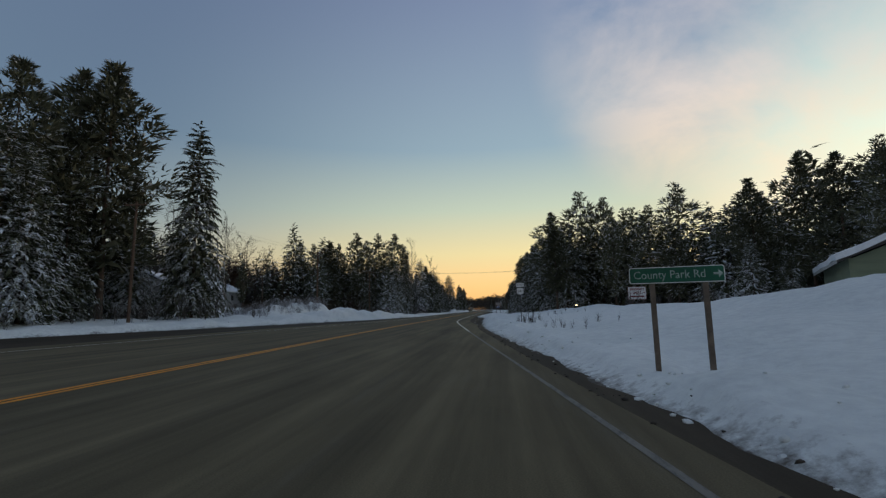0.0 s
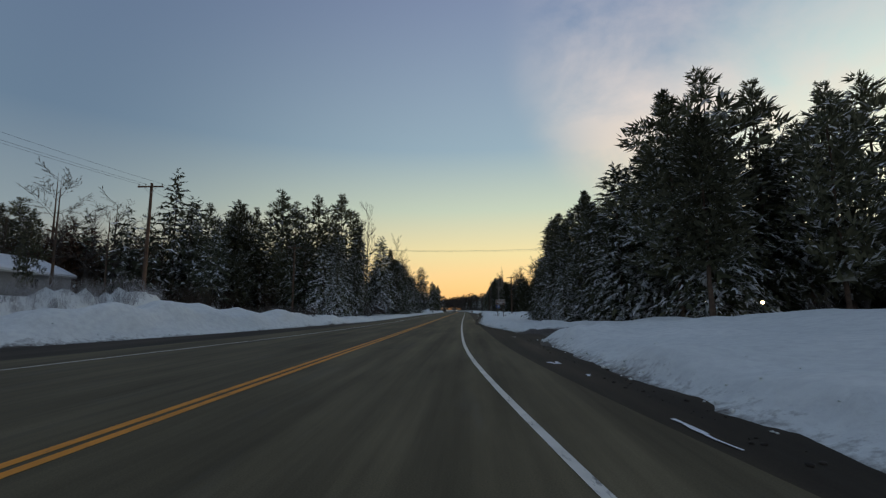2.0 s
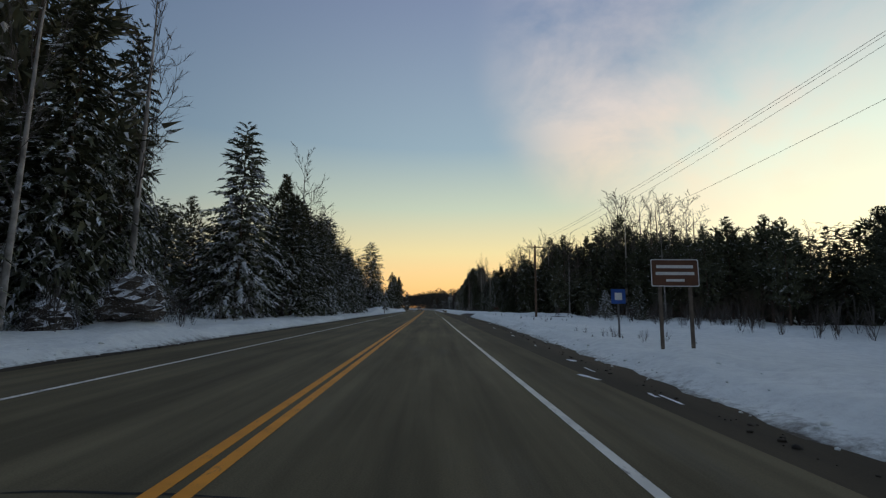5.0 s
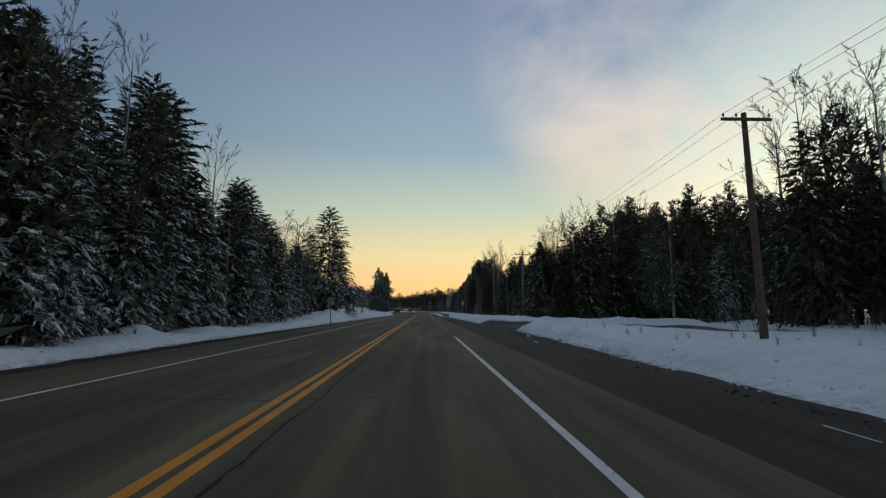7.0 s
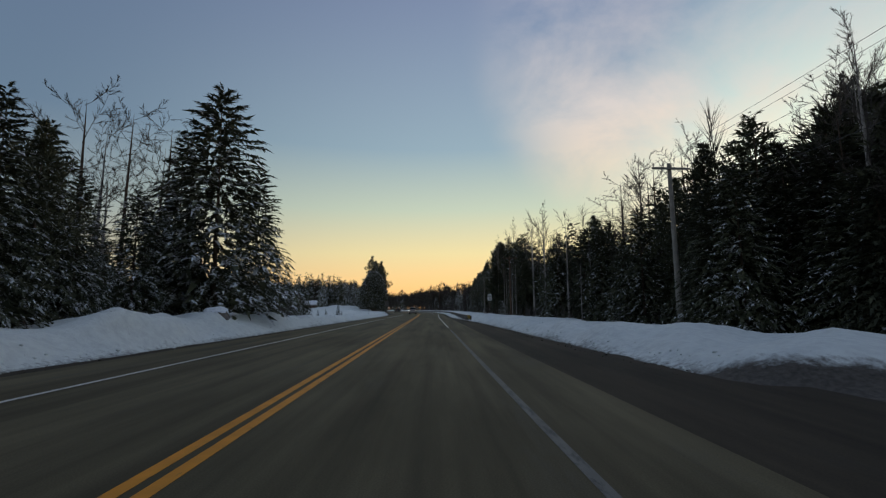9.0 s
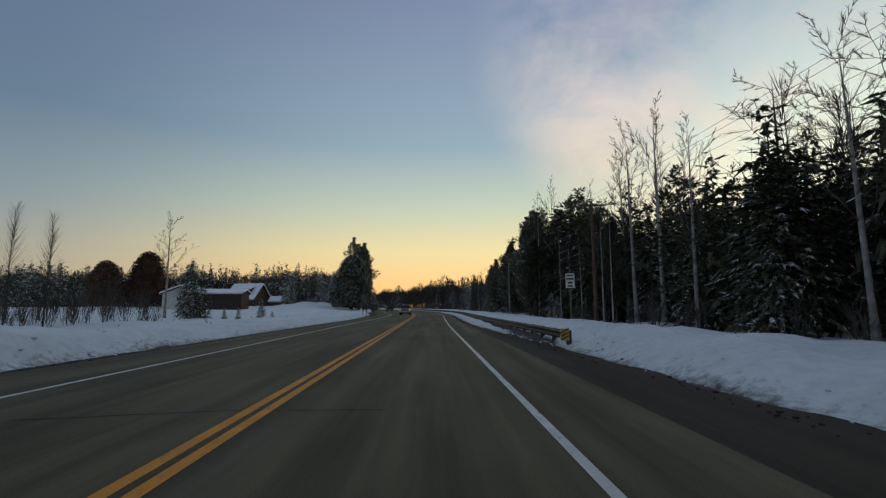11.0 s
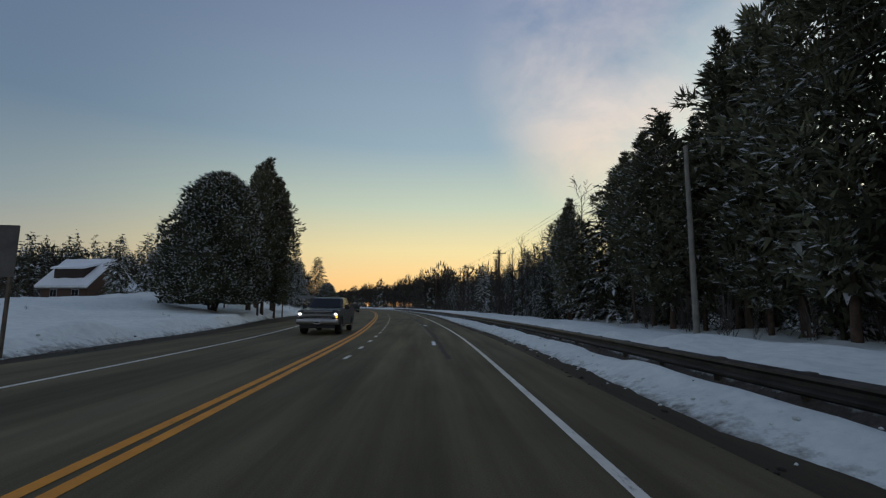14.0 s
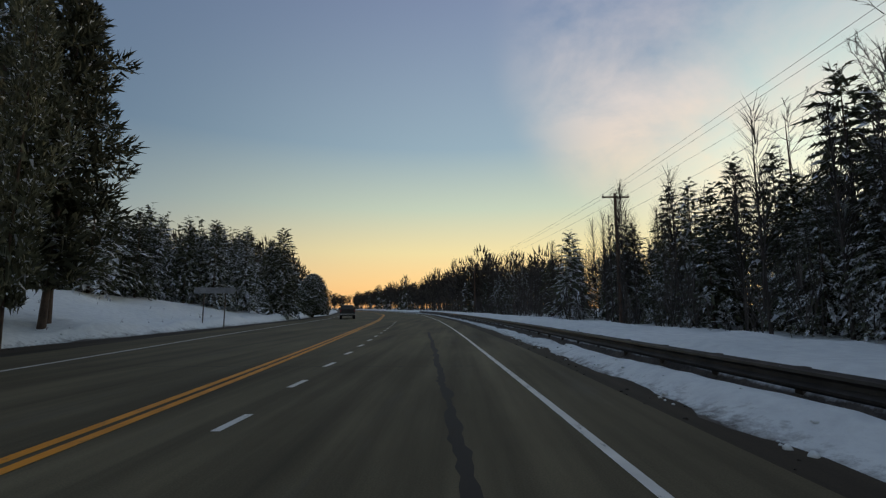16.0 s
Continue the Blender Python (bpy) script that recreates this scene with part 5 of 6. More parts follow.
def utility_pole(x, y, top, turn, arms=1, wood=None, base=None, lean=0.0, twist=0.0):
    """A wooden pole with crossarms (turn: the arm's heading in degrees). Returns the points from which wires hang."""
    wood = wood or POLE_WOOD
    z = gz(x, y) if base is None else base
    h = top - z
    root = empty("utility_pole", pose(x, y, z, 0, lean, turn))
    tagged(root, "weathered wooden utility pole with crossarm, standing in snow" if arms else "plain pale wooden utility pole standing in snow", "utility pole", "utility poles along the highway")
    part("shaft", rod((0, 0, -0.6), (0, 0, h), 0.17, 0.11, 12), wood, root)
    ends = []
    for k in range(arms):
        zz = h - 0.35 - 1.35 * k
        way = radians(twist if k == 0 else 0.0)
        arm = part("crossarm", box((2.3, 0.10, 0.13), (0, -0.15, zz), 0.012), wood, root)
        fittings = [part("brace", rod((0.62 * s, -0.17, zz - 0.04), (0.0, -0.12, zz - 0.62), 0.014, 0.014, 6), GALVANISED, root) for s in (-1, 1)]
        for px in (-1.05, -0.45, 1.05):
            bm = rod((px, -0.15, zz + 0.06), (px, -0.15, zz + 0.15), 0.018, 0.018, 6)
            rod((px, -0.15, zz + 0.15), (px, -0.15, zz + 0.27), 0.055, 0.035, 8, bm)
            fittings.append(part("insulator", bm, PORCELAIN, root))
            if k == 0:
                ends.append(Matrix.Translation((x, y, z)) @ Euler((0, 0, radians(turn) + way)).to_matrix().to_4x4() @ Vector((px, -0.15, zz + 0.24)))
        for ob in (arm, *fittings):
            ob.rotation_euler.z = way
    if not arms:
        ends = [Vector((x, y, top - 0.1)), Vector((x, y, top - 0.9))]
    return ends


def wire(a, b, sag, radius=0.009):
    a, b = Vector(a), Vector(b)
    pts = [a.lerp(b, k / 16) - Vector((0, 0, sag * 4 * (k / 16) * (1 - k / 16))) for k in range(17)]
    side = (b - a).cross(Vector((0, 0, 1))).normalized()
    v, f = [], []
    for p in pts:
        v += [p + side * radius, p - side * radius * 0.5 + Vector((0, 0, radius)), p - side * radius * 0.5 - Vector((0, 0, radius))]
    for k in range(16):
        for j in range(3):
            f.append((3 * k + j, 3 * k + (j + 1) % 3, 3 * k + 3 + (j + 1) % 3, 3 * k + 3 + j))
    tagged(mesh_object("power_line", v, f, CABLE), "thin dark overhead power line between two poles", "power line", "overhead wires")


def pedestal(x, y):
    """A small cable pedestal: a square post with a hooded cap."""
    z0 = gz(x, y)
    root = tagged(empty("cable_pedestal", pose(x, y, z0, 0, 0, 12.0)), "small dark green cable pedestal standing in snow", "utility box")
    part("body", box((0.24, 0.24, 1.1), (0, 0, 0.25), 0.02), PEDESTAL_GREEN, root)
    part("cap", box((0.29, 0.29, 0.16), (0, 0, 0.84), 0.03), PEDESTAL_GREEN, root)


PEDESTAL_GREEN = plain("dull_green_enamel", (0.05, 0.07, 0.055), 0.6, scale=5)
pedestal(16.6, 110.8)
left_poles = [utility_pole(-29.0, 38.0, 13.2, 4.0), utility_pole(-25.6, 77.6, 12.9, 3.0), utility_pole(-24.6, 108.8, 11.6, 10.0)]
right_poles = [utility_pole(15.3, 111.2, 10.9, 8.0, 2, twist=62.0), utility_pole(14.1, 162.2, 10.2, 0.0, 1), utility_pole(13.6, 208.3, 9.8, 4.0, 1, PALE_POLE),
               utility_pole(12.5, 258.5, 10.15, 0.0), utility_pole(13.5, 307.1, 10.45, 0.0, 0, PALE_POLE), utility_pole(11.8, 360.4, 11.0, 2.0),
               utility_pole(2.5, 425.0, 11.0, 12.0)]
for line in (left_poles + right_poles[:1], right_poles[:4], [right_poles[3], right_poles[5], right_poles[6]]):
    for a, b in zip(line, line[1:]):
        for p, q in zip(a, b):
            wire(p, q, 0.55)
wire(right_poles[3][0] - Vector((0, 0, 2.2)), right_poles[4][0], 0.4)
wire(right_poles[4][0], right_poles[5][0] - Vector((0, 0, 2.4)), 0.5)
for a, b in zip(right_poles[:2], right_poles[1:3]):
    wire(a[2] - Vector((0, 0, 1.9)), b[2] - Vector((0, 0, 1.9)), 0.5)


# ---- guard rail ----
RAIL_STEEL = plain("weathered_rail_steel", (0.075, 0.066, 0.058), 0.55, 0.7, scale=2.0, spread=0.35, relief=0.003)
RAIL_POST = plain("guard_rail_post_timber", (0.085, 0.066, 0.05), 0.9, scale=4, spread=0.3)


def rail_x(y):
    return float(right_x(y)) + 3.25


def guard_rail():
    """A corrugated steel beam on blocked-out posts; every beam and post is a part."""
    root = empty("guard_rail", pose(rail_x(238), 238, 0))
    tagged(root, "long dark weathered steel guard rail half buried in ploughed snow", "guard rail")
    waves = [(0.0, 0.0), (-0.07, 0.035), (-0.08, 0.075), (-0.012, 0.125), (-0.012, 0.185), (-0.08, 0.235), (-0.07, 0.275), (0.0, 0.31)]
    low = 0.31
    y = 238.0
    while y < 440.0:
        v, f = [], []
        for k in range(5):
            yy = y + 3.81 * k / 4 + (0.004 if k == 0 else 0)
            for dx, dz in waves:
                v.append((rail_x(yy) + dx - rail_x(238), yy - 238, low + dz))
            for dx, dz in waves[::-1]:
                v.append((rail_x(yy) + dx + 0.008 - rail_x(238), yy - 238, low + dz + (0.004 if dz > 0.2 else -0.004)))
        m = 2 * len(waves)
        for k in range(4):
            for j in range(m):
                f.append((k * m + j, k * m + (j + 1) % m, (k + 1) * m + (j + 1) % m, (k + 1) * m + j))
        mesh_object("beam", v, f, RAIL_STEEL, root)
        for yy in (y, y + 1.905):
            dx = rail_x(yy) - rail_x(238)
            part("block", box((0.16, 0.15, 0.27), (dx + 0.095, yy - 238, low + 0.13), 0.008), RAIL_POST, root)
            part("post", box((0.16, 0.15, 1.0), (dx + 0.26, yy - 238, low - 0.22), 0.008), RAIL_POST, root)
        y += 3.81
    # flared end with a striped marker
    part("end_plate", box((0.05, 0.42, 0.40), (0.02, -0.25, low + 0.15), 0.02), RAIL_STEEL, root)
    marker = part("marker_panel", box((0.30, 0.012, 0.40), (-0.02, -0.49, low + 0.16), 0.004), STRIPE_YELLOW, root, "striped yellow and black end marker")
    for k in range(3):
        part("stripe", box((0.30, 0.004, 0.045), (-0.02, -0.499, low + 0.05 + 0.12 * k), 0, None, Euler((0, radians(-28), 0)).to_matrix().to_4x4()), BLACK_PAINT, marker)


STRIPE_YELLOW = plain("marker_yellow", (0.55, 0.36, 0.04), 0.5)
BLACK_PAINT = plain("black_sign_paint", (0.02, 0.02, 0.02), 0.5)
guard_rail()


# ---- signs ----
SIGN_GREEN = plain("sign_green", (0.006, 0.085, 0.045), 0.75, scale=2)
SIGN_WHITE = plain("sign_white", (0.66, 0.66, 0.64), 0.45, scale=2, spread=0.1)
WORN_LETTER = plain("worn_sign_lettering", (0.30, 0.37, 0.33), 0.7, scale=9, spread=0.5)
SIGN_BROWN = plain("sign_brown", (0.11, 0.045, 0.022), 0.45, scale=2)
SIGN_BLUE = plain("sign_blue", (0.02, 0.08, 0.30), 0.45, scale=2)
SIGN_BACK = plain("bare_aluminium", (0.30, 0.31, 0.32), 0.5, 0.7, scale=2)
DARK_BACK = plain("weathered_sign_back", (0.11, 0.10, 0.09), 0.7, 0.2, scale=2)
MAROON = plain("maroon_paint", (0.20, 0.03, 0.035), 0.5)
POST_STEEL = plain("sign_post_steel", (0.16, 0.155, 0.15), 0.6, 0.6, scale=6, spread=0.35)
POST_TIMBER = plain("sign_post_timber", (0.13, 0.10, 0.075), 0.9, scale=4, spread=0.35, relief=0.006)


def lettering(words, size, at, parent, mat, squeeze=1.0, bold=0.0):
    """Raised letters in the built-in font, upright, read from the side of lower y."""
    cu = bpy.data.curves.new("lettering", "FONT")
    cu.body, cu.size, cu.extrude, cu.align_x, cu.align_y, cu.resolution_u = words, size, 0.002, "CENTER", "CENTER", 3
    cu.offset = bold
    tmp = new("lettering", cu)
    me = bpy.data.meshes.new_from_object(tmp.evaluated_get(bpy.context.evaluated_depsgraph_get()))
    bpy.data.objects.remove(tmp)
    me.transform(Matrix.Translation(at) @ Matrix.Rotation(radians(90), 4, "X") @ Matrix.Diagonal((squeeze, 1, 1, 1)))
    me.materials.clear()
    me.materials.append(mat)
    ob = new("lettering", me)
    ob.parent = parent
    return ob


def plate(w, h, radius=0.03, thick=0.006):
    """A thin sign panel with rounded corners, facing -y."""
    out = []
    for cx, cz, a0 in ((w / 2 - radius, h / 2 - radius, 0), (-w / 2 + radius, h / 2 - radius, 90), (-w / 2 + radius, -h / 2 + radius, 180), (w / 2 - radius, -h / 2 + radius, 270)):
        for k in range(5):
            a = radians(a0 + 22.5 * k)
            out.append((cx + radius * math.cos(a), cz + radius * math.sin(a)))
    return prism(out, thick, "y")


def post_part(root, x, top, low=-0.8, r=0.03, y=0.035, mat=None, square=True):
    if square:
        return part("post", box((r * 2, r * 2, top - low), (x, y, (top + low) / 2), 0.004), mat or POST_STEEL, root)
    return part("post", rod((x, y, low), (x, y, top), r, r, 8), mat or POST_STEEL, root)


def sign_root(name, x, y, turn, label, cat="road sign"):
    return tagged(empty(name, pose(x, y, gz(x, y), 0, 0, turn)), label, cat)


def street_sign():
    x, y = 11.5, 5.2
    z0 = gz(x, y)
    root = sign_root("street_sign", x, y, -10.0, "green street sign with white lettering on two posts in snow")
    mid = 2.0 - z0
    border = part("border", plate(1.65, 0.31, 0.04), SIGN_WHITE, root)
    border.location = (0, 0, mid)
    face = part("panel", plate(1.62, 0.28, 0.03, 0.012), SIGN_GREEN, root, "green panel")
    face.location = (0, 0, mid)
    lettering("County Park Rd", 0.215, (-0.12, -0.010, mid), root, WORN_LETTER, 0.9)
    arrow = [(-0.075, -0.022), (0.01, -0.022), (0.01, -0.075), (0.085, 0.0), (0.01, 0.075), (0.01, 0.022), (-0.075, 0.022)]
    bm = prism(arrow, 0.005, "y")
    bmesh.ops.translate(bm, vec=(0.71, -0.010, mid), verts=bm.verts)
    part("arrow", bm, WORN_LETTER, root)
    post_part(root, -0.42, mid - 0.1, -0.8, 0.045, 0.06, POST_TIMBER)
    post_part(root, 0.50, mid - 0.1, -0.8, 0.045, 0.06, POST_TIMBER)


def route_sign():
    root = sign_root("route_sign", 9.8, 31.7, -4.0, "black and white highway route marker under a direction plate")
    z0 = gz(9.8, 31.7)
    p = part("direction_plate", plate(0.60, 0.30, 0.03), SIGN_WHITE, root, "white direction plate")
    p.location = (0, 0, 3.22 - z0)
    lettering("SOUTH", 0.17, (0, -0.006, 3.22 - z0), root, BLACK_PAINT, 0.9)
    b = part("backing", plate(0.62, 0.61, 0.04), BLACK_PAINT, root)
    b.location = (0, 0, 2.74 - z0)
    shield = [(-0.20, 0.26), (-0.11, 0.225), (0, 0.265), (0.11, 0.225), (0.20, 0.26), (0.275, 0.16), (0.235, 0.03), (0.27, -0.10), (0.20, -0.21), (0.08, -0.235), (0, -0.275),
              (-0.08, -0.235), (-0.20, -0.21), (-0.27, -0.10), (-0.235, 0.03), (-0.275, 0.16)]
    bm = prism(shield, 0.006, "y")
    bmesh.ops.translate(bm, vec=(0, -0.005, 2.74 - z0), verts=bm.verts)
    part("shield", bm, SIGN_WHITE, root, "white shield")
    lettering("141", 0.32, (0, -0.010, 2.74 - z0), root, BLACK_PAINT, 0.82)
    post_part(root, 0.0, 3.38 - z0, -0.8, 0.028)


def bars(root, rows, w, z, mat, y=-0.008):
    """Lines of writing too small to read, as bars."""
    for dz, share, h in rows:
        part("bar", box((w * share, 0.004, h), (0, y, z + dz)), mat, root)


def board_sign():
    x, y = 21.7, 43.0
    z0 = gz(x, y)
    root = sign_root("advertising_board", x, y, -18.0, "white advertising board with maroon lettering above the snow", "sign board")
    mid = 2.70 - z0
    rim = part("border", plate(1.66, 1.26, 0.02, 0.03), MAROON, root, "maroon border")
    rim.location = (0, 0, mid)
    p = part("panel", plate(1.60, 1.20, 0.02, 0.036), SIGN_WHITE, root)
    p.location = (0, 0, mid)
    lettering("EFFICIENCY", 0.30, (0, -0.022, mid + 0.36), root, MAROON, 0.82, 0.012)
    lettering("UNITS", 0.30, (0, -0.022, mid + 0.02), root, MAROON, 0.9, 0.012)
    for s in (-0.6, 0.6):
        part("bar", box((0.22, 0.004, 0.05), (s, -0.021, mid + 0.02)), MAROON, root)
    bars(root, [(-0.33, 0.82, 0.15)], 1.55, mid, MAROON, -0.021)
    for s in (-0.5, 0.5):
        post_part(root, s, 2.95 - z0, -0.8, 0.045, 0.07, POST_TIMBER)


def brown_sign():
    x, y = 7.9, 114.8
    z0 = gz(x, y)
    root = sign_root("brown_sign", x, y, -3.0, "brown recreation sign with pale writing on two posts")
    b = part("border", plate(1.52, 0.88, 0.05), SIGN_WHITE, root)
    b.location = (0, 0, 2.6 - z0)
    p = part("panel", plate(1.46, 0.82, 0.05, 0.012), SIGN_BROWN, root)
    p.location = (0, 0, 2.6 - z0)
    bars(root, [(0.2, 0.8, 0.1), (-0.02, 0.84, 0.1), (-0.24, 0.4, 0.08)], 1.46, 2.6 - z0, SIGN_WHITE, -0.010)
    for s in (-0.48, 0.48):
        post_part(root, s, 2.5 - z0, -0.8, 0.045, 0.06, POST_TIMBER)
    q = sign_root("blue_sign", 7.75, 119.0, 0.0, "small blue road sign on a post in snow")
    z1 = gz(7.75, 119.0)
    b = part("panel", plate(0.6, 0.6, 0.03), SIGN_BLUE, q)
    b.location = (0, 0, 1.95 - z1)
    bars(q, [(0.0, 0.5, 0.3)], 0.6, 1.95 - z1, SIGN_WHITE, -0.005)
    post_part(q, 0, 2.25 - z1)


def notice_sign():
    x, y = 8.0, 250.3
    z0 = gz(x, y)
    root = sign_root("notice_sign", x, y, -6.0, "tall white road sign with dark writing on a timber post")
    p = part("panel", plate(0.56, 0.92, 0.04), SIGN_WHITE, root)
    p.location = (0, 0, 3.06 - z0)
    bars(root, [(0.33, 0.7, 0.08), (0.12, 0.84, 0.1), (-0.12, 0.5, 0.12), (-0.33, 0.6, 0.1)], 0.56, 3.06 - z0, BLACK_PAINT, -0.005)
    post_part(root, 0, 3.2 - z0, -0.8, 0.05, 0.06, POST_TIMBER)


def small_sign(x, y, w, h, mid, turn, mat, label, posts=(0.0,), rows=(), back=False):
    z0 = gz(x, y)
    root = sign_root("road_sign", x, y, turn, label)
    p = part("panel", plate(w, h, 0.03), mat, root)
    p.location = (0, 0, mid - z0)
    if rows:
        bars(root, rows, w, mid - z0, BLACK_PAINT, -0.005)
    for s in posts:
        post_part(root, s, mid + h / 2 - z0, -0.8, 0.035, -0.04 if back else 0.04, POST_TIMBER)


def yard_sign(x, y):
    """A small white notice on two short stakes."""
    z0 = gz(x, y)
    root = sign_root("yard_sign", x, y, -16.0, "small white yard notice on two dark stakes in snow", "sign")
    part("panel", box((0.62, 0.02, 0.34), (0, 0, 1.18 - z0), 0.004), SIGN_WHITE, root)
    bars(root, [(0.09, 0.8, 0.05), (-0.06, 0.6, 0.05)], 0.6, 1.18 - z0, BLACK_PAINT, -0.012)
    for s in (-0.2, 0.2):
        post_part(root, s, 1.05 - z0, -0.5, 0.03, 0.03, BLACK_PAINT)


def marker_stake(x, y, top):
    z0 = gz(x, y)
    root = sign_root("marker_stake", x, y, 10.0, "thin dark marker stake with a small reflector in snow", "stake")
    part("post", rod((0, 0, -0.4), (0, 0, top - z0), 0.018, 0.015, 6), BLACK_PAINT, root)
    part("reflector", box((0.09, 0.015, 0.14), (0, -0.025, top - z0 - 0.08), 0.004), MAROON, root)


def mailbox(x, y, top):
    z0 = gz(x, y)
    root = sign_root("mailbox", x, y, -15.0, "dark rounded mailbox on a post above the snow", "mailbox")
    post_part(root, 0, top - 0.22 - z0, -0.6, 0.045, 0.0, POST_TIMBER)
    arch = [(-0.12, 0.0), (0.12, 0.0)] + [(0.12 * math.cos(a), 0.13 + 0.12 * math.sin(a)) for a in np.linspace(0, math.pi, 9)]
    bm = prism(arch, 0.5, "y")
    bmesh.ops.translate(bm, vec=(0, 0, top - 0.25 - z0), verts=bm.verts)
    part("body", bm, BLACK_PAINT, root)
    part("flag", box((0.012, 0.16, 0.05), (0.13, -0.05, top - 0.08 - z0), 0.003), MAROON, root)


yard_sign(18.95, 43.0)
marker_stake(17.2, 48.0, 1.15)
marker_stake(22.9, 41.6, 1.75)
mailbox(20.3, 42.6, 1.62)
street_sign()
route_sign()
board_sign()
brown_sign()
notice_sign()
small_sign(13.2, 195.0, 0.95, 0.3, 1.45, -8.0, SIGN_BROWN, "narrow brown road sign on a short post beyond the side road")
small_sign(-9.0, 185.5, 0.6, 0.75, 2.25, 180.0, SIGN_BACK, "bare metal back of a road sign on a post", back=True)
small_sign(-11.9, 295.4, 0.8, 1.35, 2.75, 184.0, DARK_BACK, "dark weathered back of a tall road sign on two posts", (-0.28, 0.28), back=True)
small_sign(-19.6, 356.0, 2.9, 0.45, 2.75, 190.0, SIGN_BACK, "bare metal back of a long street sign on two posts", (-0.75, 0.75), back=True)


# ---- houses ----
def plank_material(name, rgb, pitch):
    """Boards with a dark joint every pitch metres up the wall, slightly uneven in tone."""
    m, nt, bsdf = material(name, 0.75)
    c = nt.nodes.new("ShaderNodeTexCoord").outputs["Object"]
    _, col = blend_noise(nt, c, 1.2, 5, [(0.3, tuple(v * 0.75 for v in rgb)), (0.7, rgb)], 0.6, (0.4, 0.4, 3.0))
    nt.links.new(col, bsdf.inputs["Base Color"])
    wave = nt.nodes.new("ShaderNodeTexWave")
    wave.bands_direction, wave.wave_profile = "Z", "SAW"
    wave.inputs["Scale"].default_value = 0.314 / pitch
    nt.links.new(c, wave.inputs["Vector"])
    bump(nt, bsdf, wave.outputs["Fac"], 0.8, 0.02)
    return m


WHITE_SIDING = plank_material("white_siding", (0.55, 0.55, 0.54), 0.2)
BROWN_SIDING = plank_material("dark_brown_siding", (0.036, 0.020, 0.014), 0.22)
LOG_SIDING = plank_material("log_siding", (0.085, 0.046, 0.027), 0.26)
GREEN_SIDING = plank_material("pale_green_siding", (0.22, 0.26, 0.17), 0.2)
GREY_SIDING = plank_material("grey_siding", (0.30, 0.29, 0.28), 0.25)
ROOFING = plain("dark_shingles", (0.05, 0.045, 0.042), 0.9, scale=4)
TRIM = plain("pale_trim", (0.45, 0.45, 0.44), 0.6)
DARK_GLASS = plain("dark_window_glass", (0.012, 0.013, 0.015), 0.25, scale=1)
DARK_GLASS.node_tree.nodes["Principled BSDF"].inputs["Specular IOR Level"].default_value = 0.2


def house(name, x, y, turn, w, d, wall, ridge, siding, label, over=0.45, snow=0.32, windows=(), base=None, gable_mat=None):
    """A gabled building: ridge along its local x. windows: (side, along, height, width, tall); side f front, g right gable, h left gable."""
    z = gz(x, y) - 0.2 if base is None else base
    root = tagged(empty(name, pose(x, y, z, 0, 0, turn)), label, "house" if "house" in name else "outbuilding")
    part("wall", box((w, 0.16, wall), (0, -d / 2 + 0.08, wall / 2)), siding, root)
    part("wall", box((w, 0.16, wall), (0, d / 2 - 0.08, wall / 2)), siding, root)
    for s in (-1, 1):
        outline = [(-d / 2 + 0.161, 0), (d / 2 - 0.161, 0), (d / 2 - 0.161, wall), (0, ridge - 0.12), (-d / 2 + 0.161, wall)]
        bm = prism(outline, 0.16, "x")
        bmesh.ops.translate(bm, vec=(s * (w / 2 - 0.08), 0, 0), verts=bm.verts)
        part("gable_wall", bm, gable_mat or siding, root)
    rise = (ridge - wall) / (d / 2)
    for s in (-1, 1):
        ev = (s * (d / 2 + over), wall - rise * over)
        for nm, lift, thick, mat, extra in (("roof", 0.0, 0.14, ROOFING, 0.0), ("roof_snow", 0.145, snow, SNOW, 0.04)):
            outline = [(ev[0] + s * extra, ev[1] + lift), (0, ridge + lift), (0, ridge + lift + thick), (ev[0] + s * extra * 2, ev[1] + lift + thick * 0.85)]
            bm = prism(outline, w + 2 * over + extra, "x")
            if nm == "roof_snow":
                bmesh.ops.subdivide_edges(bm, edges=list(bm.edges), cuts=6, use_grid_fill=True)
                for v in bm.verts:
                    v.co.z += 0.05 * math.sin(v.co.x * 1.9 + v.co.y) + 0.03 * math.sin(v.co.x * 4.3 + 2 * v.co.y)
            part(nm, bm, mat, root, "thick snow lying on the roof" if nm == "roof_snow" else "")
        part("fascia", box((w + 2 * over, 0.03, 0.18), (0, ev[0] + s * 0.02, ev[1] + 0.04)), TRIM, root)
    for side, a, zz, ww, hh in windows:
        at, turn_m = {"f": ((a, -d / 2, zz), 0), "g": ((w / 2, a, zz), 90), "h": ((-w / 2, a, zz), -90)}[side]
        m = Matrix.Translation(at) @ Matrix.Rotation(radians(turn_m), 4, "Z")
        win = part("window", box((ww + 0.16, 0.06, hh + 0.16), (0, -0.012, 0), 0.01), TRIM, root)
        win.matrix_local = m
        part("pane", box((ww, 0.02, hh), (0, -0.042, 0)), DARK_GLASS, win)
        part("glazing_bar", box((0.04, 0.03, hh), (0, -0.056, 0)), TRIM, win)
    return root


house("ranch_house", -54.8, 83.3, 103.0, 36.7, 8.0, 4.5, 6.5, GREY_SIDING, "long grey ranch house with a snow-covered roof behind snowy shrubs", windows=[("f", -9, 3.1, 1.6, 1.2), ("f", -3, 3.1, 1.4, 1.2), ("f", 3.5, 3.1, 1.8, 1.2), ("f", 11, 3.1, 1.4, 1.2)], base=2.0)
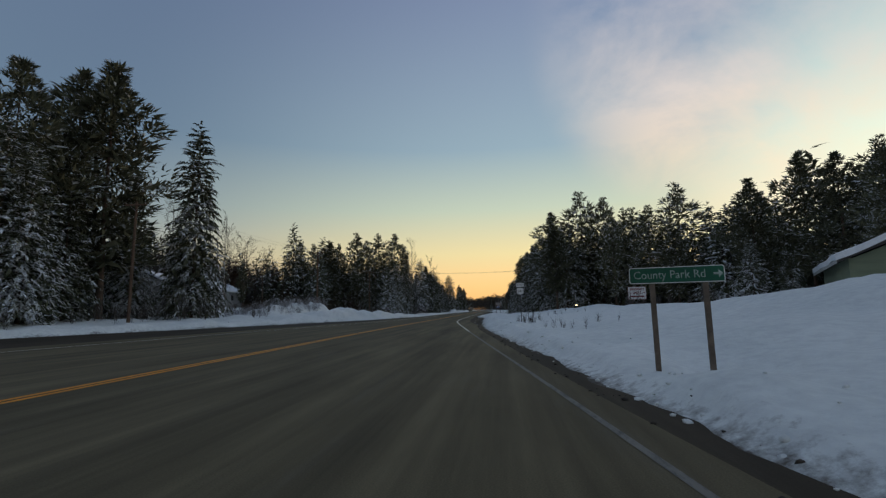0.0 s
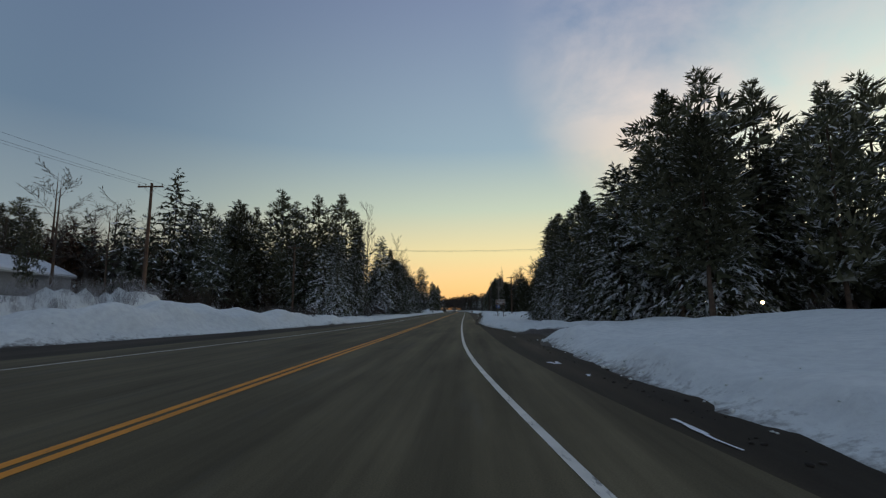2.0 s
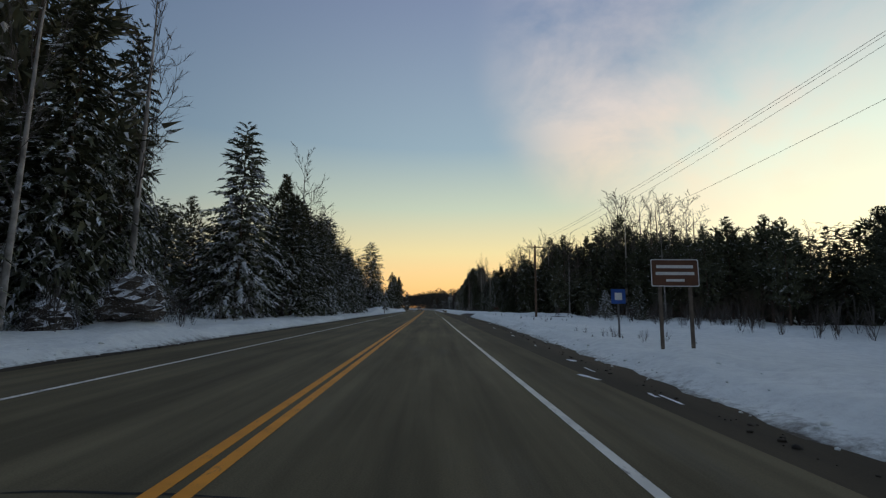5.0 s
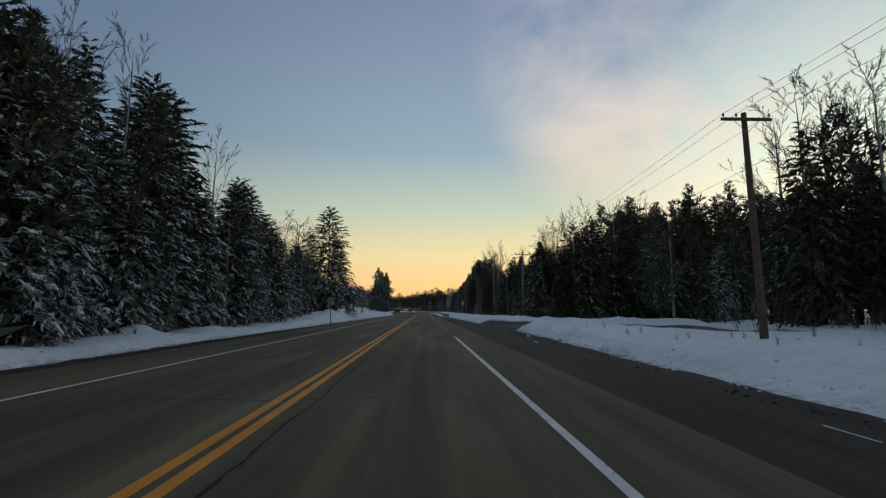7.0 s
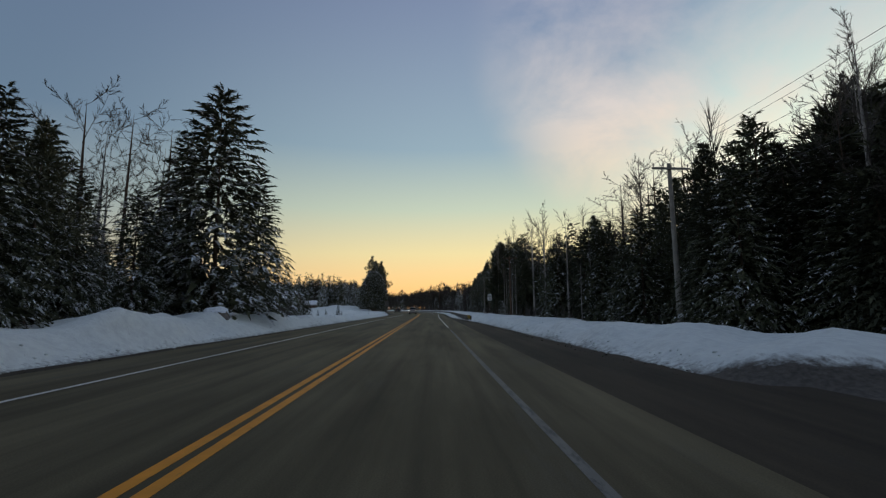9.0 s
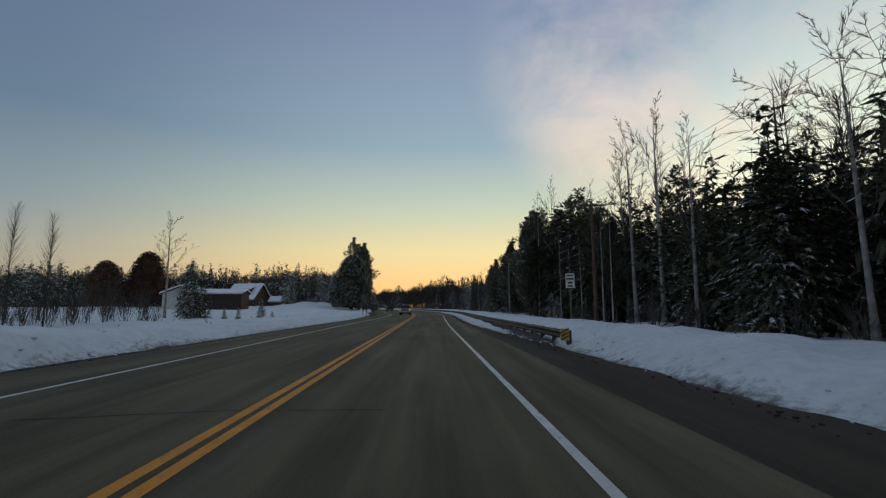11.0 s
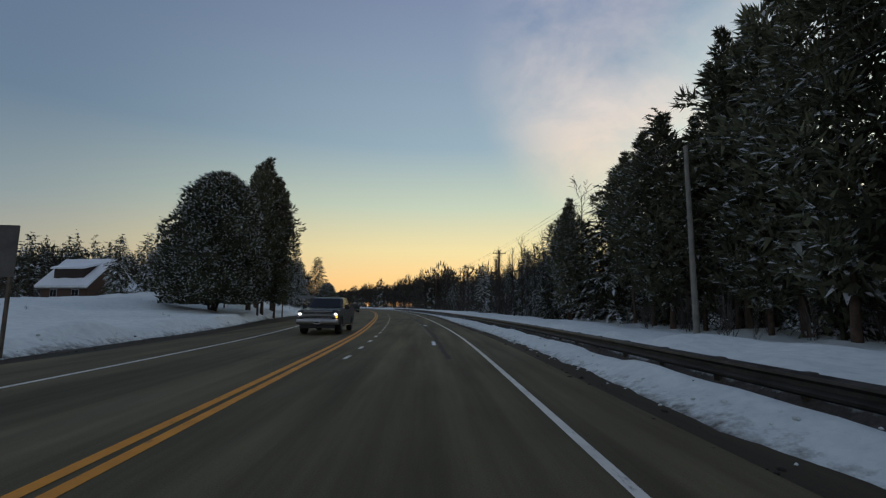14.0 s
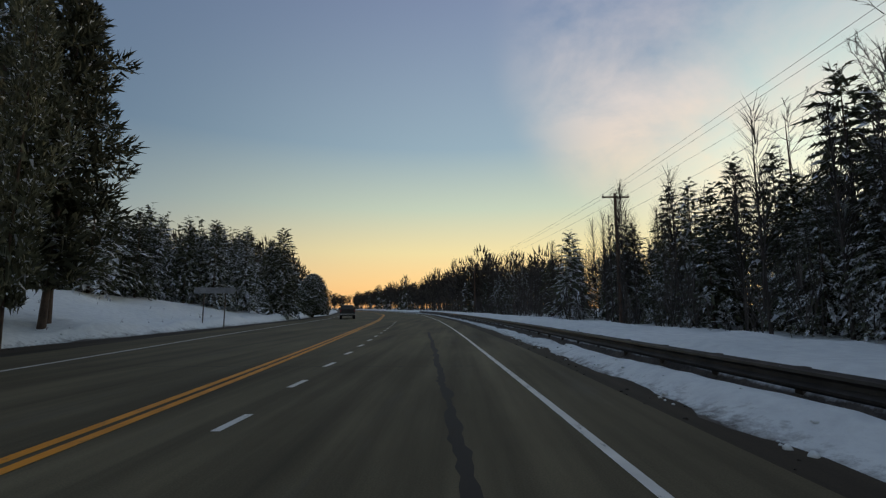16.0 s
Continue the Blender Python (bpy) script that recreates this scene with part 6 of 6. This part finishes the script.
shed = house("brown_shed", -50.0, 328.0, 4.0, 10.8, 5.0, 3.7, 4.4, BROWN_SIDING, "long dark brown shed with a thick snow-covered roof", 0.4, 0.3, base=1.0)
house("white_garage", -60.0, 333.0, 94.0, 9.0, 8.0, 3.7, 5.4, WHITE_SIDING, "white sided garage with a snowy gable roof", windows=[("h", 0.0, 2.6, 1.3, 0.9)], base=1.1)
gable_house = house("cabin_house", -57.6, 362.0, -13.0, 9.0, 8.0, 3.0, 7.0, LOG_SIDING, "brown log house with a steep snowy roof and a dormer", 0.6, 0.35, windows=[("f", -2, 1.6, 1.2, 1.1), ("f", 2.2, 1.6, 1.2, 1.1), ("g", 0, 1.7, 1.2, 1.1)], base=1.4)
dormer = part("dormer", prism([(-1.2, 3.9), (-3.5, 3.9), (-3.5, 5.5), (-0.7, 6.5)], 5.8, "x"), BROWN_SIDING, gable_house, "shed dormer with dark front")
part("dormer_snow", prism([(-0.3, 6.6), (-3.9, 5.5), (-3.9, 5.78), (-0.3, 6.95)], 6.5, "x"), SNOW, dormer, "snow on the dormer roof")
house("lean_to_shed", -48.6, 363.0, 3.0, 4.0, 4.5, 2.0, 3.2, LOG_SIDING, "small wooden shed with a snowy roof beside the log house", base=1.4)
house("green_house", 33.0, 25.5, 62.0, 12.0, 8.5, 2.5, 4.3, GREEN_SIDING, "low pale green house with deep snow on its roof", 0.5, 0.35, windows=[("h", 0.5, 1.5, 1.2, 1.0), ("f", -1, 1.5, 1.2, 1.0), ("f", 3, 1.5, 1.2, 1.0)], base=1.2)
house("lodge_house", 30.0, 97.0, 10.0, 10.0, 7.0, 2.8, 4.6, LOG_SIDING, "dark wooden house half hidden behind snowy trees", 0.5, 0.3, windows=[("f", 0, 1.6, 1.2, 1.0)], base=0.4)


def glow_material():
    m, nt, bsdf = material("lit_lamp_globe", 0.4)
    bsdf.inputs["Emission Color"].default_value = (1.0, 0.72, 0.36, 1)
    bsdf.inputs["Emission Strength"].default_value = 6.0
    return m


LAMP_GLOW = glow_material()


def yard_lamp(x, y, z):
    base = gz(x, y)
    root = tagged(empty("yard_lamp", pose(x, y, base)), "lit globe lamp on a dark post in the snow", "lamp", "yard lamps")
    part("post", rod((0, 0, -0.6), (0, 0, z - base - 0.14), 0.04, 0.035, 8), BLACK_PAINT, root)
    bm = bmesh.new()
    bmesh.ops.create_uvsphere(bm, u_segments=12, v_segments=8, radius=0.11, matrix=Matrix.Translation((0, 0, z - base)))
    part("globe", bm, LAMP_GLOW, root, "glowing warm white globe")
    part("cap", rod((0, 0, z - base + 0.09), (0, 0, z - base + 0.15), 0.07, 0.02, 8), BLACK_PAINT, root)


yard_lamp(19.5, 73.0, 1.9)
yard_lamp(19.7, 66.8, 1.72)


# ---- pickup ----
def paint(name, rgb):
    m, nt, bsdf = material(name, 0.3, 0.0)
    c = nt.nodes.new("ShaderNodeTexCoord").outputs["Object"]
    _, col = blend_noise(nt, c, 3, 5, [(0.3, tuple(v * 0.8 for v in rgb)), (0.7, rgb)])
    h, r = blend_noise(nt, c, 5, 6, [(0.3, (0.2, 0.2, 0.2)), (0.75, (0.6, 0.6, 0.6))])
    nt.links.new(col, bsdf.inputs["Base Color"])
    nt.links.new(r, bsdf.inputs["Roughness"])
    bsdf.inputs["Coat Weight"].default_value = 0.15
    bsdf.inputs["Specular IOR Level"].default_value = 0.35
    return m


CAR_PAINT = paint("dark_metallic_paint", (0.035, 0.034, 0.031))
SILVER = plain("bright_grille_trim", (0.42, 0.41, 0.40), 0.28, 1.0, scale=5, spread=0.1)
CHROME = plain("chrome", (0.62, 0.63, 0.64), 0.18, 1.0, scale=5, spread=0.1)
RUBBER = plain("tyre_rubber", (0.018, 0.018, 0.018), 0.85, scale=6)
BLACK_TRIM = plain("black_plastic", (0.02, 0.02, 0.021), 0.6, scale=6)


def light_material(name, rgb, power):
    m, nt, bsdf = material(name, 0.2)
    bsdf.inputs["Base Color"].default_value = (*rgb, 1)
    bsdf.inputs["Emission Color"].default_value = (*rgb, 1)
    bsdf.inputs["Emission Strength"].default_value = power
    return m


HEADLIGHT = light_material("lit_headlight", (1.0, 0.93, 0.80), 4.0)
AMBER = light_material("lit_turn_lamp", (1.0, 0.36, 0.05), 2.2)


def pickup(x, y, turn, label, lit=True):
    """A full-size pickup; local +y is its front."""
    root = tagged(empty("pickup_truck", pose(x, y, 0.006, 0, 0, turn)), label, "pickup truck")
    wheels = (-1.83, 1.82)

    def arch(c, r, n=9):
        return [(c + r * math.cos(math.pi * (1 - k / (n - 1))), 0.46 + r * math.sin(math.pi * (1 - k / (n - 1)))) for k in range(n)]

    lower = [(-2.86, 0.62), (-2.45, 0.50)] + arch(wheels[0], 0.47) + arch(wheels[1], 0.47) + [(2.55, 0.50), (2.78, 0.62), (2.82, 1.06), (2.70, 1.16), (1.35, 1.26), (1.2, 1.28), (-1.32, 1.28), (-1.34, 0.72), (-2.86, 0.72)]
    part("body", prism(lower, 1.96, "x", bevel=0.0), CAR_PAINT, root)
    hood = prism([(1.18, 1.24), (2.74, 1.10), (2.74, 1.15), (2.62, 1.21), (1.25, 1.305)], 1.78, "x", bevel=0.015)
    part("hood", hood, CAR_PAINT, root)
    cab = prism([(1.22, 1.27), (0.42, 1.80), (0.1, 1.865), (-0.95, 1.865), (-1.22, 1.80), (-1.34, 1.27)], 1.86, "x")
    for v in cab.verts:
        v.co.x *= 1.0 - 0.20 * max(0, (v.co.z - 1.27) / 0.6)
    bmesh.ops.bevel(cab, geom=list(cab.edges), offset=0.035, segments=2, affect="EDGES")
    part("cab", cab, CAR_PAINT, root)
    screen = prism([(1.165, 1.325), (0.47, 1.785), (0.485, 1.80), (1.185, 1.34)], 1.60, "x")
    for v in screen.verts:
        v.co.x *= 1.0 - 0.16 * max(0, (v.co.z - 1.27) / 0.6)
    part("windscreen", screen, DARK_GLASS, root, "dark windscreen")
    for s in (-1, 1):
        for y0, y1, top0, top1 in ((0.93, 0.12, 0.42, 0.10), (0.02, -0.62, 0.0, -0.60), (-0.68, -1.16, -0.68, -1.05)):
            v = []
            for off in (0.0, 0.012):
                for yy, zz in ((y0, 1.36), (y1, 1.36), (top1, 1.74), (top0, 1.74)):
                    v.append((s * (0.93 * (1.0 - 0.20 * (zz - 1.27) / 0.6) + 0.003 + off), yy, zz))
            f = [(0, 1, 2, 3), (4, 7, 6, 5), (0, 4, 5, 1), (1, 5, 6, 2), (2, 6, 7, 3), (3, 7, 4, 0)]
            mesh_object("side_window", v, f, DARK_GLASS, root)
        for yd in (0.08, -0.68):
            part("door_handle", box((0.03, 0.16, 0.03), (s * 0.99, yd, 1.12), 0.008), CHROME, root)
        part("door_mirror", box((0.22, 0.12, 0.24), (s * 1.10, 0.92, 1.36), 0.03), BLACK_TRIM, root)
        part("bed_side", box((0.10, 1.50, 0.60), (s * 0.93, -2.10, 1.02), 0.02), CAR_PAINT, root)
        part("bed_rail", box((0.12, 1.50, 0.03), (s * 0.93, -2.10, 1.335), 0.01), BLACK_TRIM, root)
        part("running_board", box((0.14, 2.1, 0.05), (s * 1.0, 0.0, 0.40), 0.015), CHROME, root)
        part("headlight", box((0.13, 0.08, 0.09), (s * 0.86, 2.805, 1.0), 0.02), HEADLIGHT if lit else SIGN_WHITE, root, "lit headlight" if lit else "")
        part("headlight_housing", box((0.30, 0.07, 0.24), (s * 0.82, 2.785, 0.95), 0.03), CHROME, root)
        part("turn_lamp", box((0.10, 0.08, 0.12), (s * 0.91, 2.80, 0.88), 0.02), AMBER if lit and s < 0 else CHROME, root, "amber turn lamp")
        part("fog_lamp", rod((s * 0.68, 2.86, 0.56), (s * 0.68, 2.93, 0.56), 0.05, 0.05, 10), CHROME, root)
        part("tail_lamp", box((0.16, 0.06, 0.36), (s * 0.91, -2.87, 1.08), 0.015), MAROON, root)
        part("fender_flare", prism([(wheels[1] + 0.53 * math.cos(a), 0.46 + 0.53 * math.sin(a)) for a in np.linspace(0.1, math.pi - 0.1, 11)] + [(wheels[1] + 0.47 * math.cos(a), 0.46 + 0.47 * math.sin(a)) for a in np.linspace(math.pi - 0.1, 0.1, 11)], 0.04, "x"), CAR_PAINT, root).location = (s * 0.985, 0, 0)
        for c in wheels:
            bm = bmesh.new()
            got = bmesh.ops.create_cone(bm, cap_ends=True, segments=24, radius1=0.42, radius2=0.42, depth=0.27)
            bmesh.ops.bevel(bm, geom=[e for e in bm.edges if len(e.link_faces) == 2 and abs(e.calc_face_angle()) > 1.0], offset=0.04, segments=2, affect="EDGES")
            bmesh.ops.transform(bm, matrix=Matrix.Translation((s * 0.86, c, 0.42)) @ Matrix.Rotation(radians(90), 4, "Y"), verts=bm.verts)
            tyre = part("tyre", bm, RUBBER, root)
            rim = bmesh.new()
            for k in range(6):
                a = 6.283 * k / 6
                box((0.025, 0.21, 0.06), (s * 0.992, c + 0.115 * math.cos(a), 0.40 + 0.115 * math.sin(a)), 0, rim, Matrix.Rotation(a, 4, "X"))
            rod((s * 0.985, c, 0.40), (s * 1.005, c, 0.40), 0.07, 0.06, 12, rim)
            rod((s * 0.93, c, 0.40), (s * 0.988, c, 0.40), 0.25, 0.25, 20, rim)
            part("rim", rim, CHROME, tyre)
    part("tailgate", box((1.76, 0.08, 0.60), (0, -2.84, 1.02), 0.02), CAR_PAINT, root)
    part("bed_floor", box((1.76, 1.48, 0.04), (0, -2.10, 0.75)), BLACK_TRIM, root)
    grille = part("grille", box((1.34, 0.06, 0.42), (0, 2.815, 0.95), 0.02), BLACK_TRIM, root)
    for zz, hh in ((1.13, 0.05), (1.05, 0.022), (0.95, 0.075), (0.86, 0.022), (0.77, 0.05)):
        part("grille_bar", box((1.36, 0.05, hh), (0, 2.845, zz), 0.01), SILVER, grille)
    part("bumper", prism([(2.72, 0.50), (2.90, 0.50), (2.95, 0.58), (2.95, 0.68), (2.88, 0.76), (2.72, 0.76)], 1.98, "x", bevel=0.02), SILVER, root, "chrome front bumper")
    part("air_dam", box((1.7, 0.10, 0.18), (0, 2.80, 0.41), 0.02), BLACK_TRIM, root)
    part("rear_bumper", box((1.9, 0.14, 0.18), (0, -2.95, 0.62), 0.03), CHROME, root)
    plate_ob = part("number_plate", box((0.31, 0.012, 0.16), (0, 2.962, 0.61), 0.004), SIGN_WHITE, root, "pale number plate")
    part("bar", box((0.24, 0.004, 0.06), (0, 2.971, 0.61)), BLACK_TRIM, plate_ob)
    return root


pickup(-6.15, 308.6, 181.0, "dark grey pickup truck with headlights lit on the highway")
pickup(-16.6, 385.0, 14.0, "distant dark pickup truck further along the highway", False)


# ---- brush, weeds, boulders, lumps ----
def simple_shrub(seed):
    """A small clump of thin upright stalks, one metre tall."""
    rng = np.random.RandomState(seed)
    c = 28
    a, u = rng.uniform(0, 6.28, c), rng.uniform(0.0, 0.55, c)
    d = np.stack([np.cos(a), np.sin(a), 0 * a], 1)
    p = d * rng.uniform(0, 0.12, c)[:, None] + np.stack([0 * u, 0 * u, u], 1)
    tip = p + d * rng.uniform(0.05, 0.32, c)[:, None] + np.stack([0 * u, 0 * u, rng.uniform(0.3, 0.6, c)], 1)
    return spikes(p, tip, np.cross(d, [0, 0, 1.0]) * 0.007)


def simple_thicket(seed):
    """A tangle of thin leaning stems with short side twigs, one metre tall."""
    rng = np.random.RandomState(seed)
    c = 54
    foot = np.stack([rng.normal(0, 0.11, c), rng.normal(0, 0.11, c), rng.uniform(0.0, 0.7, c) ** 1.3], 1)
    lean = unit(np.stack([rng.normal(0, 0.35, c), rng.normal(0, 0.35, c), np.ones(c)], 1))
    tip = foot + lean * (rng.uniform(0.5, 1.0, c) * (1.02 - foot[:, 2]) * 0.7)[:, None]
    return spikes(foot, tip, unit(np.cross(lean, rng.normal(0, 1, (c, 3)))) * 0.0034)


SHRUBS = [simple_shrub(330 + k) for k in range(4)]
brush_spots = (scatter(31, 70, 40, 57, side_l(12.0), -20, 0.7, 1.9) + scatter(32, 140, 82, 112, side_l(9.0), -24, 0.7, 1.7) + scatter(33, 220, -40, 55, side_l(6.0), -20, 1.5, 4.5)
               + scatter(34, 160, 108, 195, side_l(4.0), -10, 1.2, 3.2) + scatter(35, 260, 215, 262, side_l(13.0), -20, 1.5, 4.0) + scatter(36, 260, 205, 340, side_r(11.0), 9, 1.0, 3.2)
               + scatter(37, 300, 340, 470, side_r(8.5), 10, 1.5, 5.0) + scatter(38, 120, 110, 172, side_r(13.0), 12, 1.0, 2.8) + scatter(39, 80, 30, 100, side_r(14.0), 8, 0.8, 2.2)
               + scatter(40, 90, 84, 92, side_l(5.0), -6, 0.8, 1.5) + scatter(41, 200, 360, 430, lambda y: -44.0, -40, 1.5, 3.5))
far_wood("brush", "tangled leafless brown brush along the wood's edge", brush_spots, SHRUBS, TWIG, 7)
thicket_spots = scatter(71, 130, 70, 100, lambda y: -34.0, -12, 1.4, 2.6) + scatter(79, 460, 52, 122, lambda y: -70.0, -24, 10.0, 15.0) + scatter(72, 160, 100, 116, lambda y: -34.0, -26, 3.5, 7.0) + scatter(74, 320, 100, 140, lambda y: -60.0, -60, 6.5, 12.0) + scatter(75, 240, 112, 160, lambda y: -26.0, -34, 4.5, 9.0) + scatter(76, 320, 384, 420, lambda y: -44.0, -150, 6.0, 12.0) + scatter(77, 150, 140, 184, lambda y: 29.0, 12, 3.0, 6.0) + scatter(78, 200, 205, 330, side_r(16.0), 16, 4.0, 9.0) + scatter(73, 200, 212, 246, side_l(14.0), -30, 3.0, 7.0)
far_wood("frosted_brush", "leafless shrubs with snow-coated twigs on the heaped snow", scatter(80, 320, 58, 78.5, lambda y: -23.6 - 0.16 * (78 - y), -6, 0.9, 2.1), [simple_thicket(360 + k) for k in range(3)], RIME_TWIG, 8)
far_wood("thicket", "dense leafless brown thicket between the trees", thicket_spots, [simple_thicket(350 + k) for k in range(3)], BROWN_TWIG, 9)
weed_spots = (scatter(42, 26, 27, 31, side_r(2.6), 1.5, 0.4, 0.8) + scatter(43, 10, 17, 24, side_r(2.5), 4, 0.4, 0.8) + scatter(44, 16, 36, 46, side_r(4.0), 6, 0.3, 0.7)
              + scatter(45, 22, 116, 124, side_r(2.0), 3, 0.3, 0.6) + scatter(46, 30, 245, 330, side_l(3.0), -9, 0.25, 0.5) + scatter(47, 30, 140, 172, side_r(3.0), 8, 0.3, 0.6)
              + scatter(48, 40, 335, 365, side_l(2.0), -12, 0.25, 0.5))
far_wood("dry_weeds", "dry grass stalks poking through the snow", weed_spots, SHRUBS, TWIG, 8)
GRANITE = plain("granite", (0.16, 0.14, 0.125), 0.85, scale=2, spread=0.4, relief=0.03)


def boulder(x, y, z, r, seed):
    rng = np.random.RandomState(seed)
    root = tagged(empty("boulder", pose(x, y, z)), "rough grey boulder capped with snow on the bank", "rock")
    for nm, mat, grow, lift in (("rock", GRANITE, 1.0, 0.0), ("snow_cap", SNOW, 1.03, 0.10)):
        bm = bmesh.new()
        bmesh.ops.create_icosphere(bm, subdivisions=3, radius=r)
        for v in bm.verts:
            q = v.co / r
            n = noise.noise(q * 1.3 + Vector((seed, 0, 0))) * 0.35 + noise.noise(q * 3.1) * 0.10
            v.co = q * r * (1 + n) * grow
            v.co.z = v.co.z * 0.62 + lift
        if nm == "snow_cap":
            bmesh.ops.delete(bm, geom=[f for f in bm.faces if f.calc_center_median().z < 0.22 * r + 0.1], context="FACES")
        else:
            pass
        part(nm, bm, mat, root, "snow lying on top" if nm == "snow_cap" else "")


boulder(-12.4, 208.6, 1.05, 0.75, 3)
boulder(-13.6, 213.0, 0.85, 0.5, 5)


def plough_lumps(name, label, count, seed, near, spread, r0, r1, mat):
    """Clods along the foot of the banks; near and spread: where they lie, outwards from the snow's edge."""
    rng = np.random.RandomState(seed)
    ico = bmesh.new()
    bmesh.ops.create_icosphere(ico, subdivisions=1, radius=1.0)
    ico.verts.ensure_lookup_table()
    bv = np.array([v.co[:] for v in ico.verts])
    bf = np.array([[v.index for v in f.verts] for f in ico.faces])
    ico.free()
    V, F, n = [], [], 0
    y = rng.uniform(-6, 345, count)
    d = rng.exponential(spread, count) + near
    x = np.where(rng.rand(count) < 0.6, snow_right_x(y) + d, snow_left_x(y) - d)
    keep = side_roads(x, y) < 0.3
    x, y = x[keep], y[keep]
    for px, py, pz in zip(x, y, np.maximum(ground_z(x, y), -0.012)):
        r = r0 + r1 * rng.rand() ** 3
        v = bv * (r * rng.uniform(0.6, 1.3, (len(bv), 1))) * np.array([1.2, 1.2, 0.8])
        V.append(v + np.array([px, py, pz + r * 0.2])); F.append(bf + n); n += len(bv)
    tagged(new(name, new_mesh(name, np.concatenate(V), np.concatenate(F), mat, True)), label, "snow" if "snow" in name else "gravel", kind="stuff")


GRAVEL = plain("dark_wet_gravel", (0.040, 0.031, 0.023), 0.9, scale=6, spread=0.5)
plough_lumps("snow_clods", "small clods of ploughed snow along the road edge", 2400, 17, 0.15, 0.5, 0.02, 0.045, GROUND)
plough_lumps("gravel_clods", "dark gravel and dirt clods along the road edge", 2600, 18, -0.35, 0.22, 0.012, 0.035, GRAVEL)
